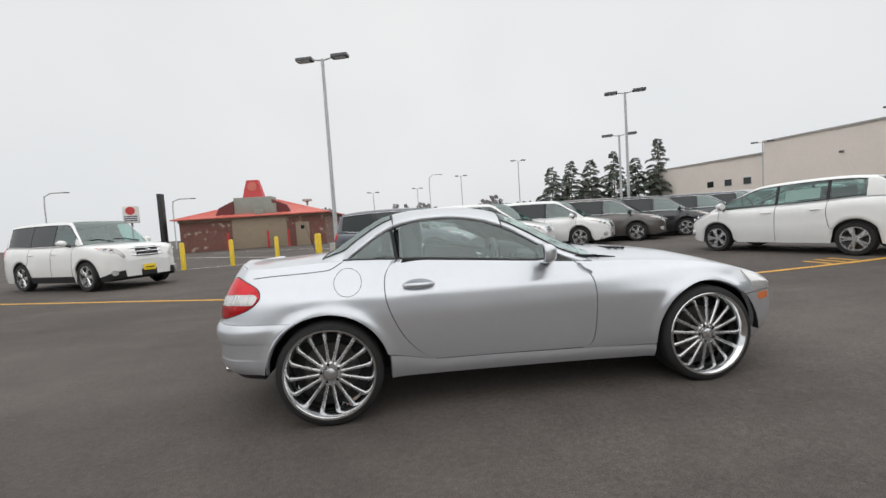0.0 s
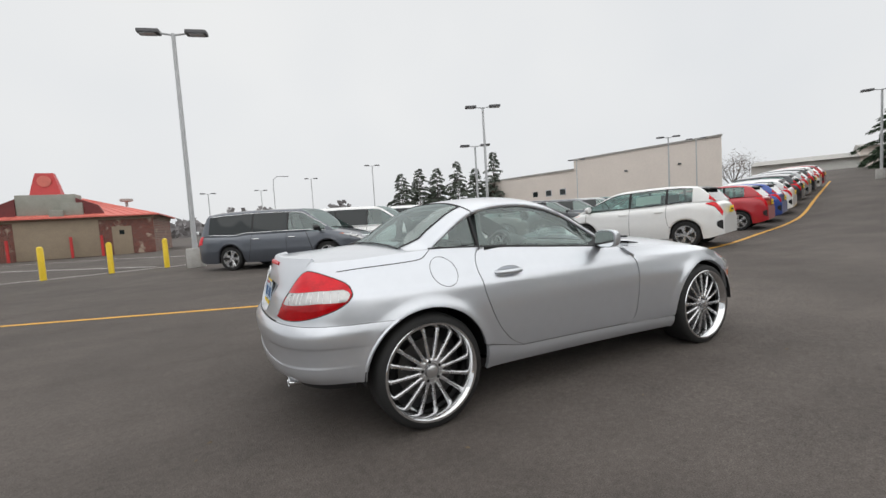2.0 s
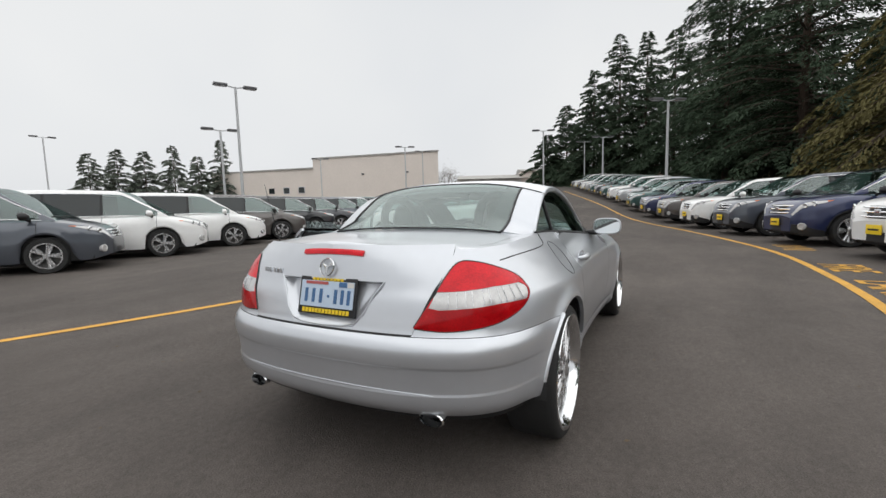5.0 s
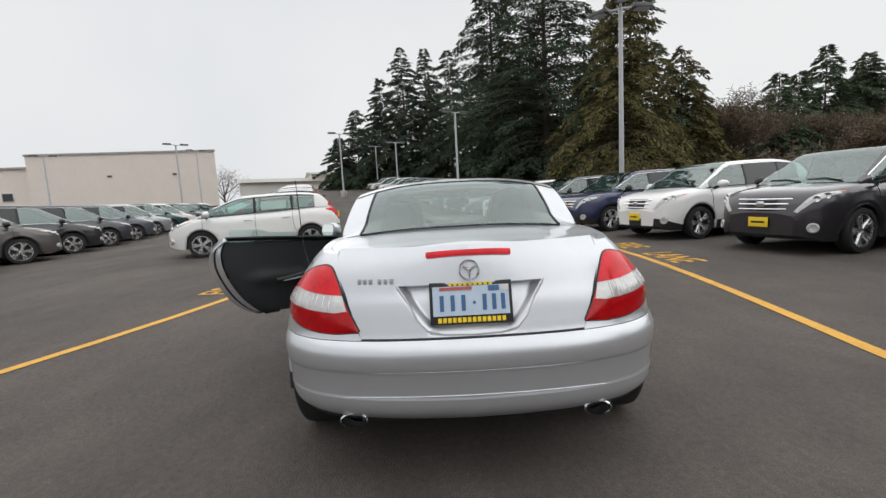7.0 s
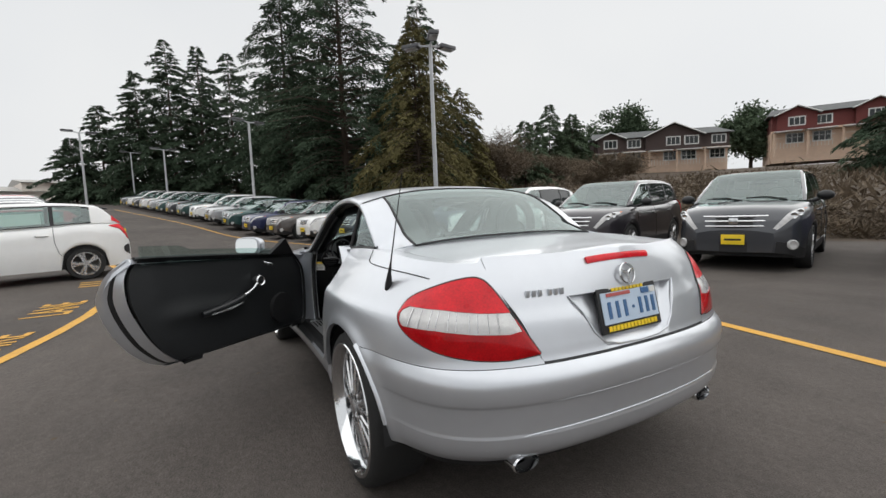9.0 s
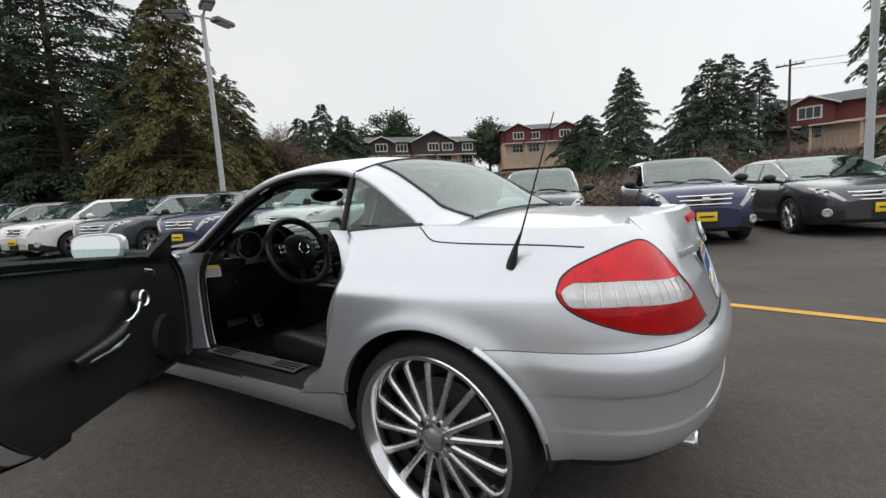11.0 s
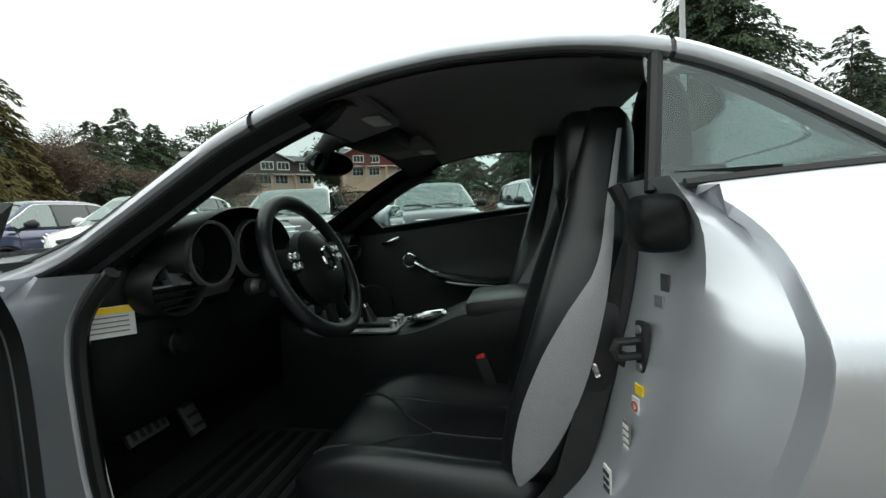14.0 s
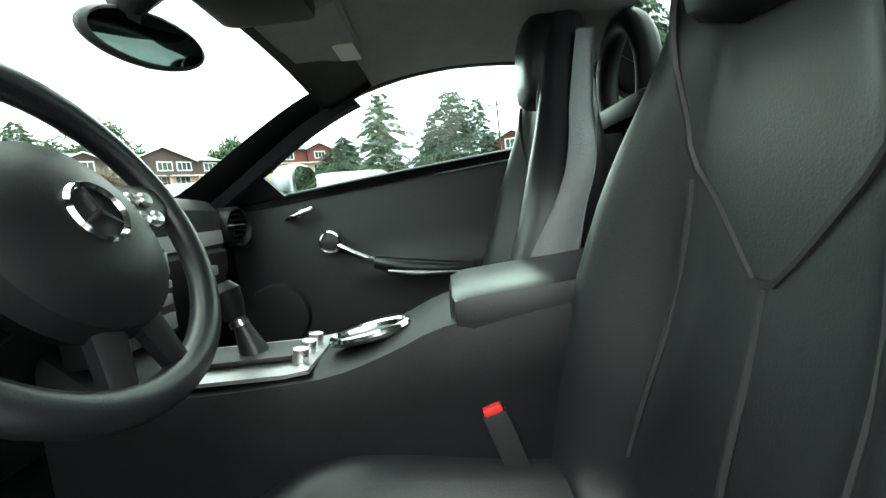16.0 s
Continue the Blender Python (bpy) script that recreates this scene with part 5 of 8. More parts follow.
roof = sheet("roof", dome_rows(0.43, 1.13, -1, 1, 26, 40, bow=0.05), SV, car, "silver folding hardtop")
for side in (1, -1):
    sheet("rear_pillar", dome_rows(-0.02, 0.425, 0.80 * side, 1.0 * side, 26, 10), SV, car)
    sheet("windscreen_pillar", dome_rows(1.137, 1.78, 0.915 * side, 1.0 * side, 26, 8), SV, car)
    for pts, rad in (([dome(x, side * 0.913) for x in np.linspace(1.137, 1.78, 20)], 0.008), ([dome(x, side * 0.798) for x in np.linspace(-0.02, 0.425, 14)], 0.007), ([Vector(dome(x, side)) + Vector((0, -side * 0.012, -0.023)) for x in np.linspace(0.10, 1.66, 50)], 0.010)):
        bm = bmesh.new()
        sweep(bm, pts, rad, 8)
        part("window_seal", bm, M["trim"], car, "black rubber seal")
for side in (1, -1):
    # rounded edge of the roof and pillars over the side windows
    for x0, x1, owner in ((0.12, 0.424, car), (0.431, 1.128, roof), (1.138, 1.66, car)):
        rows = [[Vector(dome(x, side)) + Vector((0, side * o_, z_)) for o_, z_ in ((-0.012, 0.005), (0.0, 0.0025), (0.008, -0.005), (0.010, -0.014), (0.007, -0.023), (0.0, -0.027), (-0.010, -0.027))] for x in np.linspace(x0, x1, 30)]
        sheet("cant_rail", rows, SV, owner, thick=0)
rows = dome_rows(-0.035, 0.415, -0.79, 0.79, 24, 30)
M["rearglass"] = glass_mat("rear_glass", (0.48, 0.58, 0.56), 0.9, 0.50, 2.2, 0.16)
rg = sheet("rear_window", rows, M["rearglass"], car, "dark tinted rear window", thick=0)
rg.visible_shadow = False
for side in (1, -1):
    sheet("rear_window_border", dome_rows(-0.03, 0.41, 0.66 * side, 0.79 * side, 20, 5, drop=0.004), M["trim"], rg, thick=0)
for pts in ([dome(0.427, t) for t in np.linspace(-0.99, 0.99, 40)], [dome(-0.034, t) for t in np.linspace(-0.8, 0.8, 30)], [dome(1.133 + 0.05 * (1 - t * t), t) for t in np.linspace(-1, 1, 30)]):
    bm = bmesh.new()
    sweep(bm, pts, 0.005, 6)
    part("roof_seal", bm, M["trim"], roof)
ws = sheet("windscreen", dome_rows(1.14, 1.79, -0.91, 0.91, 24, 30, bow=0.045), M["clear"], car, "clear windscreen", thick=0)
ws.visible_shadow = False
rows = [[(1.79 - 0.03 * (t * t) + k, 0.68 * t, 0.895 - 0.05 * t * t - 0.02 * (k > 0)) for t in np.linspace(-1, 1, 24)] for k in (-0.07, 0.0, 0.08)]
sheet("scuttle", rows, M["trim"], car)
for y0, y1 in ((0.45, -0.02), (-0.1, -0.52)):
    bm = bmesh.new()
    sweep(bm, [(1.80, y0, 0.918), (1.76, (y0 + y1) / 2, 0.945), (1.735, y1, 0.945)], 0.006, 6)
    part("wiper", bm, M["trim"], car)

# side glass and belt strips
def belt(x, side):
    s = float(s_of_x(x))
    p = skin(s, float(z_top(s)) - 0.004, side)
    return Vector(p)


def pane(x0, x1, side, n=16, front=None):
    rows = []
    for x in np.linspace(x0, x1, n):
        b = belt(x, side) + Vector((0, -side * 0.022, -0.01))
        e = Vector(dome(x, side)) + Vector((0, -side * 0.010, -0.004))
        rows.append([b.lerp(e, k) for k in (0, 0.25, 0.5, 0.75, 1.0)])
    return rows


for side in (1, -1):
    g = sheet("quarter_window", pane(0.135, 0.432 if side < 0 else 0.468, side), M["glass"], car, "tinted quarter window", thick=0)
    g.visible_shadow = False
    bm = bmesh.new()
    sweep(bm, [belt(x, side) + Vector((0, -side * 0.012, 0.006)) for x in np.linspace(0.11, 0.44, 10)], 0.009, 6)
    xq = 0.0 if side < 0 else 0.034
    sweep(bm, [belt(0.447 + xq, side) + Vector((0, -side * 0.018, 0)), Vector(dome(0.412 + xq, side)) + Vector((0, -side * 0.010, 0))], 0.011, 8)
    part("window_seal", bm, M["trim"], car)

M["leather"] = mat("black_leather", (0.0085, 0.0094, 0.0108), 0.36, 0, vary=0.25, scale=7, bump=0.07, bump_scale=420, spec=0.5)
M["darkmetal"] = mat("dark_pedal_metal", (0.16, 0.16, 0.16), 0.4, 0.8, vary=0.2, scale=30)
M["dashblack"] = mat("soft_black_plastic", (0.0070, 0.0076, 0.0084), 0.44, 0, vary=0.25, scale=9, bump=0.08, bump_scale=500, spec=0.18)
M["doortrim"] = mat("soft_black_door_panel", (0.014, 0.0152, 0.0165), 0.5, 0, vary=0.2, scale=9, bump=0.08, bump_scale=500, spec=0.5)
M["carpet"] = mat("black_carpet", (0.004, 0.004, 0.0045), 0.95, 0, vary=0.3, scale=14, bump=0.5, bump_scale=300, spec=0.08)
M["matrubber"] = mat("black_mat_rubber", (0.006, 0.006, 0.0065), 0.7, 0, vary=0.2, scale=10, spec=0.15)
M["greyleather"] = mat("grey_leather", (0.25, 0.25, 0.258), 0.42, 0, vary=0.08, scale=6, bump=0.18, bump_scale=260)
M["headliner"] = mat("charcoal_headlining", (0.25, 0.25, 0.25), 0.95, 0, vary=0.12, scale=20, bump=0.3, bump_scale=500)
M["mirror"] = mat("mirror_glass", (0.85, 0.88, 0.88), 0.02, 1.0)
M["belt"] = mat("belt_webbing", (0.012, 0.012, 0.013), 0.8, 0, vary=0.1, scale=40, bump=0.2, bump_scale=500)
M["paper"] = mat("printed_label", (0.72, 0.72, 0.70), 0.6, 0, vary=0.06, scale=30)


def inner(x, z, side, y=0.665):
    return (x, side * y, z)


def door(side, pivot):
    """The door skin with all that hangs on it; pivot: the hinge's pose."""
    A = to_s([(x + GAP, z) for x, z in DOOR_R])
    B = to_s([(x - GAP, z) for x, z in DOOR_F])
    d = sheet("door", ruled(A, B, 44, side), SV, car, "silver door with black trim", thick=0.03)
    # inner trim follows the door's outline, set in from the skin
    rows = []
    for (x0, z0), (x1, z1) in zip(DOOR_R, DOOR_F):
        k = (z0 - 0.338) / (0.949 - 0.338)
        xa = x0 + 0.080 - 0.03 * k
        xb = x1 - 0.03
        za, zb = max(z0, 0.375), max(z1, 0.36)
        row = []
        for q in np.linspace(0, 1, 30):
            x, z = xa + (xb - xa) * q, za + (zb - za) * q
            bulge = 0.020 * math.exp(-(((z - (0.61 - 0.05 * (x - 0.9))) / 0.05) ** 2)) * max(0, min(1, (x - 0.55) / 0.1)) * max(0, min(1, (1.15 - x) / 0.15))
            rim_ = 0.012 * min(1, min(q, 1 - q) * 12)
            row.append((x, side * (0.672 - bulge - rim_ + 0.02), z))
        rows.append(row)
    trim = sheet("door_trim", rows, M["doortrim"], d, "black leather door trim", thick=0.03)
    # door edge between skin and trim
    strips = [[], [], []]
    for x, z in DOOR_R:
        o = Vector(skin(float(s_of_x(x)), z, side, -0.006))
        k = (z - 0.338) / 0.61
        q = Vector((x + 0.075 - 0.04 * k, side * 0.682, max(z, 0.372)))
        at_ = lambda f, out_: o.lerp(q, f) + Vector((-0.012 * out_, side * 0.010 * out_, 0))
        strips[0].append([o, at_(0.12, 1.0), at_(0.28, 1.3), at_(0.42, 1.0), at_(0.46, 0.2)])
        strips[1].append([at_(0.46, 0.2), at_(0.48, 0.7), at_(0.53, 0.8), at_(0.59, 0.7), at_(0.61, 0.1)])
        strips[2].append([at_(0.61, 0.1), at_(0.64, 0.5), at_(0.80, 0.4), q])
    sheet("door_edge", strips[0], SV, d, "bare silver door edge", thick=0)
    sheet("door_seal", strips[1], M["trim"], d, "black rubber door seal", thick=0)
    sheet("door_edge", strips[2], SV, d, "bare silver door edge", thick=0)
    rows = []
    for x, z in DOOR_F:
        o = Vector(skin(float(s_of_x(x)), z, side, -0.006))
        q = Vector((x - 0.03, side * 0.682, max(z, 0.372)))
        rows.append([o, o.lerp(q, 0.35) + Vector((0, side * 0.012, 0)), o.lerp(q, 0.7), q])
    sheet("door_edge", rows, SV, d, "bare silver door edge", thick=0)
    rows = []
    for x in np.linspace(0.63, 1.59, 20):
        o = Vector(skin(float(s_of_x(x)), 0.337 - 0.03 * (x - 0.63), side, -0.006))
        rows.append([o, Vector((x, side * 0.682, 0.374))])
    sheet("door_edge", rows, M["trim"], d, thick=0)
    bm = bmesh.new()
    box(bm, 0.46, side * 0.735, 0.70, 0.05, 0.045, 0.10, bevel=0.006)
    part("door_latch", bm, M["trim"], d)
    # top rail
    bm = bmesh.new()
    sweep(bm, [belt(x, side) + Vector((0, -side * 0.014, 0.004)) for x in np.linspace(0.45, 1.56, 30)], 0.011, 8)
    part("belt_seal", bm, M["trim"], d)
    rows = [[belt(x, side) + Vector((0, -side * 0.02, 0.0)), belt(x, side) + Vector((0, -side * 0.05, 0.006)), (x, side * (0.672 if x > 0.6 else 0.66), float(belt(x, side).z) - 0.02)] for x in np.linspace(0.45, 1.55, 26)]
    sheet("door_cap", rows, M["dashblack"], d, thick=0.0)
    if side < 0:
        g = sheet("door_window", pane(0.462, 1.40, side, 30), M["glass"], d, "tinted side window", thick=0)
    else:
        rows = [[belt(x, side) + Vector((0, -0.022, -0.03)), belt(x, side) + Vector((0, -0.024, 0.035 + 0.03 * (1 if x < 0.75 else 0.3)))] for x in np.linspace(0.47, 1.38, 14)]
        g = sheet("door_window", rows, M["glass"], d, "mostly lowered side window", thick=0)
    g.visible_shadow = False
    # outer handle
    bm = bmesh.new()
    c = Vector(skin(float(s_of_x(0.555)), 0.795, side))
    lathe(bm, [(0.001, 0.0), (0.035, 0.0015), (0.042, 0.003), (0.045, -0.001)], 26, Matrix.Translation(c) @ Matrix.Rotation(-side * math.pi / 2, 4, "X") @ Matrix.Rotation(0, 4, "Y") @ Matrix.Diagonal((2.2, 0.95, 1, 1)))
    hd = part("door_handle", bm, SV, d, "silver pull handle in its cup")
    bm = bmesh.new()
    sweep(bm, [c + Vector((dx, side * dy, 0.004)) for dx, dy in ((-0.09, 0.0), (-0.075, 0.024), (-0.02, 0.034), (0.04, 0.032), (0.08, 0.02), (0.095, 0.0))], [0.010, 0.014, 0.016, 0.016, 0.013, 0.009], 10)
    part("grip", bm, SV, hd)
    # mirror
    mc = Vector((1.352, side * 0.85, 0.935))
    def oval(a, p=0.62):
        """A rounded oblong: y and z of a unit outline."""
        c_, s_ = math.cos(a), math.sin(a)
        return math.copysign(abs(c_) ** p, c_), math.copysign(abs(s_) ** p, s_)
    bm = bmesh.new()
    rings = []
    for dx, k_ in ((-0.038, 0.93), (-0.034, 0.99), (-0.02, 1.0), (0.0, 0.98), (0.025, 0.86), (0.045, 0.62), (0.055, 0.30)):
        rings.append([bm.verts.new(mc + Vector((dx - 0.012 * oval(a)[0] * k_, side * 0.098 * oval(a)[0] * k_, 0.060 * oval(a)[1] * k_))) for a in np.linspace(0, 2 * math.pi, 36, endpoint=False)])
    for p_, q_ in zip(rings, rings[1:]):
        for i_ in range(36):
            bm.faces.new((p_[i_], p_[(i_ + 1) % 36], q_[(i_ + 1) % 36], q_[i_]))
    bm.faces.new(rings[-1])
    bm.faces.new(rings[0][::-1])
    mir = part("wing_mirror", bm, SV, d, "silver wing mirror")
    bm = bmesh.new()
    tilt = Matrix.Translation(mc + Vector((-0.046, 0, 0))) @ Matrix.Rotation(radians(9 if side > 0 else 0), 4, "Y")
    bm.faces.new([bm.verts.new(tilt @ Vector((-0.010 * oval(a)[0], side * 0.088 * oval(a)[0], 0.052 * oval(a)[1]))) for a in np.linspace(0, 2 * math.pi, 36, endpoint=False)])
    part("mirror_pane", bm, M["mirror"], mir)
    bm = bmesh.new()
    sweep(bm, [mc + Vector((0.005, -side * 0.05, -0.045)), Vector((1.40, side * 0.72, 0.885)), Vector((1.42, side * 0.69, 0.88))], [0.034, 0.036, 0.03], 8, flat=0.6)
    part("mirror_foot", bm, M["trim"], mir)
    # triangle at the front of the window
    b = [belt(1.32, side) + Vector((0, -side * 0.02, 0)), belt(1.57, side) + Vector((0, -side * 0.02, 0)), Vector(dome(1.385, side)) + Vector((0, -side * 0.02, -0.01))]
    vs = [tuple(p) for p in b] + [tuple(p + Vector((0, -side * 0.03, 0))) for p in b]
    obj("mirror_triangle", vs, [(0, 1, 2), (5, 4, 3), (0, 3, 4, 1), (1, 4, 5, 2), (2, 5, 3, 0)], M["trim"], d)
    # inner handles and pockets
    yi = side * 0.660
    bm = bmesh.new()
    sweep(bm, [(1.325, yi, 0.805), (1.30, yi - side * 0.018, 0.812), (1.265, yi - side * 0.026, 0.822), (1.235, yi - side * 0.018, 0.835)], [0.010, 0.013, 0.012, 0.007], 10)
    part("release_lever", bm, M["chrome"], trim, "chrome release lever")
    m = Matrix.Translation((1.195, yi - side * 0.006, 0.722)) @ Matrix.Rotation(side * math.pi / 2, 4, "X")
    bm = bmesh.new()
    lathe(bm, [(0.036, -0.01), (0.036, 0.02), (0.031, 0.026), (0.026, 0.02)], 30, m)
    part("tweeter_ring", bm, M["chrome"], trim, "chrome ring")
    bm = bmesh.new()
    lathe(bm, [(0.027, 0.018), (0.015, 0.022), (0.0005, 0.023)], 24, m)
    part("tweeter", bm, M["trim"], trim)
    bm = bmesh.new()
    sweep(bm, [(1.168, yi - side * 0.02, 0.708), (1.12, yi - side * 0.036, 0.682), (1.08, yi - side * 0.034, 0.662), (1.055, yi - side * 0.02, 0.652)], [0.012, 0.010, 0.010, 0.012], 10)
    part("grab_bar", bm, M["chrome"], trim, "satin chrome grab bar")
    bm = bmesh.new()
    sweep(bm, [(1.06, yi - side * 0.022, 0.645), (0.98, yi - side * 0.034, 0.625), (0.88, yi - side * 0.036, 0.610), (0.76, yi - side * 0.026, 0.60)], [0.02, 0.026, 0.026, 0.016], 10)
    part("armrest", bm, M["leather"], trim)
    bm = bmesh.new()
    sweep(bm, [(1.02, yi - side * 0.052, 0.618), (0.93, yi - side * 0.060, 0.603), (0.80, yi - side * 0.050, 0.592)], [0.003, 0.008, 0.003], 8)
    part("armrest_strip", bm, M["alu"], trim, "satin metal strip")
    bm = bmesh.new()
    m2 = Matrix.Translation((1.40, side * 0.668, 0.50)) @ Matrix.Rotation(side * math.pi / 2, 4, "X")
    lathe(bm, [(0.105, -0.01), (0.10, 0.012), (0.085, 0.014), (0.001, 0.010)], 36, m2)
    part("speaker_grille", bm, M["trim"], trim)
    d.matrix_basis = pivot
    return d


door(-1, Matrix.Identity(4))
HINGE = Vector((1.655, 0.775, 0))
door(1, Matrix.Translation(HINGE) @ Matrix.Rotation(radians(-50), 4, "Z") @ Matrix.Translation(-HINGE))

# door opening on the driver's side
jamb_in = pchip([0.338, 0.465, 0.70, 0.84, 0.949], [0.110, 0.130, 0.165, 0.142, 0.085])


def jamb_pt(x, z, k):
    """A point of the jamb's flat face, from its outer (0) to its inner edge (1)."""
    return Vector((x + 0.50 * float(jamb_in(z)) * (1 - k) + 0.80 * float(jamb_in(z)) * k, 0.722 - 0.155 * k + (0.06 * k - 0.02) * max(0.0, min(1.0, (0.46 - z) / 0.08)), z + 0.012))


rows = []
for x, z in DOOR_R:
    o = Vector(skin(float(s_of_x(x)), z, 1, -0.004))
    o.x -= GAP
    w = 0.075
    a = o + Vector((0.008, -0.030, 0))
    b = jamb_pt(x, z, 0.0)
    rows.append([o, a, a.lerp(b, 0.35) + Vector((0.008, 0.006, 0)), b, jamb_pt(x, z, 0.35), jamb_pt(x, z, 0.7), jamb_pt(x, z, 1.0), jamb_pt(x, z, 1.0) + Vector((-0.004, -0.02, 0))])
jamb = sheet("rear_door_jamb", rows, SV, car, "silver door jamb", thick=0)
rows = []
for x, z in DOOR_F:
    o = Vector(skin(float(s_of_x(x)), z, 1, -0.004))
    o.x += GAP
    rows.append([o, o + Vector((-0.004, -0.05, 0)), Vector((x - 0.045, 0.700, max(z, 0.34))), Vector((x - 0.13, 0.665, max(z, 0.35))), Vector((x - 0.15, 0.63, max(z, 0.36)))])
sheet("front_door_jamb", rows, SV, car, "silver door jamb", thick=0)
bm = bmesh.new()
sweep(bm, [jamb_pt(x, z, 1.0) + Vector((0.006, -0.014, 0)) for x, z in DOOR_R], 0.016, 8)
part("jamb_seal", bm, M["trim"], car, "black rubber seal")
bm = bmesh.new()
sweep(bm, [Vector((x - 0.150, 0.650, max(z, 0.36))) for x, z in DOOR_F], 0.014, 8)
part("jamb_seal", bm, M["trim"], car, "black rubber seal")
sill_rows = [[skin(float(s_of_x(x)), 0.332 - 0.027 * (x - 0.63) / 0.95, 1, -0.004), (x, 0.770, 0.318), (x, 0.745, 0.322), (x, 0.725, 0.345), (x, 0.66, 0.352), (x, 0.60, 0.345), (x, 0.58, 0.30)] for x in np.linspace(0.60, 1.60, 20)]
sheet("door_sill", sill_rows, M["trim"], car, "black door sill", thick=0)
rows = [[(x, y, 0.357 + 0.004 * math.sin(math.pi * (y - 0.635) / 0.08)) for y in np.linspace(0.635, 0.715, 6)] for x in np.linspace(0.775, 1.435, 12)]
scuff = sheet("scuff_plate", rows, M["alu"], car, "brushed metal scuff plate", thick=0.005)
for x0 in (0.80, 1.26):
    for j in range(3):
        bm = bmesh.new()
        box(bm, x0 + 0.07, 0.652 + 0.022 * j, 0.3625, 0.15, 0.009, 0.003)
        part("scuff_strip", bm, M["trim"], scuff, smooth=False)
door_x = pchip(*zip(*sorted((z, x) for x, z in DOOR_R)))


def on_jamb(z, k, out=0.0):
    """A pose on the jamb's face: its x axis points out of the face."""
    p = jamb_pt(float(door_x(z)), z, k)
    d = (jamb_pt(float(door_x(z)), z, 1.0) - jamb_pt(float(door_x(z)), z, 0.0)).normalized()
    nrm = Vector((-d.y, d.x, 0)).normalized()
    return Matrix.Translation(p + nrm * out) @ Matrix.Rotation(math.atan2(nrm.y, nrm.x), 4, "Z")


bm = bmesh.new()
m = on_jamb(0.69, 0.62)
box(bm, 0.004, 0, 0, 0.012, 0.026, 0.085, m, bevel=0.005)
sweep(bm, [m @ Vector(q) for q in ((0.004, 0.0, 0.012), (0.045, -0.004, 0.012), (0.05, -0.004, 0.0), (0.045, -0.004, -0.012), (0.004, 0, -0.012))], 0.007, 8)
strk = part("striker", bm, M["trim"], jamb, "black door striker")
for dz in (0.03, -0.03):
    bm = bmesh.new()
    lathe(bm, [(0.007, 0.0), (0.007, 0.003), (0.004, 0.004), (0.001, 0.004)], 14, m @ Matrix.Translation((0.010, 0, dz)) @ Matrix.Rotation(math.pi / 2, 4, "Y"))
    part("bolt", bm, M["alu"], strk)
# thin black box in place of a square hole, its darkness put into colour
bm = bmesh.new()
box(bm, 0.0, 0, 0, 0.006, 0.024, 0.030, on_jamb(0.655, 0.93), bevel=0.002)
part("jamb_hole_patch", bm, M["trim"], jamb)
M["warn"] = mat("warning_label_grey", (0.18, 0.17, 0.17), 0.5)
M["dashmark"] = mat("black_label_print", (0.03, 0.03, 0.03), 0.6)
for z, k, w, h, mm, words in ((0.628, 0.52, 0.020, 0.016, "yellowplate", "yellow warning label"), (0.604, 0.50, 0.017, 0.028, "paper", "white label with a red ring"), (0.552, 0.46, 0.018, 0.062, "warn", "grey printed label"), (0.478, 0.40, 0.022, 0.070, "paper", "white printed label"), (0.765, 0.55, 0.020, 0.018, "alu", ""), (0.795, 0.50, 0.018, 0.026, "darkmetal", "")):
    bm = bmesh.new()
    m = on_jamb(z, k, 0.002)
    box(bm, 0, 0, 0, 0.003, w, h, m)
    lab_ = part("label" if words else "jamb_clip", bm, M[mm], jamb, words, smooth=False)
    if h > 0.06:
        for i in range(5):
            bm = bmesh.new()
            box(bm, 0.0022, 0, h * (0.36 - 0.18 * i), 0.002, w * 0.8, h * 0.09, m)
            part("print_bar", bm, M["dashmark" if mm == "paper" else "paper"], lab_, smooth=False)
    if "ring" in words:
        bm = bmesh.new()
        lathe(bm, [(0.008, 0.0), (0.008, 0.003), (0.005, 0.003), (0.005, 0.0)], 20, m @ Matrix.Rotation(math.pi / 2, 4, "Y"))
        part("print_ring", bm, M["platered"], lab_)

# ---- inside the roadster ----
DB, LE, TR, CH, AL = M["dashblack"], M["leather"], M["trim"], M["chrome"], M["alu"]

# headlining under the roof, header and pillars
hl = sheet("headlining", [[dome(x, t, 0.035) for t in np.linspace(-0.965, 0.965, 30)] for x in np.linspace(0.10, 1.15, 24)][6:], M["headliner"], car, "charcoal headlining", thick=0.0)
rows = [[Vector(dome(1.10 + 0.045 * (1 - t * t) + dx, t * 0.97, 0.03 + dz)) for t in np.linspace(-0.95, 0.95, 24)] for dx, dz in ((-0.11, 0.012), (-0.05, 0.03), (0.0, 0.036), (0.03, 0.025), (0.035, 0.0))]
hdr = sheet("windscreen_header", rows, DB, car, "black windscreen header", thick=0.01)
for y in (0.30, -0.30):
    bm = bmesh.new()
    bmesh.ops.create_cube(bm, size=1)
    bmesh.ops.scale(bm, vec=(0.16, 0.36, 0.018), verts=bm.verts)
    bmesh.ops.bevel(bm, geom=bm.edges[:], offset=0.008, segments=2, affect="EDGES")
    bmesh.ops.transform(bm, matrix=Matrix.Translation((1.06, y, 1.178)) @ Matrix.Rotation(radians(14), 4, "Y"), verts=bm.verts)
    vis = part("sun_visor", bm, M["headliner"], hdr)
    bm = bmesh.new()
    box(bm, 1.02, y - 0.05, 1.176, 0.06, 0.10, 0.004)
    part("label", bm, M["paper"], vis, "small pale printed label", smooth=False)
bm = bmesh.new()
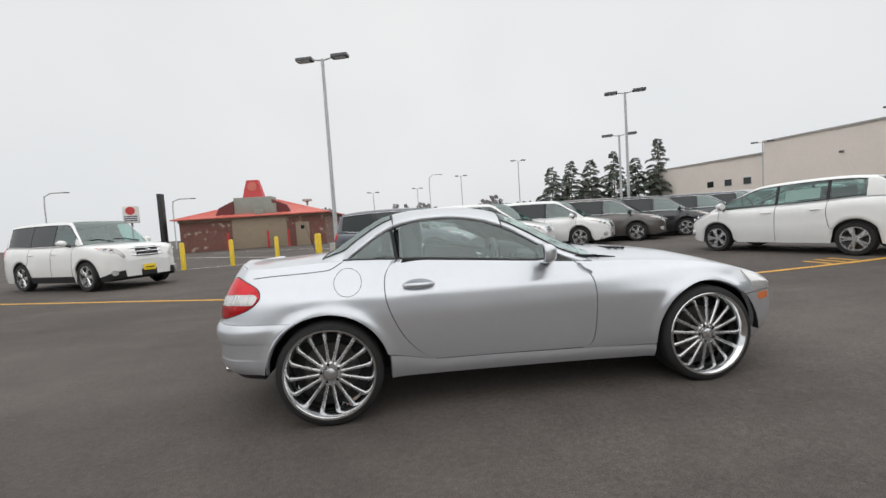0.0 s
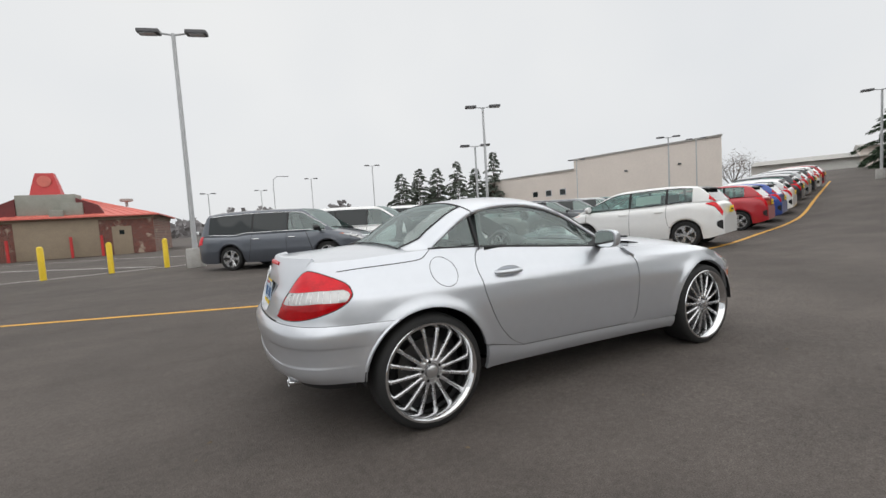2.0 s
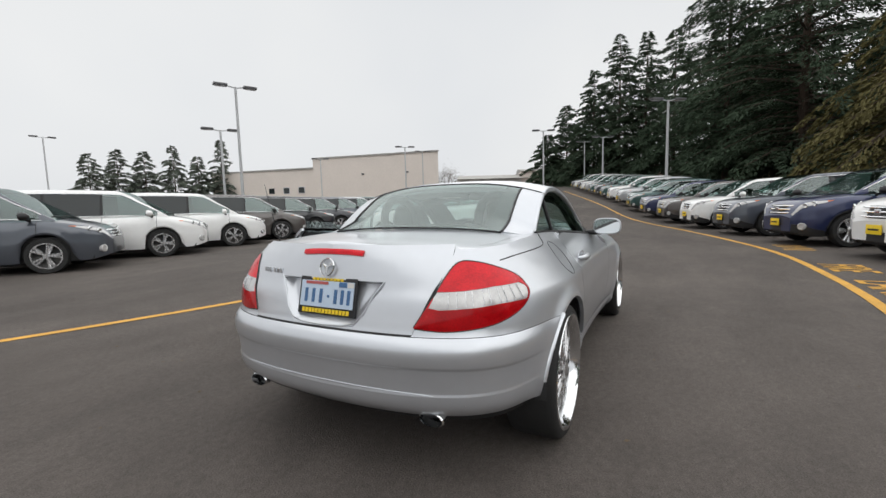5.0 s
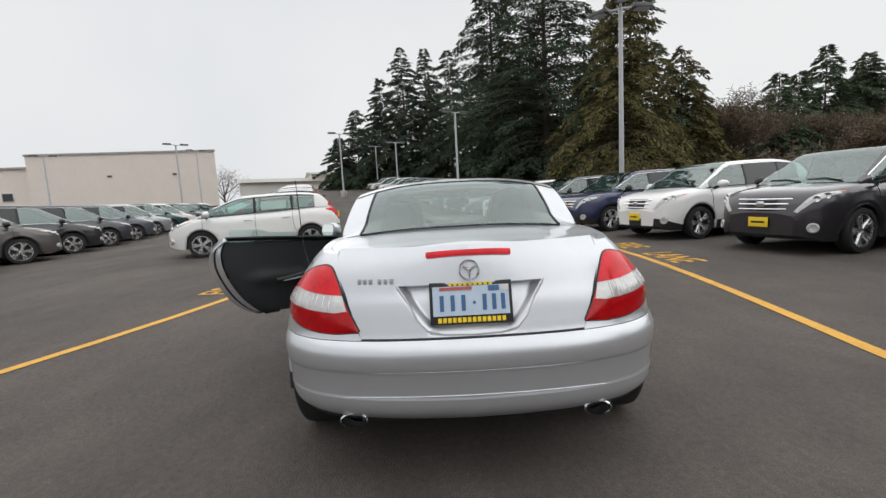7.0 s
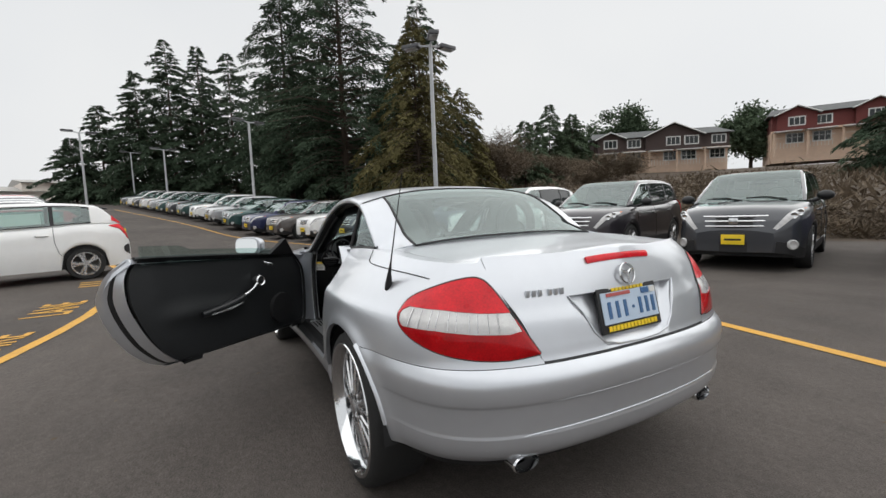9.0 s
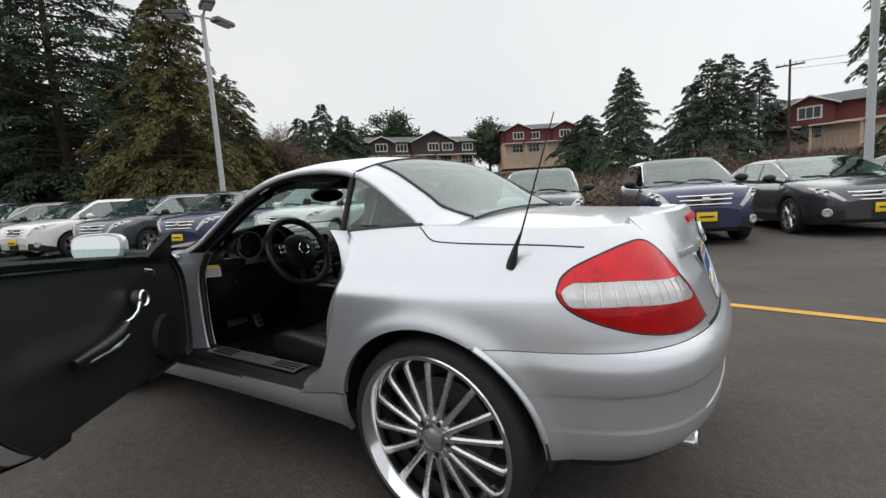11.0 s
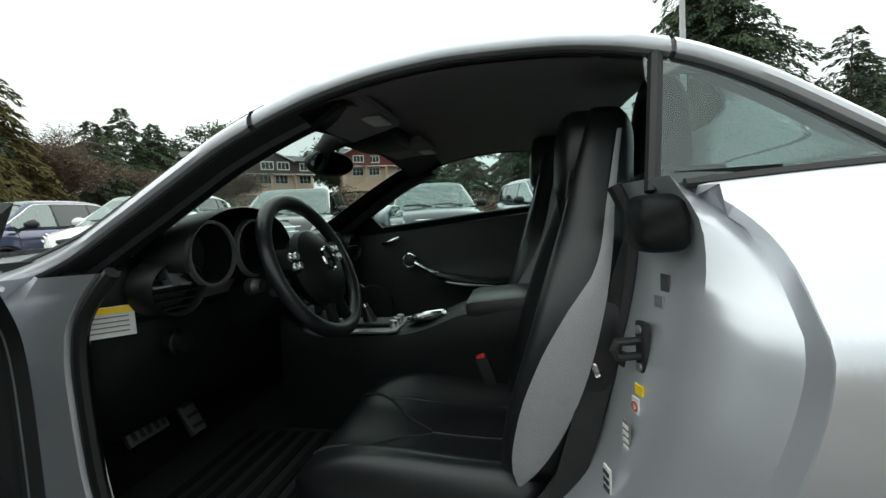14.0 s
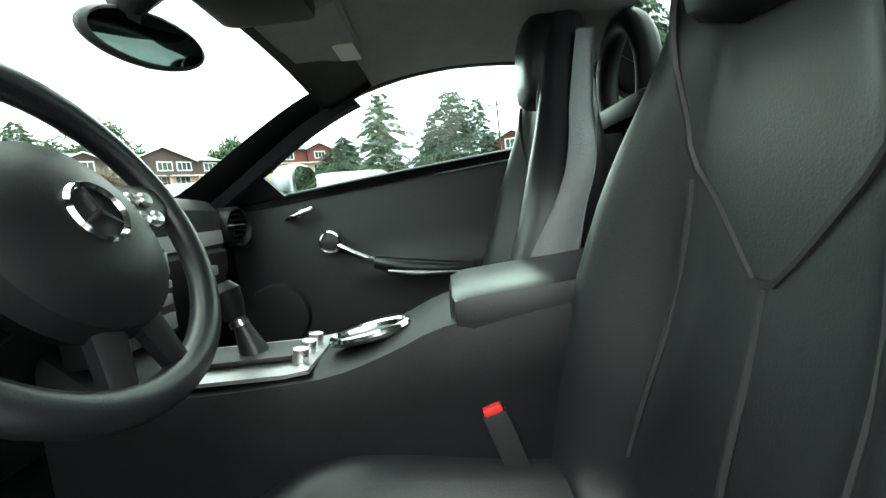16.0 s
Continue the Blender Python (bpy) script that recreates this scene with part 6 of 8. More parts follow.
box(bm, 1.10, 0.0, 1.175, 0.17, 0.24, 0.05, bevel=0.02)
part("overhead_console", bm, DB, hdr)
for side in (1, -1):
    rows = [[Vector(dome(x, side * t, 0.012)) + Vector((0, -side * 0.006, -d)) for t, d in ((0.74 if side > 0 else 0.84, 0.014), (0.88, 0.026), (0.95, 0.028), (1.0, 0.012))] for x in np.linspace(1.10, 1.74, 18)]
    sheet("pillar_trim", rows, DB, car, "black inner pillar trim", thick=0.0)
    rows = [[Vector(dome(x, side)) + Vector((-o_ * 0.62, -side * w_, -0.022 - o_ * 0.78)) for o_, w_ in ((0.0, 0.010), (0.012, 0.008), (0.024, 0.016), (0.030, 0.024), (0.042, 0.026), (0.048, 0.040), (0.040, 0.062), (0.012, 0.075))] for x in np.linspace(1.06, 1.70, 22)]
    sheet("pillar_seal", rows, DB, car, "black rubber channel on the windscreen pillar", thick=0.0)
    rows = [[Vector(dome(x, side * t, 0.012)) + Vector((0, -side * 0.004, -0.008)) for t in (0.66, 0.8, 0.92, 0.99)] for x in np.linspace(0.0, 0.50, 16)]
    sheet("pillar_trim", rows, DB, car, "black inner pillar trim", thick=0.0)
    rows = [[Vector(dome(x, side * t, 0.018)) + Vector((0, -side * 0.004, -0.004)) for t in (0.90, 0.96, 0.995)] for x in np.linspace(0.42, 1.16, 20)]
    sheet("roof_rail_trim", rows, DB, car, thick=0.0)

# floor, bulkheads and lower trim
bm = bmesh.new()
box(bm, 1.12, 0, 0.262, 1.40, 1.24, 0.03)
part("floor_carpet", bm, M["carpet"], car, "black carpet", smooth=False)
bm = bmesh.new()
box(bm, 1.38, 0.36, 0.280, 0.55, 0.44, 0.008)
fmat = part("floor_mat", bm, M["matrubber"], car, "ribbed black rubber mat", smooth=False)
for i in range(7):
    bm = bmesh.new()
    box(bm, 1.22 + 0.05 * i, 0.36, 0.287, 0.022, 0.40, 0.008)
    part("rib", bm, M["matrubber"], fmat, smooth=False)
rows = [[(0.36 - 0.02 * k, y, 0.26 + 0.70 * k) for y in np.linspace(-0.66, 0.66, 12)] for k in np.linspace(0, 1, 8)]
rows += [[(0.34 - 0.14 * k, y, 0.962 + 0.004 * k) for y in np.linspace(-0.63, 0.63, 12)] for k in (0.3, 1.0)] + [[(0.0, y, 0.955) for y in np.linspace(-0.6, 0.6, 12)]]
sheet("rear_bulkhead", rows, M["carpet"], car, "black carpeted bulkhead", thick=0.0)
rows = [[(1.78 - 0.12 * (1 - k), y, 0.26 + 0.62 * k) for y in np.linspace(-0.66, 0.66, 10)] for k in np.linspace(0, 1, 6)]
sheet("front_bulkhead", rows, M["carpet"], car, thick=0.0)
for side in (1, -1):
    rows = [[(x, side * 0.645, z) for x in (0.30, 0.36, 0.44)] for z in np.linspace(0.26, 0.97, 6)]
    sheet("side_trim", rows, DB, car, "black side trim", thick=0.0)
    rows = [[(x, side * 0.645, z) for x in (1.50, 1.6, 1.78)] for z in np.linspace(0.26, 0.86, 6)]
    sheet("side_trim", rows, M["carpet"], car, thick=0.0)
    if side < 0:
        rows = [[(x, -0.655, z) for x in np.linspace(0.42, 1.56, 8)] for z in (0.24, 0.30, 0.40)]
        sheet("sill_trim", rows, M["carpet"], car, thick=0.0)

# dashboard
PROF = [(1.80, 0.872), (1.66, 0.893), (1.52, 0.898), (1.455, 0.885), (1.43, 0.855), (1.43, 0.80), (1.435, 0.755), (1.425, 0.745), (1.43, 0.69), (1.46, 0.62), (1.52, 0.54), (1.58, 0.46), (1.66, 0.42)]
rows = []
for y in np.linspace(-0.635, 0.635, 44):
    pull = 0.11 * (abs(y) / 0.635) ** 6
    mid = 0.05 * math.exp(-((y / 0.16) ** 4))
    rows.append([(x + pull - mid * (0.72 < z < 0.87) - mid * 0.7 * (z <= 0.72), y, z - 0.012 * (abs(y) / 0.635) ** 3) for x, z in PROF])
dash = sheet("dashboard", rows, DB, car, "black soft dashboard", thick=0.0)
for side in (1, -1):
    vs = [(x + 0.11, side * 0.636, z - 0.012) for x, z in PROF] + [(1.80, side * 0.636, 0.42)]
    obj("dash_end", vs, [tuple(range(len(vs)))], DB, dash)
# bright strips left and right of the column
for y0, y1 in ((0.16, 0.56), (-0.56, -0.15)):
    rows = [[(1.428 + 0.11 * (abs(y) / 0.635) ** 6 - 0.05 * math.exp(-((y / 0.16) ** 4)), y, z) for y in np.linspace(y0, y1, 14)] for z in (0.762, 0.78, 0.798)]
    sheet("dash_strip", rows, AL, dash, "satin metal dash strip", thick=0.004)


def vent(x, y, z, r, yaw):
    m = Matrix.Translation((x, y, z)) @ Matrix.Rotation(radians(yaw), 4, "Z") @ Matrix.Rotation(-math.pi / 2, 4, "Y")
    bm = bmesh.new()
    lathe(bm, [(r * 1.12, -0.06), (r * 1.12, 0.012), (r, 0.022), (r * 0.88, 0.012), (r * 0.86, -0.03)], 36, m)
    v = part("air_vent", bm, DB, dash, "round black air vent")
    bm = bmesh.new()
    lathe(bm, [(r * 0.88, -0.03), (0.001, -0.03)], 24, m)
    part("vent_back", bm, TR, v)
    for i in range(6):
        d = (i - 2.5) * r * 0.28
        w = math.sqrt(max(0.0001, (r * 0.86) ** 2 - d * d))
        bm = bmesh.new()
        box(bm, d, 0, -0.004, 0.004, 2 * w, 0.022, m)
        part("slat", bm, AL if i == 3 else DB, v, smooth=False)
    return v


vent(1.385, 0.552, 0.808, 0.056, -16)
vent(1.455, -0.575, 0.80, 0.055, -10)
for y in (0.075, -0.075):
    vent(1.40, y, 0.835, 0.045, 0)

# instrument binnacle
rows = []
for a in np.linspace(radians(-12), radians(192), 30):
    c, s_ = math.cos(a), math.sin(a)
    rows.append([(x, 0.385 + 0.200 * c * k, 0.866 + 0.112 * s_ * k) for x, k in ((1.60, 0.42), (1.50, 0.74), (1.41, 0.93), (1.325, 1.0), (1.318, 0.975), (1.33, 0.94), (1.44, 0.90))])
bin_ = sheet("instrument_hood", rows, DB, dash, "black instrument hood", thick=0.0)
for y in (0.468, 0.312):
    m = Matrix.Translation((1.44, y, 0.872)) @ Matrix.Rotation(-math.pi / 2, 4, "Y")
    bm = bmesh.new()
    lathe(bm, [(0.080, 0.0), (0.076, 0.085), (0.073, 0.092), (0.068, 0.086), (0.066, 0.0)], 40, m)
    g = part("gauge_tube", bm, DB, dash, "black gauge tube with a satin metal rim")
    bm = bmesh.new()
    lathe(bm, [(0.077, 0.082), (0.075, 0.094), (0.069, 0.094), (0.068, 0.084)], 40, m)
    part("gauge_rim", bm, AL, g, "satin metal rim")
    bm = bmesh.new()
    lathe(bm, [(0.067, 0.012), (0.001, 0.012)], 32, m)
    fc = part("gauge_face", bm, TR, g, "dark gauge face")
    for k in range(11):
        a = radians(-40 + 26 * k)
        bm = bmesh.new()
        box(bm, 0.054, 0, 0.0145, 0.012, 0.0022, 0.002, m @ Matrix.Rotation(a, 4, "Z"))
        part("gauge_mark", bm, M["paper"], g, smooth=False)
fp = [(0.578, 0.846), (0.568, 0.880), (0.545, 0.918), (0.520, 0.940), (0.505, 0.944), (0.505, 0.808), (0.560, 0.816)]
obj("binnacle_cheek", [(1.375, y, z) for y, z in fp] + [(1.40, y, z) for y, z in fp], [tuple(range(7)), tuple(range(13, 6, -1))] + [(i, i + 7, (i + 1) % 7 + 7, (i + 1) % 7) for i in range(7)], AL, dash, "pale metal cheek of the binnacle")
for y, z in ((0.556, 0.872), (0.532, 0.830), (0.528, 0.915)):
    bm = bmesh.new()
    lathe(bm, [(0.005, 0.0), (0.005, 0.003), (0.001, 0.003)], 12, Matrix.Translation((1.376, y, z)) @ Matrix.Rotation(-math.pi / 2, 4, "Y"))
    part("screw", bm, TR, dash)

# label on the dash end, light switch
LM = Matrix.Translation((1.497, 0.612, 0.752)) @ Matrix.Rotation(radians(40), 4, "Z")
bm = bmesh.new()
box(bm, 0, 0, 0, 0.10, 0.004, 0.062, LM)
lb = part("dash_label", bm, M["paper"], dash, "white printed label with a yellow heading", smooth=False)
bm = bmesh.new()
box(bm, 0, 0.003, 0.024, 0.10, 0.003, 0.013, LM)
part("label_heading", bm, M["yellowplate"], lb, smooth=False)
for i in range(4):
    bm = bmesh.new()
    box(bm, 0, 0.0028, 0.010 - 0.010 * i, 0.080, 0.002, 0.0026, LM)
    part("label_print", bm, M["warn"], lb, smooth=False)
for x, y, z, r in ((1.455, 0.50, 0.678, 0.024), (1.36, 0.34, 0.775, 0.018)):
    bm = bmesh.new()
    lathe(bm, [(r * 1.2, 0.0), (r * 1.2, 0.02), (r, 0.024), (r * 0.9, 0.04), (0.001, 0.042)], 20, Matrix.Translation((x, y, z)) @ Matrix.Rotation(-math.pi / 2, 4, "Y"))
    part("rotary_switch", bm, M["darkmetal"] if z > 0.7 else DB, dash)

# steering wheel
SW = Matrix.Translation((1.208, 0.270, 0.815)) @ Matrix.Rotation(radians(-90 + 23), 4, "Y")
bm = bmesh.new()
sweep(bm, [SW @ Vector((0.186 * math.cos(a), 0.186 * math.sin(a), 0.0)) for a in np.linspace(0, 2 * math.pi, 64, endpoint=False)], [0.0185 + 0.0015 * math.cos(2 * a) for a in np.linspace(0, 2 * math.pi, 64, endpoint=False)], 14, close=True)
stw = part("steering_wheel", bm, LE, car, "black leather steering wheel")
bm = bmesh.new()
lathe(bm, [(0.001, 0.045), (0.030, 0.044), (0.060, 0.036), (0.082, 0.020), (0.088, 0.0), (0.075, -0.03), (0.04, -0.05)], 40, SW @ Matrix.Translation((-0.012, 0, 0)) @ Matrix.Diagonal((1.26, 1.20, 1, 1)))
hub = part("airbag_pad", bm, DB, stw, "black airbag pad")
bm = bmesh.new()
lathe(bm, [(0.031, 0.041), (0.034, 0.046), (0.031, 0.050), (0.027, 0.046)], 32, SW)
for a in (0, 120, 240):
    tube(bm, SW @ Vector((0, 0, 0.046)), SW @ Vector((0.030 * math.cos(radians(a)), 0.030 * math.sin(radians(a)), 0.045)), 0.004, 0.0015, 6)
part("wheel_badge", bm, CH, stw, "round chrome badge")
for a, w in ((78, 0.030), (-78, 0.030), (166, 0.020), (-166, 0.020)):
    d = Vector((math.cos(radians(a)), math.sin(radians(a)), 0))
    c_ = Vector((-d.y, d.x, 0))
    bm = bmesh.new()
    ring = []
    for r, h, ww in ((0.06, 0.022, w * 1.2), (0.11, 0.010, w), (0.175, 0.004, w * 0.75)):
        ring.append([bm.verts.new(SW @ (d * r + c_ * y + Vector((0, 0, h + z)))) for y, z in ((-ww, -0.012), (-ww, 0.0), (-ww * 0.5, 0.006), (ww * 0.5, 0.006), (ww, 0.0), (ww, -0.012))])
    for p, q in zip(ring, ring[1:]):
        for i in range(6):
            bm.faces.new((p[i], p[(i + 1) % 6], q[(i + 1) % 6], q[i]))
    part("wheel_spoke", bm, DB, stw)
for sy in (1, -1):
    for i, (u_, v_) in enumerate(((0.030, 0.098), (0.030, 0.122), (0.004, 0.100), (0.004, 0.124))):
        bm = bmesh.new()
        lathe(bm, [(0.0105, 0.0), (0.0105, 0.006), (0.008, 0.009), (0.001, 0.0095)], 14, SW @ Matrix.Translation((u_, sy * v_, 0.013)))
        part("wheel_button", bm, M["rimsil"], stw)
bm = bmesh.new()
tube(bm, SW @ Vector((0, 0, -0.02)), SW @ Vector((0, 0, -0.26)), 0.055, 0.07, 20)
part("steering_column", bm, DB, car)
for sy, ln in ((1, 0.15), (-1, 0.15)):
    bm = bmesh.new()
    sweep(bm, [SW @ Vector((-0.01, sy * 0.04, -0.06)), SW @ Vector((-0.03, sy * ln, -0.045))], [0.009, 0.012], 8)
    part("column_stalk", bm, TR, car)
for nm, x, y, z, sy, sz in (("brake_pedal", 1.66, 0.405, 0.425, 0.12, 0.07), ("accelerator_pedal", 1.63, 0.30, 0.43, 0.05, 0.17)):
    bm = bmesh.new()
    m = Matrix.Translation((x, y, z)) @ Matrix.Rotation(radians(28), 4, "Y")
    box(bm, 0, 0, 0, 0.016, sy, sz, m, bevel=0.004)
    pd = part(nm, bm, M["darkmetal"], car, "metal pedal with rubber studs")
    for i in range(5):
        bm = bmesh.new()
        if nm[0] == "b":
            box(bm, -0.010, (i - 2) * 0.022, 0, 0.006, 0.009, 0.05, m)
        else:
            box(bm, -0.010, 0, (i - 2) * 0.032, 0.006, 0.034, 0.010, m)
        part("stud", bm, TR, pd, smooth=False)
    bm = bmesh.new()
    sweep(bm, [(x + 0.015, y, z + 0.02), (x + 0.06, y, z + 0.16)], 0.009, 6)
    part("pedal_arm", bm, TR, pd)

# centre stack and console
CON = [(1.42, 0.655), (1.36, 0.600), (1.30, 0.577), (1.20, 0.572), (1.05, 0.578), (0.98, 0.590), (0.90, 0.618), (0.84, 0.640), (0.66, 0.665), (0.50, 0.675), (0.40, 0.675)]
rows = []
for x, z in smooth_line(CON, 34):
    w = 0.118 + 0.012 * math.exp(-(((x - 0.7) / 0.2) ** 2))
    rows.append([(x, w + 0.012, 0.26), (x, w + 0.008, z - 0.10), (x, w, z - 0.022), (x, w - 0.012, z - 0.004), (x, 0.05, z + 0.004), (x, 0, z + 0.005), (x, -0.05, z + 0.004), (x, -w + 0.012, z - 0.004), (x, -w, z - 0.022), (x, -w - 0.008, z - 0.10), (x, -w - 0.012, 0.26)])
con = sheet("centre_console", rows, DB, car, "black centre console", thick=0.0)
bm = bmesh.new()
box(bm, 0.675, 0, 0.643, 0.32, 0.246, 0.090, Matrix.Translation((0.675, 0, 0.643)) @ Matrix.Rotation(radians(4), 4, "Y") @ Matrix.Translation((-0.675, 0, -0.643)), bevel=0.03)
ar_ = part("armrest", bm, LE, con, "black leather armrest")
bm = bmesh.new()
tube(bm, (0.78, 0.105, 0.613), (0.78, 0.117, 0.611), 0.022, 0.022, 20)
part("armrest_notch", bm, TR, ar_)
bm = bmesh.new()
sweep(bm, [(0.968 + 0.062 * math.cos(a), 0.018 + 0.036 * math.sin(a), 0.612 - 0.010 * math.cos(a)) for a in np.linspace(0, 2 * math.pi, 30, endpoint=False)], 0.0075, 8, close=True)
part("ashtray_ring", bm, CH, con, "chrome oval ring")
bm = bmesh.new()
lathe(bm, [(1.0, -0.004), (0.7, 0.010), (0.001, 0.014)], 26, Matrix.Translation((0.968, 0.018, 0.606)) @ Matrix.Rotation(radians(9), 4, "Y") @ Matrix.Diagonal((0.058, 0.034, 0.6, 1)))
part("ashtray_lid", bm, LE, con)
rows = [[(x, y, 0.583 + 0.004 * (x < 1.08) + 0.01 * max(0, x - 1.25)) for y in (-0.085, -0.04, 0.04, 0.095)] for x in np.linspace(1.05, 1.31, 8)]
sh = sheet("shifter_plate", rows, AL, con, "satin metal shift gate", thick=0.006)
bm = bmesh.new()
box(bm, 1.185, 0.005, 0.592, 0.19, 0.085, 0.008, bevel=0.003)
part("gate", bm, TR, sh)
bm = bmesh.new()
sweep(bm, [(1.165, 0.005, 0.59), (1.18, 0.005, 0.64), (1.19, 0.005, 0.665)], [0.024, 0.013, 0.012], 12)
lever = part("gear_lever", bm, LE, con)
bm = bmesh.new()
sweep(bm, [(1.188, 0.005, 0.655), (1.193, 0.005, 0.675), (1.20, 0.005, 0.70), (1.205, 0.005, 0.713)], [0.016, 0.022, 0.025, 0.016], 14)
part("knob", bm, DB, lever)
bm = bmesh.new()
sweep(bm, [(1.181, 0.005, 0.642), (1.184, 0.005, 0.652)], 0.0165, 14)
part("collar", bm, CH, lever)
for i in range(3):
    bm = bmesh.new()
    tube(bm, (1.075, 0.05 - 0.04 * i, 0.585), (1.072, 0.05 - 0.04 * i, 0.606), 0.013, 0.012, 14)
    part("console_knob", bm, M["rimsil"], con)
bm = bmesh.new()
box(bm, 1.375, 0, 0.70, 0.05, 0.20, 0.16, Matrix.Identity(4), bevel=0.01)
st = part("radio", bm, TR, dash, "black radio and climate panel")
for y, z, sy, sz, mm in ((0, 0.750, 0.10, 0.045, "dglass"), (0.075, 0.75, 0.03, 0.04, "alu"), (-0.075, 0.75, 0.03, 0.04, "alu"), (0, 0.712, 0.18, 0.014, "alu"), (0.05, 0.685, 0.07, 0.02, "alu"), (-0.05, 0.685, 0.07, 0.02, "alu"), (0.06, 0.645, 0.05, 0.03, "alu"), (-0.06, 0.645, 0.05, 0.03, "alu")):
    bm = bmesh.new()
    box(bm, 1.348, y, z, 0.008, sy, sz, bevel=0.002)
    part("radio_key", bm, M[mm], st)
bm = bmesh.new()
box(bm, 1.425, -0.36, 0.70, 0.02, 0.05, 0.025, bevel=0.005)
part("glovebox_catch", bm, AL, dash)

# inner mirror
bm = bmesh.new()
bmesh.ops.create_uvsphere(bm, u_segments=28, v_segments=16, radius=1)
for v in bm.verts:
    v.co.x = max(v.co.x, -0.35)
mm_ = Matrix.Translation((1.285, -0.045, 1.122)) @ Matrix.Rotation(radians(-24), 4, "Z") @ Matrix.Rotation(radians(-8), 4, "Y")
bmesh.ops.transform(bm, matrix=mm_ @ Matrix.Diagonal((0.034, 0.103, 0.044, 1)), verts=bm.verts)
rv = part("inner_mirror", bm, TR, car, "black rear-view mirror")
bm = bmesh.new()
lathe(bm, [(1.0, 0.0), (0.001, 0.001)], 30, mm_ @ Matrix.Translation((-0.0125, 0, 0)) @ Matrix.Rotation(-math.pi / 2, 4, "Y") @ Matrix.Diagonal((0.037, 0.092, 1, 1)))
# the dark green reflection of trees is put into the pane's colour
M["treemirror"] = mat("tree_reflection_mirror_glass", (0.10, 0.125, 0.115), 0.03, 1.0)
part("mirror_pane", bm, M["treemirror"], rv)
bm = bmesh.new()
sweep(bm, [(1.30, -0.035, 1.13), (1.295, -0.02, 1.165), (1.25, -0.005, 1.195), (1.18, 0, 1.21)], [0.020, 0.026, 0.036, 0.04], 10)
part("mirror_stem", bm, TR, rv)


def seat(yc, name_words, flip):
    st_ = new("seat")
    st_.parent = car
    st_["label"] = name_words
    # backrest: loops round the section, bottom to top
    drop_ = 0.035 if yc > 0 else 0.0
    zmap = lambda z: z if z < 0.8 else 0.8 + (z - 0.8) * (1 - drop_ / 0.365)
    zs = [0.40, 0.46, 0.54, 0.62, 0.70, 0.78, 0.86, 0.92, 0.98, 1.04, 1.10, 1.145, 1.165]
    xf = pchip([0.40, 0.55, 0.70, 0.85, 0.95, 1.05, 1.17], [0.645, 0.605, 0.563, 0.548, 0.540, 0.525, 0.500])
    hw = pchip([0.40, 0.48, 0.60, 0.75, 0.86, 0.95, 1.05, 1.12, 1.17], [0.235, 0.250, 0.255, 0.243, 0.204, 0.152, 0.124, 0.110, 0.075])
    bo = pchip([0.40, 0.55, 0.70, 0.82, 0.95, 1.17], [0.085, 0.105, 0.095, 0.070, 0.035, 0.012])
    dp = pchip([0.40, 0.7, 1.0, 1.12, 1.17], [0.14, 0.13, 0.10, 0.085, 0.04])
    shape = [(0.0, 0.0), (0.14, 0.002), (0.30, 0.008), (0.42, 0.03), (0.52, 0.20), (0.64, 0.62), (0.76, 0.95), (0.86, 1.0), (0.95, 0.82), (1.0, 0.35), (1.0, -0.30)]
    backs = [(0.97, 0.55), (0.85, 0.85), (0.5, 1.0), (0.0, 1.0)]
    loops = []
    for z in zs:
        x0, w, b, d = float(xf(z)), float(hw(z)), float(bo(z)), float(dp(z))
        half_ = [(x0 + b * k, w * f) for f, k in shape] + [(x0 - d * k, w * f) for f, k in backs]
        loops.append([(x, yc + y, zmap(z)) for x, y in half_] + [(x, yc - y, zmap(z)) for x, y in half_[-2:0:-1]])
    n = len(loops[0])
    vs = [p for l in loops for p in l]
    fs = grid_faces(len(loops), n, wrap=True) + [tuple(range(n))[::-1], tuple((len(loops) - 1) * n + i for i in range(n))]
    back = obj("backrest", vs, fs, LE, st_, "black leather backrest", smooth=True)
    back.data.set_sharp_from_angle(angle=radians(70))
    sub = back.modifiers.new("soft", "SUBSURF")
    sub.levels = sub.render_levels = 1
    # grey side panels
    pan_f = pchip([0.43, 0.47, 0.55, 0.65, 0.75, 0.82, 0.95, 1.10], [0.690, 0.698, 0.685, 0.648, 0.590] + ([0.540, 0.505, 0.475] if yc > 0 else [0.555, 0.518, 0.482]))
    pan_b = pchip([0.43, 0.47, 0.55, 0.65, 0.75, 0.82, 0.95, 1.10], [0.680, 0.645, 0.598, 0.558, 0.530] + ([0.514, 0.490, 0.466] if yc > 0 else [0.500, 0.472, 0.446]))
    for sd in (1,):
        rows = []
        for z in np.linspace(0.43, 1.10, 26):
            w = float(hw(z))
            xa, xb = float(pan_f(z)), float(pan_b(z))
            rows.append([(xa + (xb - xa) * q, yc + sd * (w * (1.0 + 0.012 * math.sin(math.pi * q)) + 0.004), zmap(z)) for q in np.linspace(0, 1, 6)])
        sheet("side_panel", rows, M["greyleather"], back, "pale grey leather side panel", thick=0.006)
    # head pad
    bm = bmesh.new()
    bmesh.ops.create_cube(bm, size=1)
    bmesh.ops.subdivide_edges(bm, edges=bm.edges[:], cuts=3, use_grid_fill=True)
    for v in bm.verts:
        p = v.co * 2
        l4 = (abs(p.x) ** 4 + abs(p.y) ** 4 + abs(p.z) ** 4) ** 0.25
        v.co = p / max(l4, 1e-6) * max(abs(p.x), abs(p.y), abs(p.z))
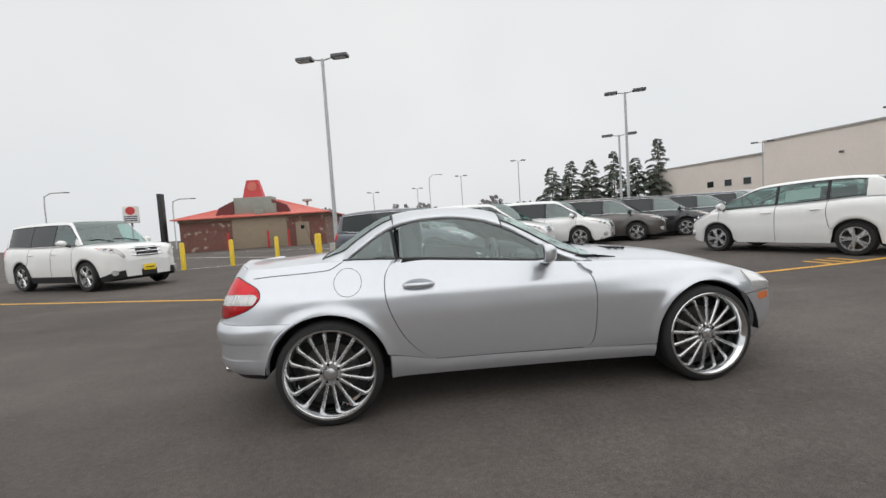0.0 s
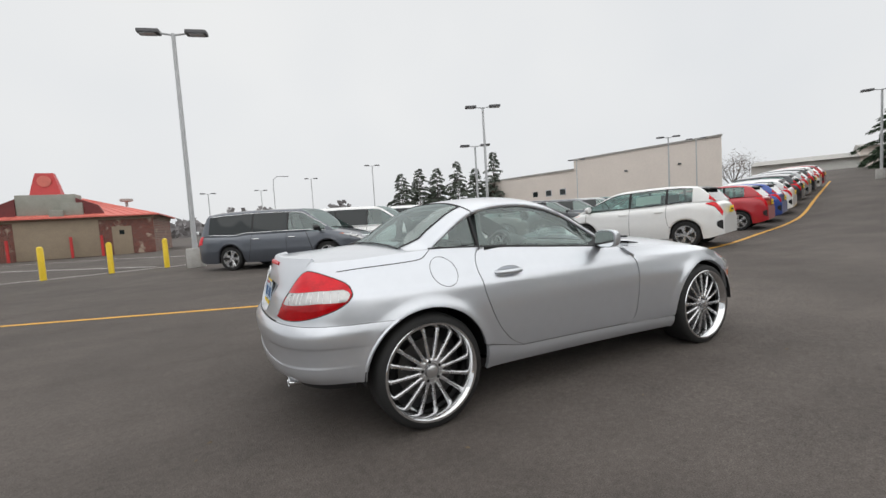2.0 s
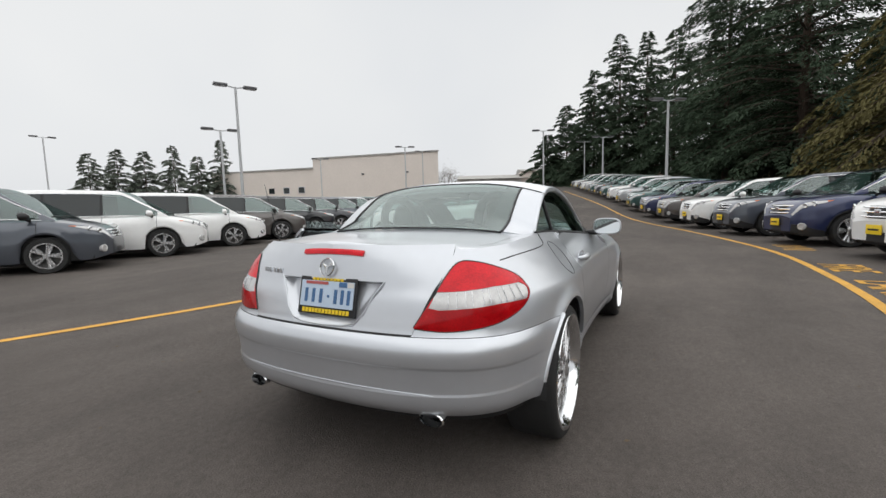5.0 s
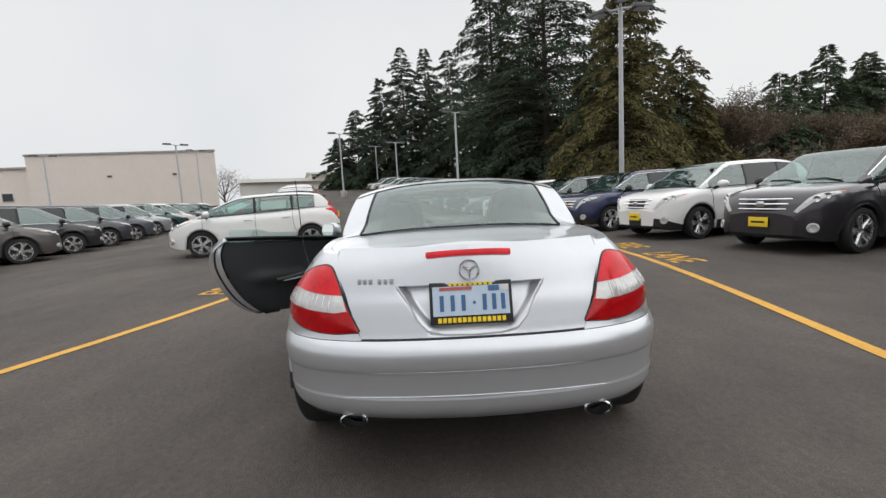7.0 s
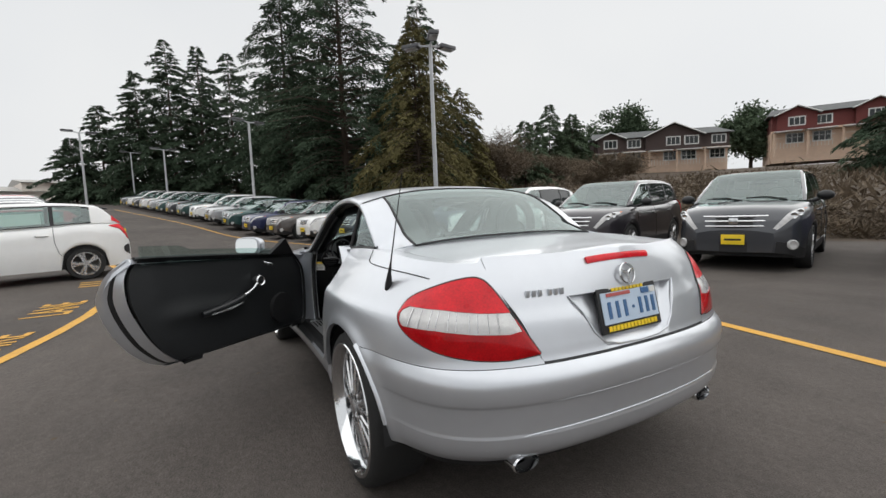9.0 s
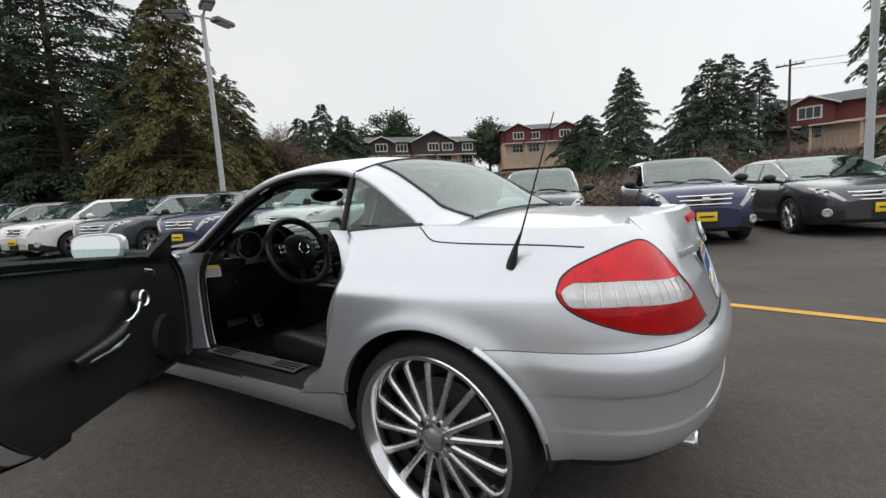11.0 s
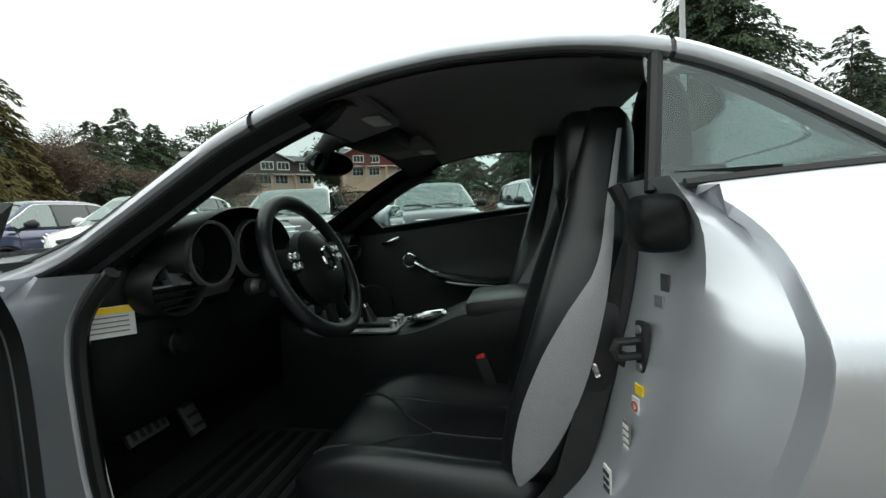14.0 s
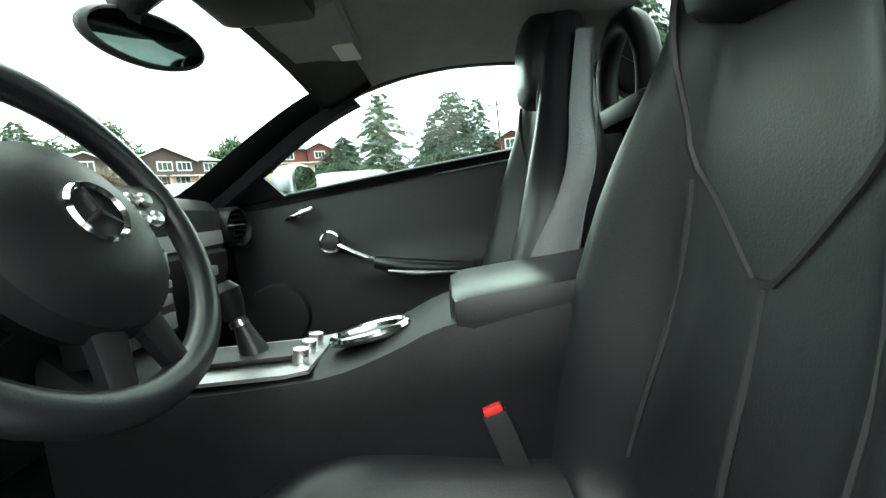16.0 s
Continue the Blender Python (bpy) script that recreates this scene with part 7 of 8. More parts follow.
    bmesh.ops.transform(bm, matrix=Matrix.Translation((0.532, yc, 1.030 if yc > 0 else 1.072)) @ Matrix.Rotation(radians(-4), 4, "Y") @ Matrix.Diagonal((0.050, 0.098, 0.096, 1)), verts=bm.verts)
    hp = part("head_pad", bm, LE, back, "black leather head pad")
    hp.data.set_sharp_from_angle(angle=radians(80))
    # stitched seams
    def fx(y, z):
        f = abs(y) / float(hw(z))
        return float(xf(z)) + float(bo(z)) * np.interp(f, [p[0] for p in shape], [p[1] for p in shape])
    for ln in ([(0.112, 1.0), (0.108, 0.92), (0.106, 0.84), (0.102, 0.815), (0.06, 0.762), (0.018, 0.712), (0.0, 0.702), (-0.018, 0.712), (-0.06, 0.762), (-0.102, 0.815), (-0.106, 0.84), (-0.108, 0.92), (-0.112, 1.0)], [(0.0, 0.700), (0.004, 0.60), (0.01, 0.48)], [(0.105, 0.80), (0.115, 0.66), (0.125, 0.48)], [(-0.105, 0.80), (-0.115, 0.66), (-0.125, 0.48)]):
        p = smooth_line(ln, 26)
        bm = bmesh.new()
        sweep(bm, [(fx(y, z) + 0.0005, yc + y, z) for y, z in p], 0.0042, 6)
        part("seam", bm, TR, back)
    # cushion: sections from the back to the front
    xs_ = [0.60, 0.68, 0.78, 0.90, 1.0, 1.06, 1.12, 1.15, 1.17, 1.18]
    zt = pchip([0.60, 0.75, 0.90, 1.02, 1.11, 1.155, 1.18], [0.388, 0.382, 0.392, 0.410, 0.412, 0.395, 0.35])
    bt = pchip([0.60, 0.75, 0.95, 1.07, 1.145, 1.18], [0.045, 0.070, 0.075, 0.045, 0.012, 0.0])
    wd = pchip([0.60, 0.8, 1.0, 1.09, 1.145, 1.18], [0.245, 0.262, 0.262, 0.25, 0.225, 0.17])
    shp = [(0.0, 0.0), (0.18, 0.0), (0.36, 0.03), (0.50, 0.22), (0.64, 0.72), (0.76, 1.0), (0.88, 0.95), (0.97, 0.45), (1.0, -0.4)]
    loops = []
    for x in xs_:
        z0, b, w = float(zt(x)), float(bt(x)), float(wd(x))
        top_ = [(w * f, z0 + b * k) for f, k in shp] + [(w * 0.99, 0.33), (w * 0.90, 0.285), (0.0, 0.285)]
        loops.append([(x, yc + y, z) for y, z in top_] + [(x, yc - y, z) for y, z in top_[-2:0:-1]])
    n = len(loops[0])
    vs = [p for l in loops for p in l]
    fs = grid_faces(len(loops), n, wrap=True) + [tuple(range(n))[::-1], tuple((len(loops) - 1) * n + i for i in range(n))]
    cu = obj("cushion", vs, fs, LE, st_, "black leather seat cushion", smooth=True)
    cu.data.set_sharp_from_angle(angle=radians(70))
    sub = cu.modifiers.new("soft", "SUBSURF")
    sub.levels = sub.render_levels = 1

    def cz(x, y):
        f = abs(y) / float(wd(x))
        return float(zt(x)) + float(bt(x)) * np.interp(f, [p[0] for p in shp], [p[1] for p in shp])
    for ln in ([(1.14, 0.15), (1.05, 0.125), (0.97, 0.05), (0.90, 0.0), (0.97, -0.05), (1.05, -0.125), (1.14, -0.15)], [(0.90, 0.0), (0.80, 0.0), (0.66, 0.0)], [(1.05, 0.125), (0.9, 0.13), (0.68, 0.13)], [(1.05, -0.125), (0.9, -0.13), (0.68, -0.13)]):
        p = smooth_line(ln, 26)
        bm = bmesh.new()
        sweep(bm, [(x, yc + y, cz(x, y) + 0.0005) for x, y in p], 0.0042, 6)
        part("seam", bm, TR, cu)
    bm = bmesh.new()
    for y in (-0.17, 0.17):
        box(bm, 0.92, yc + y, 0.281, 0.56, 0.035, 0.03)
    part("seat_rail", bm, TR, st_, smooth=False)
    bm = bmesh.new()
    sd = -1 if yc > 0 else 1
    box(bm, 0, 0, 0, 0.035, 0.016, 0.14, Matrix.Translation((0.770, yc + sd * 0.190, 0.452)) @ Matrix.Rotation(radians(18), 4, "Y"), bevel=0.005)
    bk = part("buckle", bm, TR, st_, "black belt buckle with a red button")
    bm = bmesh.new()
    box(bm, 0, 0, 0.073, 0.026, 0.013, 0.012, Matrix.Translation((0.770, yc + sd * 0.190, 0.452)) @ Matrix.Rotation(radians(18), 4, "Y"), bevel=0.003)
    part("buckle_button", bm, M["redbtn"], bk)
    return st_


M["redbtn"] = mat("red_button", (0.65, 0.03, 0.03), 0.4)
seat(0.33, "black leather bucket seat with pale grey sides", 1)
seat(-0.345, "black leather bucket seat with pale grey sides", -1).location = (0.04, 0, 0.025)

# roll hoops and their shelf
for y in (0.345, -0.345):
    bm = bmesh.new()
    sweep(bm, [(0.375, y + 0.115 * math.cos(a) * (1 if s_ > -0.2 else 1.0), 1.03 + 0.135 * max(s_, -1)) for a in np.linspace(radians(-35), radians(215), 26) for s_ in (math.sin(a),)], 0.028, 10)
    hp = part("roll_hoop", bm, DB, car, "padded black roll hoop")
    bm = bmesh.new()
    box(bm, 0.36, y, 0.965, 0.11, 0.32, 0.05, bevel=0.015)
    part("hoop_base", bm, DB, hp)
bm = bmesh.new()
box(bm, 0.36, 0, 0.955, 0.10, 0.36, 0.09, bevel=0.03)
part("hoop_bridge", bm, DB, car)

# belt on the driver's side, and the dark corner piece over the jamb
bm = bmesh.new()
pts = [(0.44, 0.555, 0.93), (0.47, 0.560, 0.86), (0.522, 0.566, 0.70), (0.580, 0.594, 0.52), (0.64, 0.600, 0.34)]
p = smooth_line(pts, 20)
for a, b in zip(p, p[1:]):
    a, b = Vector(a), Vector(b)
    vs = [bm.verts.new(a + Vector((-0.022, 0, -0.01))), bm.verts.new(a + Vector((0.022, 0.002, 0.01))), bm.verts.new(b + Vector((0.022, 0.002, 0.01))), bm.verts.new(b + Vector((-0.022, 0, -0.01)))]
    bm.faces.new(vs)
bmesh.ops.remove_doubles(bm, verts=bm.verts, dist=0.0005)
bmesh.ops.solidify(bm, geom=bm.faces[:], thickness=0.003)
bt_ = part("seat_belt", bm, M["belt"], car, "black seat belt")
bm = bmesh.new()
box(bm, 0, 0, 0, 0.012, 0.005, 0.026, Matrix.Translation((0.549, 0.583, 0.650)) @ Matrix.Rotation(radians(20), 4, "Y"), bevel=0.006)
part("belt_tongue", bm, CH, bt_, "chrome belt tongue")
bm = bmesh.new()
bmesh.ops.create_cube(bm, size=1)
bmesh.ops.subdivide_edges(bm, edges=bm.edges[:], cuts=7, use_grid_fill=True)
for v in bm.verts:
    p = v.co * 2
    l4 = (abs(p.x) ** 5 + abs(p.y) ** 5 + abs(p.z) ** 5) ** 0.2
    v.co = p / l4 * max(abs(p.x), abs(p.y), abs(p.z)) * (1 + 0.025 * math.sin(7 * p.z + 4 * p.y + 3 * p.x))
bmesh.ops.transform(bm, matrix=Matrix.Translation((0.472, 0.664, 0.898)) @ Matrix.Diagonal((0.034, 0.052, 0.040, 1)), verts=bm.verts)
part("jamb_cap", bm, DB, car, "black rubber corner over the jamb")

# ---- the hillside behind the near row ----
hill = pchip([-900, -160, -90, -60, -40, -24, -17, -13.6, -12.6], [7.5, 7.5, 6.2, 4.0, 2.3, 1.2, 0.6, 0.0, -0.2])


def land(x, y):
    u, v = x * UX + y * UY, -x * UY + y * UX
    return ground_z(x, y) + (float(hill(v)) if v < -12.6 else 0.0)


hv = np.r_[-900, -300, -160, -120, -90, np.arange(-80, -12.5, 3.0), -13.6, -12.6]
hu = np.r_[-900, -300, -120, np.arange(-80, 121, 6.0), 300, 900]
pts = []
for u in hu:
    for v in sorted(hv):
        x, y = lot(u, v)
        pts.append((x, y, land(x, y) + (0.12 * math.sin(u * 1.3) + 0.1 * math.sin(v * 2.1) if v < -14 else 0)))
tagged(obj("hillside", pts, grid_faces(len(hu), len(hv)), M["earth"], smooth=True), "rough earth bank with dead leaves", "ground", kind="structure")

# ---- lamp posts ----
def lamp_post(x, y, top, heads, along, base=True, rad=0.085):
    z0 = land(x, y)
    p = tagged(new("lamp_post"), "grey steel parking-lot lamp post with flat heads", "lamp post", group="lamp posts")
    p.location = (x, y, z0)
    h = top - z0
    bm = bmesh.new()
    tube(bm, (0, 0, 0.3 if base else 0), (0, 0, h), rad, rad * 0.72, 12)
    part("pole", bm, M["polegrey"], p)
    if base:
        bm = bmesh.new()
        lathe(bm, [(0.29, 0.0), (0.29, 0.62), (0.26, 0.66), (0.0, 0.66)], 20)
        part("base", bm, M["concrete"], p, "round concrete footing")
    for k in range(heads):
        a = radians(along) + (math.pi * k if heads < 3 else 2 * math.pi * k / 3)
        m = Matrix.Rotation(a, 4, "Z")
        bm = bmesh.new()
        tube(bm, m @ Vector((0, 0, h - 0.05)), m @ Vector((0.45, 0, h + 0.02)), 0.035, 0.03, 8)
        arm = part("arm", bm, M["polegrey"], p)
        bm = bmesh.new()
        box(bm, 0.72, 0, h + 0.04, 0.66, 0.34, 0.13, m, bevel=0.03)
        hd = part("lamp_head", bm, M["lampdark"], p, "flat bronze lamp head")
        bm = bmesh.new()
        box(bm, 0.74, 0, h - 0.032, 0.46, 0.26, 0.02, m)
        part("lens", bm, M["lampface"], hd)
    return p


for x, y, top, heads, along in ((-1.75, 14.2, 7.85, 2, -15), (13.6, 19.0, 7.62, 2, -25), (15.5, 23.1, 6.1, 2, -25), (12.1, -5.95, 6.95, 3, 40), (26.7, -1.15, 6.9, 2, -55), (42.1, 4.35, 7.3, 2, -55), (-3.58, -10.98, 7.3, 2, 15), (41.2, 39.2, 7.7, 2, -40), (39.0, 24.7, 7.75, 2, -45), (18.8, 55.5, 9.2, 2, -10), (13.0, 69.5, 9.0, 2, -10), (38.7, 9.2, 7.9, 2, -60), (52.0, 30.0, 9.0, 2, -50), (6.0, 78.0, 8.0, 2, 0), (-2.0, 70.0, 7.0, 2, 0), (57.0, 8.5, 9.0, 2, -60)):
    lamp_post(x, y, top, heads, along)

# ---- bollards and bay lines by the drive-through ----
for i, (x, y) in enumerate(((-7.6, 14.25), (-5.95, 14.7), (-4.3, 15.1), (-2.75, 15.55), (-2.9, 17.2))):
    bm = bmesh.new()
    lathe(bm, [(0.085, -0.1), (0.085, 0.98), (0.07, 1.03), (0.03, 1.055), (0.0005, 1.06)], 16)
    b = part("bollard", bm, M["bollard"], None)
    tagged(b, "yellow painted steel bollard", "bollard", group="bollards")
    b.location = (x, y, ground_z(x, y))
for pts in ([(-12.0, 13.9), (-7.2, 14.6), (-2.0, 16.1)], [(-14, 27.0), (-9.8, 23.2), (-3.2, 16.6)], [(-13, 31.0), (-7.1, 28.1), (-2.6, 23.9)]):
    ribbon("bay_line", pts, 0.12, M["whiteline"], "worn white painted bay line")

# ---- drive-through hut ----
hut = tagged(new("drive_through_hut"), "closed brick drive-through hut with a red hipped roof", "building")
hm = Matrix.Translation((-17.9, 36.8, ground_z(-12, 36))) @ Matrix.Rotation(radians(-1), 4, "Z")
hut.matrix_basis = hm
W_, D_, E_ = 12.5, 10.5, 2.85
for cx, cy, sx, sy in ((W_ / 2, 0.15, W_, 0.3), (W_ / 2, D_ - 0.15, W_, 0.3), (0.15, D_ / 2, 0.3, D_ - 0.6), (W_ - 0.15, D_ / 2, 0.3, D_ - 0.6)):
    bm = bmesh.new()
    box(bm, cx, cy, E_ / 2, sx, sy, E_)
    part("wall", bm, M["brick"], hut, "brown brick wall", smooth=False)
bm = bmesh.new()
box(bm, W_ / 2, D_ / 2, E_ - 0.08, W_ + 0.16, D_ + 0.16, 0.30)
part("fascia", bm, M["tan"], hut, "tan fascia", smooth=False)
vs = [(-0.5, -0.5, E_ + 0.08), (W_ + 0.5, -0.5, E_ + 0.08), (W_ + 0.5, D_ + 0.5, E_ + 0.08), (-0.5, D_ + 0.5, E_ + 0.08), (W_ / 2 - 1.0, D_ / 2, E_ + 1.75), (W_ / 2 + 1.0, D_ / 2, E_ + 1.75), (-0.5, -0.5, E_ - 0.02), (W_ + 0.5, -0.5, E_ - 0.02), (W_ + 0.5, D_ + 0.5, E_ - 0.02), (-0.5, D_ + 0.5, E_ - 0.02)]
rf = obj("roof", vs, [(0, 1, 5, 4), (1, 2, 5), (2, 3, 4, 5), (3, 0, 4), (0, 6, 7, 1), (1, 7, 8, 2), (2, 8, 9, 3), (3, 9, 6, 0)], M["redroof"], hut, "red metal hipped roof")
for i in range(23):
    f = (i + 0.5) / 23
    bm = bmesh.new()
    x0 = -0.5 + (W_ + 1.0) * f
    xt = W_ / 2 - 1 + 2 * f
    tube(bm, (x0, -0.5, E_ + 0.10), (xt, D_ / 2, E_ + 1.77), 0.025, 0.025, 5)
    part("roof_rib", bm, M["redroof"], rf)
bm = bmesh.new()
box(bm, 6.8, -0.04, 1.40, 4.7, 0.10, 2.76, bevel=0.01)
part("boarding", bm, M["tan"], hut, "tan boarded panel")
bm = bmesh.new()
box(bm, 10.5, -0.03, 1.05, 1.2, 0.08, 2.10, bevel=0.01)
dr = part("door", bm, M["tan"], hut, "tan steel door")
bm = bmesh.new()
box(bm, 10.5, -0.08, 1.65, 0.30, 0.02, 0.32)
part("window", bm, M["dglass"], dr)
for x in (4.2, 7.6, 9.35):
    bm = bmesh.new()
    tube(bm, (x, -0.55, 0), (x, -0.55, 1.5), 0.09, 0.09, 10)
    part("post", bm, M["redpaint"], hut, "red guard post")
for x, y, z, sx, sy, sz in ((6.3, 0.95, E_ + 0.95, 3.3, 1.5, 1.55), (7.75, 0.4, E_ + 0.62, 1.2, 0.9, 0.95), (6.9, 0.0, E_ + 0.34, 0.8, 0.6, 0.5)):
    bm = bmesh.new()
    box(bm, x, y, z, sx, sy, sz, bevel=0.03)
    part("roof_unit", bm, M["greybox"], hut, "grey rooftop cooling unit")
for sx_ in (-1, 1):
    vs = [(6.3 + sx_ * a, y, E_ + z) for y in (0.1, 0.5) for a, z in ((1.66, 0.12), (3.3, 0.12), (2.9, 0.9), (1.66, 1.45))]
    obj("screen", vs, [(0, 1, 2, 3), (7, 6, 5, 4), (0, 4, 5, 1), (1, 5, 6, 2), (2, 6, 7, 3), (3, 7, 4, 0)], M["maroon"], hut, "dark red roof screen")
vs = []
for z, w in ((E_ + 1.2, 1.0), (E_ + 2.5, 0.72), (E_ + 3.35, 0.50)):
    vs += [(6.1 - w, 1.4 - w * 0.5, z), (6.1 + w, 1.4 - w * 0.5, z), (6.1 + w, 1.4 + w * 0.5, z), (6.1 - w, 1.4 + w * 0.5, z)]
fs = [(a + i, a + (i + 1) % 4, a + 4 + (i + 1) % 4, a + 4 + i) for a in (0, 4) for i in range(4)] + [(8, 9, 10, 11)]
tw = obj("sign_tower", vs, fs, M["redpaint"], hut, "red tapered sign tower")
bm = bmesh.new()
lathe(bm, [(0.40, 0.0), (0.40, 0.06), (0.001, 0.06)], 24, Matrix.Translation((6.1, 1.04, E_ + 2.75)) @ Matrix.Rotation(math.pi / 2, 4, "X"))
part("sign_disc", bm, M["redroof"], tw)
bm = bmesh.new()
lathe(bm, [(0.18, 0.0), (0.22, 0.1), (0.22, 0.5), (0.15, 0.55), (0.001, 0.56)], 14, Matrix.Translation((4.6, 1.4, E_ + 1.05)))
part("roof_vent", bm, M["redpaint"], hut, "dark red roof vent")
bm = bmesh.new()
lathe(bm, [(0.10, 0), (0.10, 0.35), (0.45, 0.42), (0.45, 0.6), (0.001, 0.62)], 14, Matrix.Translation((10.4, 3.4, E_ + 0.9)))
part("roof_vent", bm, M["concrete"], hut, "pale roof vent")

# roadside sign, tall board and street lamps beyond
def slab_sign(x, y, h, w, face, material, words):
    s = tagged(new("roadside_sign"), words, "sign")
    s.location = (x, y, ground_z(x, y))
    bm = bmesh.new()
    tube(bm, (0, 0, 0), (0, 0, h), 0.07, 0.07, 10)
    part("post", bm, M["lampdark"], s)
    bm = bmesh.new()
    box(bm, 0, 0, h - face / 2, w, 0.16, face, bevel=0.05)
    pn = part("panel", bm, M[material], s)
    bm = bmesh.new()
    for i in range(3):
        box(bm, 0, -0.085, h - face * (0.62 + 0.12 * i), w * 0.8, 0.012, face * 0.06)
    part("lettering", bm, M["navy"], pn, smooth=False)
    bm = bmesh.new()
    lathe(bm, [(0.3, 0.0), (0.3, 0.02), (0.001, 0.02)], 20, Matrix.Translation((0, -0.08, h - face * 0.28)) @ Matrix.Rotation(math.pi / 2, 4, "X") @ Matrix.Diagonal((w, face * 0.8, 1, 1)))
    part("emblem", bm, M["redpaint"], pn)
    return s


slab_sign(-18.5, 31.0, 3.9, 1.1, 1.25, "wallwhite", "white and red roadside sign on a post")
bm = bmesh.new()
box(bm, 0, 0, 2.6, 0.34, 0.6, 5.2, bevel=0.03)
b = part("menu_board", bm, M["trim"], None)
tagged(b, "tall narrow black menu board", "sign")
b.location = (-18.9, 36.2, ground_z(-18, 36))
for x, y, h in ((-45, 60, 8.5), (-30, 62, 7.0), (10, 95, 12)):
    s = tagged(new("street_lamp"), "thin grey street lamp with a curved arm", "street lamp", group="street lamps")
    s.location = (x, y, ground_z(x, y))
    bm = bmesh.new()
    sweep(bm, [(0, 0, 0), (0, 0, h * 0.8), (0.1, 0, h * 0.95), (0.9, 0, h), (2.6, 0, h * 1.0)], 0.09, 8)
    pl = part("pole", bm, M["polegrey"], s)
    bm = bmesh.new()
    box(bm, 2.8, 0, h - 0.03, 0.7, 0.25, 0.12, bevel=0.03)
    part("lamp_head", bm, M["lampdark"], s)

# ---- long warehouse ----
wh = tagged(new("warehouse"), "long windowless beige warehouse with a lower wing", "building")
C, Tl, Ll = Vector((66.9, 35.4, 0)), Vector((61.9, 60.6, 0)), Vector((56.8, 84.8, 0))
C = C + (C - Tl).normalized() * 0.0
dirw = (Tl - C).normalized()
back = Vector((0.87, 0.49, 0))
for a, b, z1, nm in ((C, Tl, 10.95, "main_hall"), (Tl + back * 0.6, Ll + back * 0.6, 9.2, "low_wing")):
    vs = [(*p.xy, z) for z in (2.4, z1) for p in (a, b, b + back * 40, a + back * 40)]
    wl_ = obj(nm, vs, [(0, 1, 5, 4), (1, 2, 6, 5), (2, 3, 7, 6), (3, 0, 4, 7), (4, 5, 6, 7)], M["wallbeige"], wh)
    bm = bmesh.new()
    mid_, ln = (a + b) / 2, (b - a).length
    box(bm, 0, 0, 0, ln + 0.2, 0.35, 0.28, Matrix.Translation((mid_.x, mid_.y, z1 + 0.1)) @ Matrix.Rotation(math.atan2(dirw.y, dirw.x), 4, "Z"))
    part("parapet_cap", bm, M["concrete"], wl_, smooth=False)
rot = Matrix.Rotation(math.atan2(dirw.y, dirw.x), 4, "Z")
for k in range(6):
    p = Tl + back * 0.55 + dirw * (3.0 + 3.5 * k)
    bm = bmesh.new()
    box(bm, 0, 0, 0, 1.5, 0.12, 1.3, Matrix.Translation((p.x, p.y, 5.1)) @ rot, bevel=0.03)
    fr = part("window", bm, M["lampface"], wh)
    bm = bmesh.new()
    box(bm, 0, 0.0, 0, 1.3, 0.16, 1.1, Matrix.Translation((p.x, p.y, 5.1)) @ rot)
    part("pane", bm, M["dglass"], fr, smooth=False)
for k in range(2):
    p = C + dirw * (6 + 9 * k) - back * 0.1
    bm = bmesh.new()
    box(bm, 0, 0, 0, 0.5, 0.3, 0.25, Matrix.Translation((p.x, p.y, 7.6)) @ rot, bevel=0.03)
    part("wall_lamp", bm, M["lampdark"], wh)
far = tagged(new("far_warehouse"), "low pale warehouse with a grey roof", "building")
for a, b, z0, z1, dd, mm in (((80, 38), (90, 18), 3, 6.6, 14, "wallwhite"), ((86, 26), (96, 0), 3, 8.0, 20, "wallbeige")):
    A, B = Vector((*a, 0)), Vector((*b, 0))
    n_ = Vector((1, 0.4, 0)).normalized()
    vs = [(*p.xy, z) for z in (z0, z1) for p in (A, B, B + n_ * dd, A + n_ * dd)]
    obj("hall", vs, [(0, 1, 5, 4), (1, 2, 6, 5), (2, 3, 7, 6), (3, 0, 4, 7)], M[mm], far)
    m_ = (A + B) / 2 + n_ * dd / 2
    vs = [(*(p + o).xy, z1) for p, o in ((A, -n_), (B, -n_), (B, n_ * (dd + 1)), (A, n_ * (dd + 1)))] + [(*(A + n_ * dd / 2).xy, z1 + 1.2), (*(B + n_ * dd / 2).xy, z1 + 1.2)]
    obj("roof", vs, [(0, 1, 5, 4), (2, 3, 4, 5), (1, 2, 5), (3, 0, 4)], M["concrete"], far)

# ---- townhouses on the hill ----
M["sidebrown"] = mat("dark_brown_cladding", (0.055, 0.036, 0.032), 0.8, 0, vary=0.15, scale=2)
M["sidered"] = mat("barn_red_cladding", (0.135, 0.032, 0.028), 0.8, 0, vary=0.15, scale=2)
M["sidecream"] = mat("peach_cladding", (0.66, 0.49, 0.37), 0.8, 0, vary=0.1, scale=2)
M["shingle"] = mat("grey_shingle", (0.11, 0.115, 0.115), 0.9, 0, vary=0.25, scale=2)
M["whitetrim"] = mat("white_trim", (0.68, 0.68, 0.66), 0.6, 0, vary=0.05, scale=3)


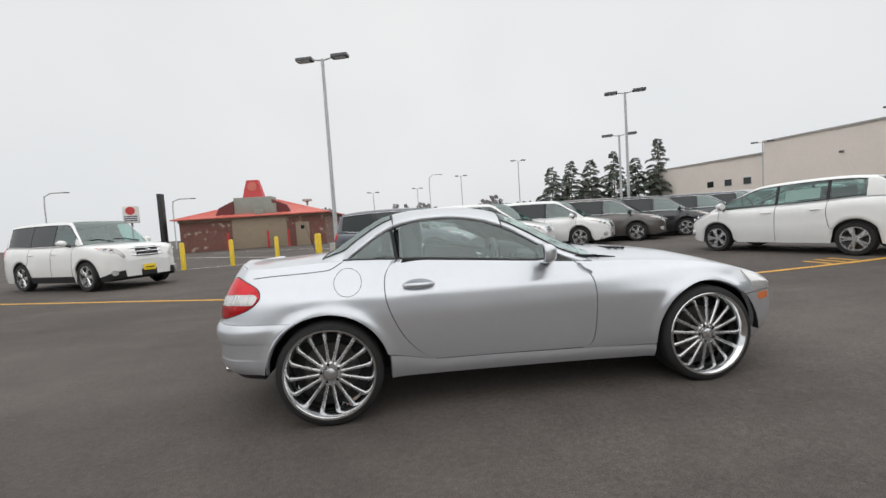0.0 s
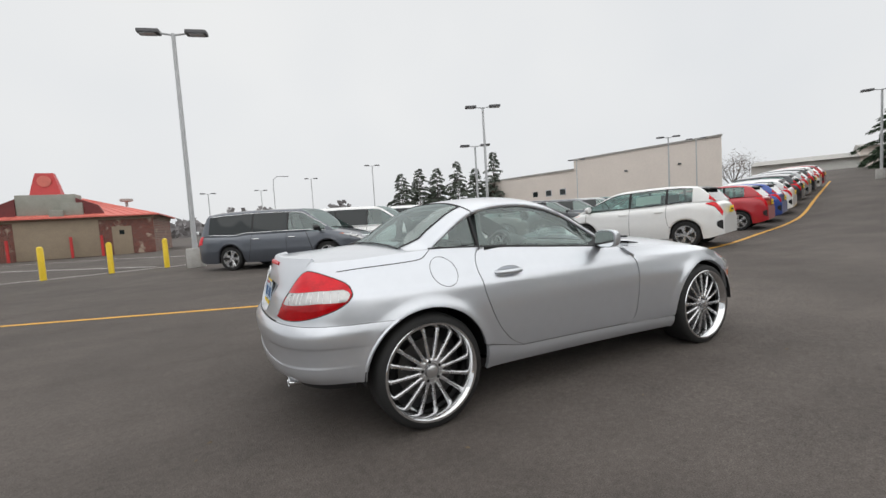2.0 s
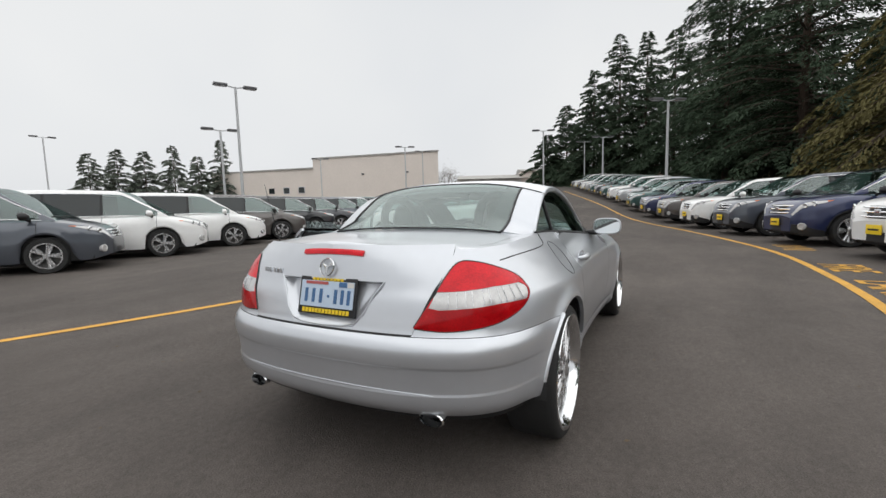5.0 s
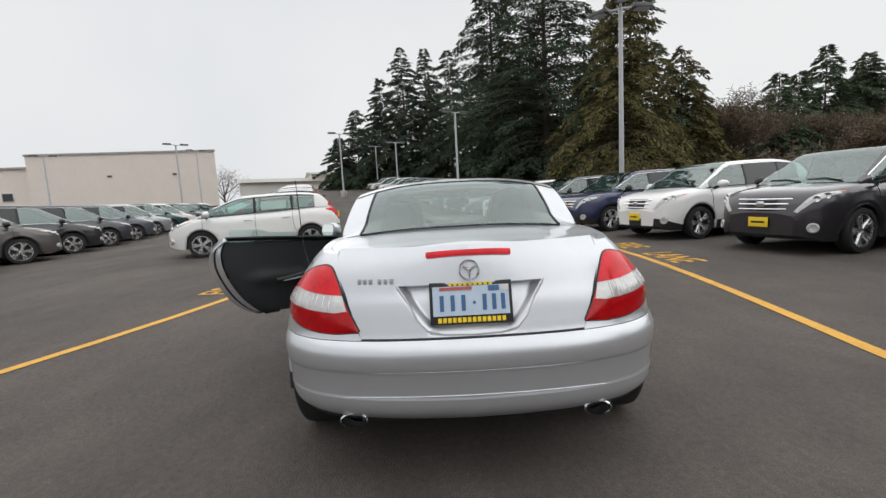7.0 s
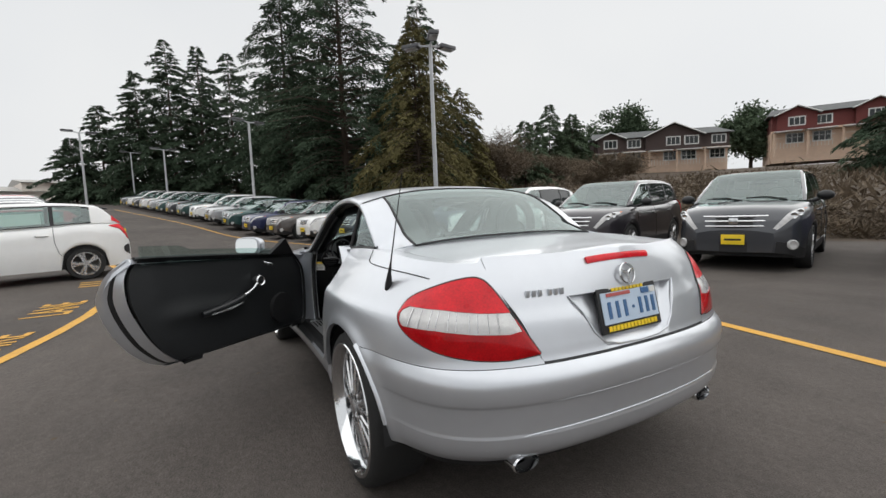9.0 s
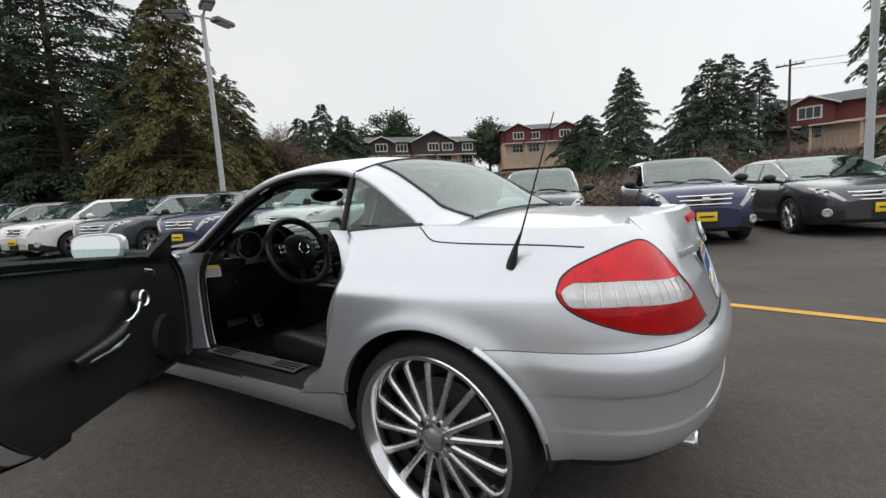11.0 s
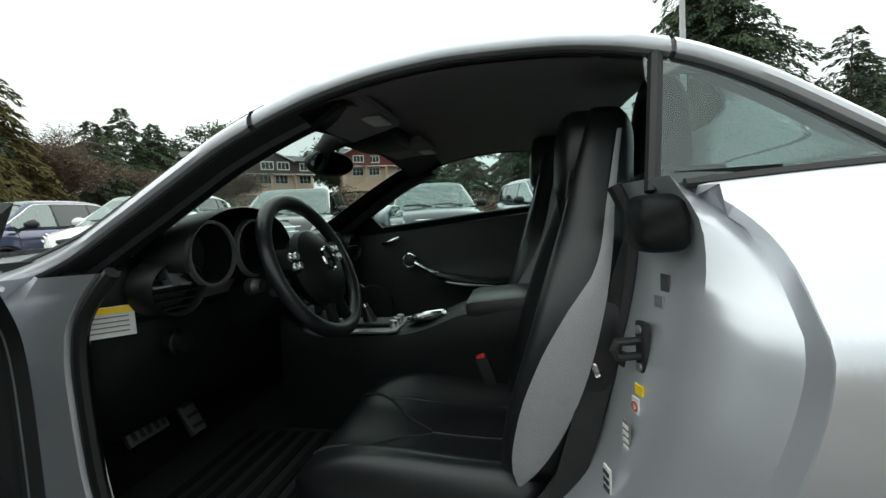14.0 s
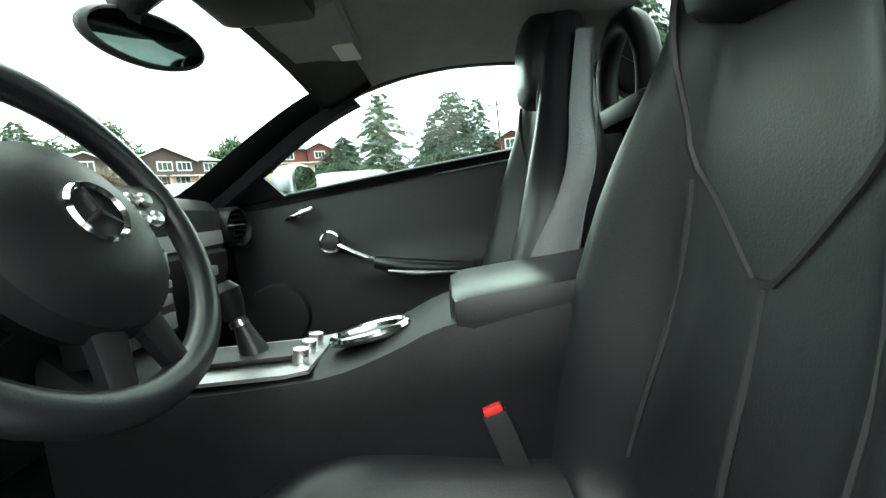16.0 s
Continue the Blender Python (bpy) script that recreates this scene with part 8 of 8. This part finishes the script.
def townhouse(a, b, z0, z1, clad, gables, words):
    """A terrace between two front corners; z0: ground, z1: eaves."""
    A, B = Vector((*a, 0)), Vector((*b, 0))
    L_ = (B - A).length
    dx = (B - A).normalized()
    h = tagged(new("townhouse"), words, "house", group="townhouses")
    h.matrix_basis = Matrix.Translation((A.x, A.y, z0)) @ Matrix.Rotation(math.atan2(dx.y, dx.x), 4, "Z")
    E2 = z1 - z0
    back_ = 9.0
    s = 1.0
    # local: x along the front, y to the back when the front faces -y
    flip = -1 if dx.cross(Vector((0, 0, 1))).dot(Vector((-A.x, -A.y, 0))) < 0 else 1
    yb = back_ * flip

    def bx(nm, x0, x1, y0, y1, za, zb, mm, par=h, bevel=0.0):
        bm = bmesh.new()
        box(bm, (x0 + x1) / 2, (y0 + y1) / 2 * flip, (za + zb) / 2, x1 - x0, abs(y1 - y0), zb - za, bevel=bevel)
        return part(nm, bm, M[mm], par, smooth=False)

    mid = E2 * 0.5
    bx("lower_wall", 0, L_, 0.6, back_, -2.5, mid, "sidecream")
    bx("upper_wall", 0, L_, 0, back_, mid, E2, clad)
    bx("floor_band", -0.1, L_ + 0.1, -0.12, 0.5, mid - 0.18, mid + 0.12, "sidecream")
    vs = [(-0.6, -0.6 * flip, E2), (L_ + 0.6, -0.6 * flip, E2), (L_ + 0.6, yb + 0.6 * flip, E2), (-0.6, yb + 0.6 * flip, E2), (0.5, yb / 2, E2 + 1.7), (L_ - 0.5, yb / 2, E2 + 1.7)]
    rf_ = obj("roof", vs, [(0, 1, 5, 4), (2, 3, 4, 5), (1, 2, 5), (3, 0, 4), (0, 3, 2, 1)], M["shingle"], h, "grey shingle roof")
    for x0, x1 in gables:
        xm, rise_ = (x0 + x1) / 2, (x1 - x0) * 0.22
        bx("bay", x0 + 0.3, x1 - 0.3, -0.7, 0.1, mid + 0.05, E2 + 0.02, clad)
        vs = [(x0 + 0.3, -0.7 * flip, E2), (x1 - 0.3, -0.7 * flip, E2), (xm, -0.7 * flip, E2 + rise_ * 0.88)]
        obj("gable", vs, [(0, 1, 2)], M[clad], h)
        vs = [(x0 - 0.2, -1.2 * flip, E2 - 0.1), (xm, -1.2 * flip, E2 + rise_ + 0.05), (x1 + 0.2, -1.2 * flip, E2 - 0.1), (x0 - 0.2, yb / 2, E2 - 0.1), (xm, yb / 2, E2 + rise_ + 0.05), (x1 + 0.2, yb / 2, E2 - 0.1)]
        vs += [(p[0], p[1], p[2] - 0.18) for p in vs]
        gr = obj("gable_roof", vs, [(0, 1, 4, 3), (1, 2, 5, 4), (6, 9, 10, 7), (7, 10, 11, 8)], M["shingle"], rf_)
        for p, q in ((0, 1), (1, 2)):
            bm = bmesh.new()
            sweep(bm, [Vector(vs[p]) - Vector((0, 0.02 * flip, 0.09)), Vector(vs[q]) - Vector((0, 0.02 * flip, 0.09))], 0.10, 6)
            part("barge_board", bm, M["whitetrim"], rf_)
    xs_ = [x for g in gables for x in ((g[0] + g[1]) / 2,)]
    xs_ += [x for x in np.arange(2.2, L_ - 1, 4.4) if all(abs(x - q) > 2.4 for q in xs_)]
    for x in xs_:
        ing = any(g[0] < x < g[1] for g in gables)
        for za, w_, h_, y0 in ((mid + 0.75, 2.0, 1.25, -0.72 if ing else -0.02), (0.7, 2.2, 1.5, 0.58)):
            wn_ = bx("window", x - w_ / 2 - 0.12, x + w_ / 2 + 0.12, y0 - 0.06, y0 + 0.1, za - 0.12, za + h_ + 0.12, "whitetrim")
            for q in (0, 1, 2):
                xx = x - w_ / 2 + (q + 0.5) * w_ / 3
                bx("pane", xx - w_ / 6 + 0.05, xx + w_ / 6 - 0.05, y0 - 0.09, y0, za + 0.05, za + h_ - 0.05, "dglass", wn_)
    for x in np.arange(0.2, L_, 4.3):
        rl = bx("balcony", x, min(x + 3.6, L_), -1.5, 0.6, mid - 0.22, mid - 0.08, "whitetrim")
        bx("rail", x, min(x + 3.6, L_), -0.55, -0.48, mid - 1.15, mid - 1.1, "whitetrim", rl)
        for q in np.arange(x, min(x + 3.6, L_), 0.45):
            bx("baluster", q, q + 0.06, -0.55, -0.48, -0.2, 0.75, "whitetrim", rl)
        bx("post", x, x + 0.28, -0.75, -0.4, -1.5, mid, "sidecream", rl)
    return h


townhouse((52.4, -58.4), (38.9, -75.0), 7.6, 12.3, "sidebrown", [(0.3, 5.0), (8.0, 17.2)], "brown and peach hillside townhouses with gables and balconies")
townhouse((36.1, -82.2), (23.0, -90.5), 9.4, 14.6, "sidered", [(0.3, 6.0), (10.0, 15.5)], "red hillside townhouses with grey roofs and balconies")
townhouse((-6.0, -66.0), (-17.0, -64.0), 5.0, 9.4, "sidered", [(2.0, 7.0)], "small red house among trees")

# ---- trees ----
class Blades:
    """Gathers many small leaf blades into one mesh."""

    def __init__(self):
        self.v, self.f = [], []

    def add(self, p, d, n, length, width):
        """A slim leaf-shaped quad from p along d, lying across n."""
        s = d.cross(n)
        s = s.normalized() * width if s.length > 1e-6 else Vector((width, 0, 0))
        b = len(self.v)
        self.v += [tuple(p), tuple(p + d * length * 0.5 + s), tuple(p + d * length), tuple(p + d * length * 0.5 - s)]
        self.f.append((b, b + 1, b + 2, b + 3))


def conifer(x, y, top, radius, leaf="needle", dense=1.0, rng=None, droop=0.25, bottom=0.08, name="conifer_tree", words="tall dark green conifer with ragged drooping branches", fine=1.0):
    rng = np.random.default_rng(abs(int(x * 71 + y * 37)) + 5)
    z0 = land(x, y)
    h = top - z0
    t = tagged(new(name), words, "tree", group="trees round the lot")
    t.location = (x, y, z0)
    bm = bmesh.new()
    tube(bm, (0, 0, -0.3), (0, 0, h * 0.97), max(0.12, h * 0.014), 0.02, 8)
    blade = (0.15 + 0.0065 * math.hypot(x, y)) * fine
    n_br = int((52 + h * 5.2) * dense)
    f = bottom + (1 - bottom) * ((np.arange(n_br) + rng.random(n_br)) / n_br) ** 1.1
    a = np.arange(n_br) * 2.39996 + rng.uniform(-0.6, 0.6, n_br)
    ph = rng.uniform(0, 6, 4)
    # gaps: whole clumps of branches are missing
    keep = 0.5 * np.sin(a + ph[0] + 9 * f) + 0.5 * np.sin(2 * a - 23 * f + ph[1]) + rng.uniform(-0.5, 0.5, n_br) > -0.62
    f, a = f[keep], a[keep]
    n_br = len(f)
    lobe = 1 + 0.18 * np.sin(a + ph[2] + 7 * f) + 0.14 * np.sin(2 * a + ph[3] + 17 * f)
    reach = radius * 1.35 * np.minimum(1.0, (1 - f) ** 0.75 * 1.05) * lobe * rng.uniform(0.45, 1.0, n_br) ** 0.7 * 1.2 + 0.15
    lift = rng.uniform(-0.02, 0.22, n_br) + 0.34 * f
    sag = droop + 0.2
    m = np.maximum(4, (reach * 6.0 / (0.45 + blade)).astype(int))
    br = np.repeat(np.arange(n_br), m * 7)
    n = len(br)
    q = 0.06 + 0.94 * rng.random(n) ** 0.8
    out = np.stack([np.cos(a), np.sin(a), 0 * a], 1)[br]
    side = np.stack([-out[:, 1], out[:, 0], 0 * q], 1)
    rc, lf = reach[br], lift[br]
    o = rng.uniform(-1, 1, n)
    w = 0.55 * rc * (1 - q) * q + 0.05
    up = np.array([0.0, 0.0, 1.0])
    p = out * (rc * q)[:, None] + side * (o * w)[:, None] + up * (h * f[br] + rc * (lf * q - sag * q * q) - rng.random(n) ** 2 * (0.08 + 0.06 * rc))[:, None]
    d = out * 0.8 + side * (o * 0.9)[:, None] + up * ((lf - 2 * sag * q) * 0.7 + rng.uniform(-0.65, 0.15, n))[:, None]
    d /= np.linalg.norm(d, axis=1)[:, None]
    s = np.cross(d, np.stack([rng.uniform(-1, 1, n), rng.uniform(-1, 1, n), rng.uniform(0.2, 1, n)], 1))
    s *= (blade * rng.uniform(0.08, 0.15, n) / np.maximum(0.05, np.linalg.norm(s, axis=1)))[:, None]
    ln = (blade * rng.uniform(0.5, 1.15, n))[:, None]
    vs = np.stack([p, p + d * ln * 0.5 + s, p + d * ln, p + d * ln * 0.5 - s], 1).reshape(-1, 3)
    # limbs that carry the sprays
    lv, lf_ = [], []
    for k_ in range(n_br):
        c_, s_, b0 = math.cos(a[k_]), math.sin(a[k_]), len(lv)
        for q_ in (0.0, 0.4, 0.8):
            rr, zz, th = reach[k_] * q_, h * f[k_] + reach[k_] * (lift[k_] * q_ - sag * q_ * q_), (0.012 + 0.009 * reach[k_]) * (1 - q_)
            lv += [(c_ * rr - s_ * th, s_ * rr + c_ * th, zz - th), (c_ * rr + s_ * th, s_ * rr - c_ * th, zz - th), (c_ * rr, s_ * rr, zz + th)]
        lf_ += [(b0 + 3 * i_ + j_, b0 + 3 * i_ + (j_ + 1) % 3, b0 + 3 * i_ + 3 + (j_ + 1) % 3, b0 + 3 * i_ + 3 + j_) for i_ in (0, 1) for j_ in range(3)]
    lv = [bm.verts.new(v_) for v_ in lv]
    for f_ in lf_:
        bm.faces.new([lv[i_] for i_ in f_])
    part("trunk", bm, M["bark"], t)
    obj("crown", vs.tolist(), np.arange(4 * n).reshape(-1, 4).tolist(), M[leaf], t)
    return t


def shrub_tree(x, y, top, radius, leaf, words, rng=None, n=2600, blade=0.3, name="bare_tree", low=0.2):
    """A broad or leafless tree: limbs that fork, with twigs or leaves round their ends."""
    rng = rng or random.Random(int(x * 13 + y * 91))
    z0 = land(x, y)
    h = top - z0
    t = tagged(new(name), words, "tree", group="trees round the lot")
    t.location = (x, y, z0)
    bm = bmesh.new()
    tube(bm, (0, 0, -0.3), (0, 0, h * 0.45), h * 0.03, h * 0.018, 8)
    tips = []
    for i in range(11):
        a = i * 2.4 + rng.uniform(-0.3, 0.3)
        p0 = Vector((0, 0, h * rng.uniform(low, 0.45)))
        p1 = p0 + Vector((math.cos(a) * radius * rng.uniform(0.4, 0.75), math.sin(a) * radius * rng.uniform(0.4, 0.75), h * rng.uniform(low, 0.48)))
        tube(bm, p0, p1, h * 0.012, h * 0.005, 6)
        tips.append(p1)
        for k in range(3):
            p2 = p1 + Vector((rng.uniform(-0.4, 0.4) * radius, rng.uniform(-0.4, 0.4) * radius, h * rng.uniform(0.0, 0.2)))
            tube(bm, p1, p2, h * 0.005, h * 0.002, 5)
            tips.append(p2)
    part("trunk", bm, M["bark"], t)
    bl = Blades()
    for i in range(n):
        c = rng.choice(tips) + Vector((rng.gauss(0, radius * 0.18), rng.gauss(0, radius * 0.18), rng.gauss(0, h * 0.07)))
        d = Vector((rng.uniform(-1, 1), rng.uniform(-1, 1), rng.uniform(-0.2, 0.9))).normalized()
        bl.add(c, d, Vector((rng.uniform(-1, 1), rng.uniform(-1, 1), rng.uniform(-1, 1))), blade * rng.uniform(0.7, 1.5), blade * (0.05 if leaf == "bare" else 0.045 if leaf == "scrub" else 0.28))
    obj("crown", bl.v, bl.f, M[leaf], t)
    return t


FIR = [(31.8, -8.4, 25, 5.6), (36.5, -5.0, 21, 4.2), (28.5, -13.5, 17, 3.6), (59, 4.5, 22.4, 4.2), (57, 1.3, 21.3, 3.6), (53, -1.7, 19.6, 3.8), (61.5, 8.0, 19, 4.0), (63, 12, 15.2, 3.6), (64, 15, 11.5, 3.0), (49, -5, 16.5, 3.6), (45, -7.5, 16, 3.6), (41, -9, 17.5, 3.4), (50, -12, 16, 4), (56, -8, 17, 4), (44, -16, 15, 4), (38, -15, 15.5, 4)]
for x, y, top, r in FIR:
    conifer(x, y, top, r, dense=1.5 if top > 20 and x < 40 else 1.2)
conifer(24.3, -11.1, 13.6, 3.7, "cedar", 1.9, droop=0.45, words="brownish green cedar with dense drooping sprays", name="cedar_tree")
conifer(27.5, -16.5, 10.5, 2.8, "cedar", 1.5, droop=0.45, words="brownish green cedar with dense drooping sprays", name="cedar_tree")
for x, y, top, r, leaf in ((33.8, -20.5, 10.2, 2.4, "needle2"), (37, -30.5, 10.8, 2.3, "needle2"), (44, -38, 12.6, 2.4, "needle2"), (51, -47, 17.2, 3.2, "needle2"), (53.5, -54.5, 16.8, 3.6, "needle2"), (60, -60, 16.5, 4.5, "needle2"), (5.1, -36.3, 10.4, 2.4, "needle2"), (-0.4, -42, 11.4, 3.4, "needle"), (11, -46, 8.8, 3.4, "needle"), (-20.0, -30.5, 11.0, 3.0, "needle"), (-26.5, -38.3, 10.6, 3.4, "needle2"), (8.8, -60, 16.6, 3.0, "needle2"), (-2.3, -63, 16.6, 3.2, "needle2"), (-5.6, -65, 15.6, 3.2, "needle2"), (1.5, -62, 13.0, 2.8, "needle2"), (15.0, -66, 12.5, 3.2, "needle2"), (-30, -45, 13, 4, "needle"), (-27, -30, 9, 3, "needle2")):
    # trees far up the hill take the needle colour with haze mixed in
    conifer(x, y, top, r, leaf if y > -55 else "hazeneedle", 1.15, bottom=0.12)
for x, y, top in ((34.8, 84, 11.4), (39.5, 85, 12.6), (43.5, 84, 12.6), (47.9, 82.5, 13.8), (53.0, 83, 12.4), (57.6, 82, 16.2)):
    conifer(x, y, top, 2.9, "hazeneedle", 0.75)
for x, y, top, r in ((32.5, -23.5, 7.4, 3.0), (36, -27, 7.0, 3.0), (41, -34, 7.4, 3.2), (29.5, -20.5, 6.4, 2.4)):
    shrub_tree(x, y, top, r, "scrub", "leafless brown winter tree", n=11000, blade=0.42)
for x, y, top, r in ((39, -36, 6.6, 3.6), (47, -47, 8.2, 3.6), (20, -24, 4.2, 2.4)):
    shrub_tree(x, y, top, r, "scrub", "rounded brown winter shrub", n=9000, blade=0.42, name="shrub")
conifer(-11.0, -27.0, 22.0, 3.5, "needle2", 5.2, droop=0.38, bottom=0.03, fine=1.05, words="broad dense green conifer behind the parked cars")
for x, y, top, r in ((58.0, -73.0, 18.0, 6.0), (64, -74, 17, 6), (42.0, -88, 18.5, 4.6)):
    shrub_tree(x, y, top, r, "needle2", "broad rounded dark pine", n=11000, blade=0.6, name="pine_tree", low=0.07)
shrub_tree(86, 44, 9.5, 3.4, "bare", "leafless pale winter tree", n=1500, blade=0.5)

# bramble along the foot of the bank
rng = random.Random(5)
bl = Blades()
for i in range(46000):
    u = rng.uniform(-26, 20)
    v = -13.2 - abs(rng.gauss(0, 1.6))
    x, y = lot(u, v)
    lump = 0.75 + 0.35 * math.sin(u * 0.9) + 0.3 * math.sin(u * 2.3 + 1)
    z = land(x, y) + rng.uniform(0, 1.0) * lump * 1.5
    d = Vector((rng.uniform(-1, 1), rng.uniform(-1, 1), rng.uniform(-0.4, 1.0))).normalized()
    bl.add(Vector((x, y, z)), d, Vector((rng.uniform(-1, 1), rng.uniform(-1, 1), rng.uniform(-1, 1))), rng.uniform(0.12, 0.42), rng.uniform(0.008, 0.026))
tagged(obj("bramble", bl.v, bl.f, M["scrub"]), "tangled brown winter bramble", "bramble", kind="stuff")
bl = Blades()
for i in range(30000):
    u, v = rng.uniform(-60, 70), rng.uniform(-60, -15)
    x, y = lot(u, v)
    d = Vector((rng.uniform(-1, 1), rng.uniform(-1, 1), rng.uniform(0.1, 1.2))).normalized()
    bl.add(Vector((x, y, land(x, y) - 0.05)), d, Vector((rng.uniform(-1, 1), rng.uniform(-1, 1), 0.2)), rng.uniform(0.3, 1.1), rng.uniform(0.03, 0.09))
tagged(obj("undergrowth", bl.v, bl.f, M["scrub"]), "brown winter undergrowth on the bank", "undergrowth", kind="stuff")
# low woods along the skyline; their haze is put into a pale grey colour
bl = Blades()
for i in range(9000):
    a = rng.uniform(-0.3, 1.9)
    rr = rng.uniform(150, 190)
    x, y = rr * math.sin(a) - 60 * 0, rr * math.cos(a)
    hgt = 5.5 + 2.0 * math.sin(a * 31) + 1.5 * math.sin(a * 83)
    if x > 95 or (x > 45 and y < 120):
        continue
    d = Vector((rng.uniform(-1, 1), rng.uniform(-1, 1), rng.uniform(-0.2, 1))).normalized()
    bl.add(Vector((x, y, ground_z(x, y) + rng.uniform(0, hgt))), d, Vector((x, y, 0)), rng.uniform(1.2, 2.6), rng.uniform(0.4, 0.9))
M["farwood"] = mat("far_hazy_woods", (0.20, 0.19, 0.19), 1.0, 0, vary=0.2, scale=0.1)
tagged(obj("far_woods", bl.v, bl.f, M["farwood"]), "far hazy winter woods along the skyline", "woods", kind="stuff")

# utility pole
up_ = tagged(new("utility_pole"), "wooden utility pole with a crossarm", "utility pole")
up_.location = (-8.0, -61.0, land(-8, -61))
bm = bmesh.new()
tube(bm, (0, 0, -0.3), (0, 0, 14.2 - up_.location.z), 0.16, 0.11, 8)
part("pole", bm, M["bark"], up_)
bm = bmesh.new()
box(bm, 0, 0, 13.6 - up_.location.z, 2.6, 0.14, 0.16)
part("crossarm", bm, M["bark"], up_)
for x in (-1.1, -0.5, 0.5, 1.1):
    bm = bmesh.new()
    tube(bm, (x, 0, 13.65 - up_.location.z), (x, 0, 13.9 - up_.location.z), 0.06, 0.04, 6)
    part("insulator", bm, M["concrete"], up_)
for dz in (0.0, -0.7):
    bm = bmesh.new()
    sweep(bm, [(-8 - 50 * q, -61 + 24 * q, 13.9 + dz - 3.2 * math.sin(math.pi * q) + 2.0 * q) for q in np.linspace(0, 1, 14)], 0.02, 5)
    w = part("power_line", bm, M["trim"], None)
    tagged(w, "thin black overhead power line", "cable", group="power lines")

# a scatter of grit and dead leaves on the asphalt
rng_g = random.Random(77)
gv_, gf_ = [], []
for i in range(170):
    x, y = rng_g.uniform(-5, 5), rng_g.uniform(-5.5, 5.5)
    if -0.8 < x < 3.4 and abs(y) < 0.95:
        continue
    r_, a_, b_ = rng_g.uniform(0.006, 0.017), rng_g.uniform(0, 6.28), len(gv_)
    z_ = ground_z(x, y)
    gv_ += [(x + r_ * q * math.cos(a_ + c), y + r_ * q * math.sin(a_ + c), z_ + 0.0005) for c, q in ((0, 1.3), (1.3, 0.7), (2.7, 1.1), (4.4, 0.8))] + [(x, y, z_ + r_ * 0.5)]
    gf_ += [(b_ + j, b_ + (j + 1) % 4, b_ + 4) for j in range(4)]
tagged(obj("grit", gv_, gf_, M["scrub"]), "scattered grit and dead leaf bits on the asphalt", "litter", kind="stuff")
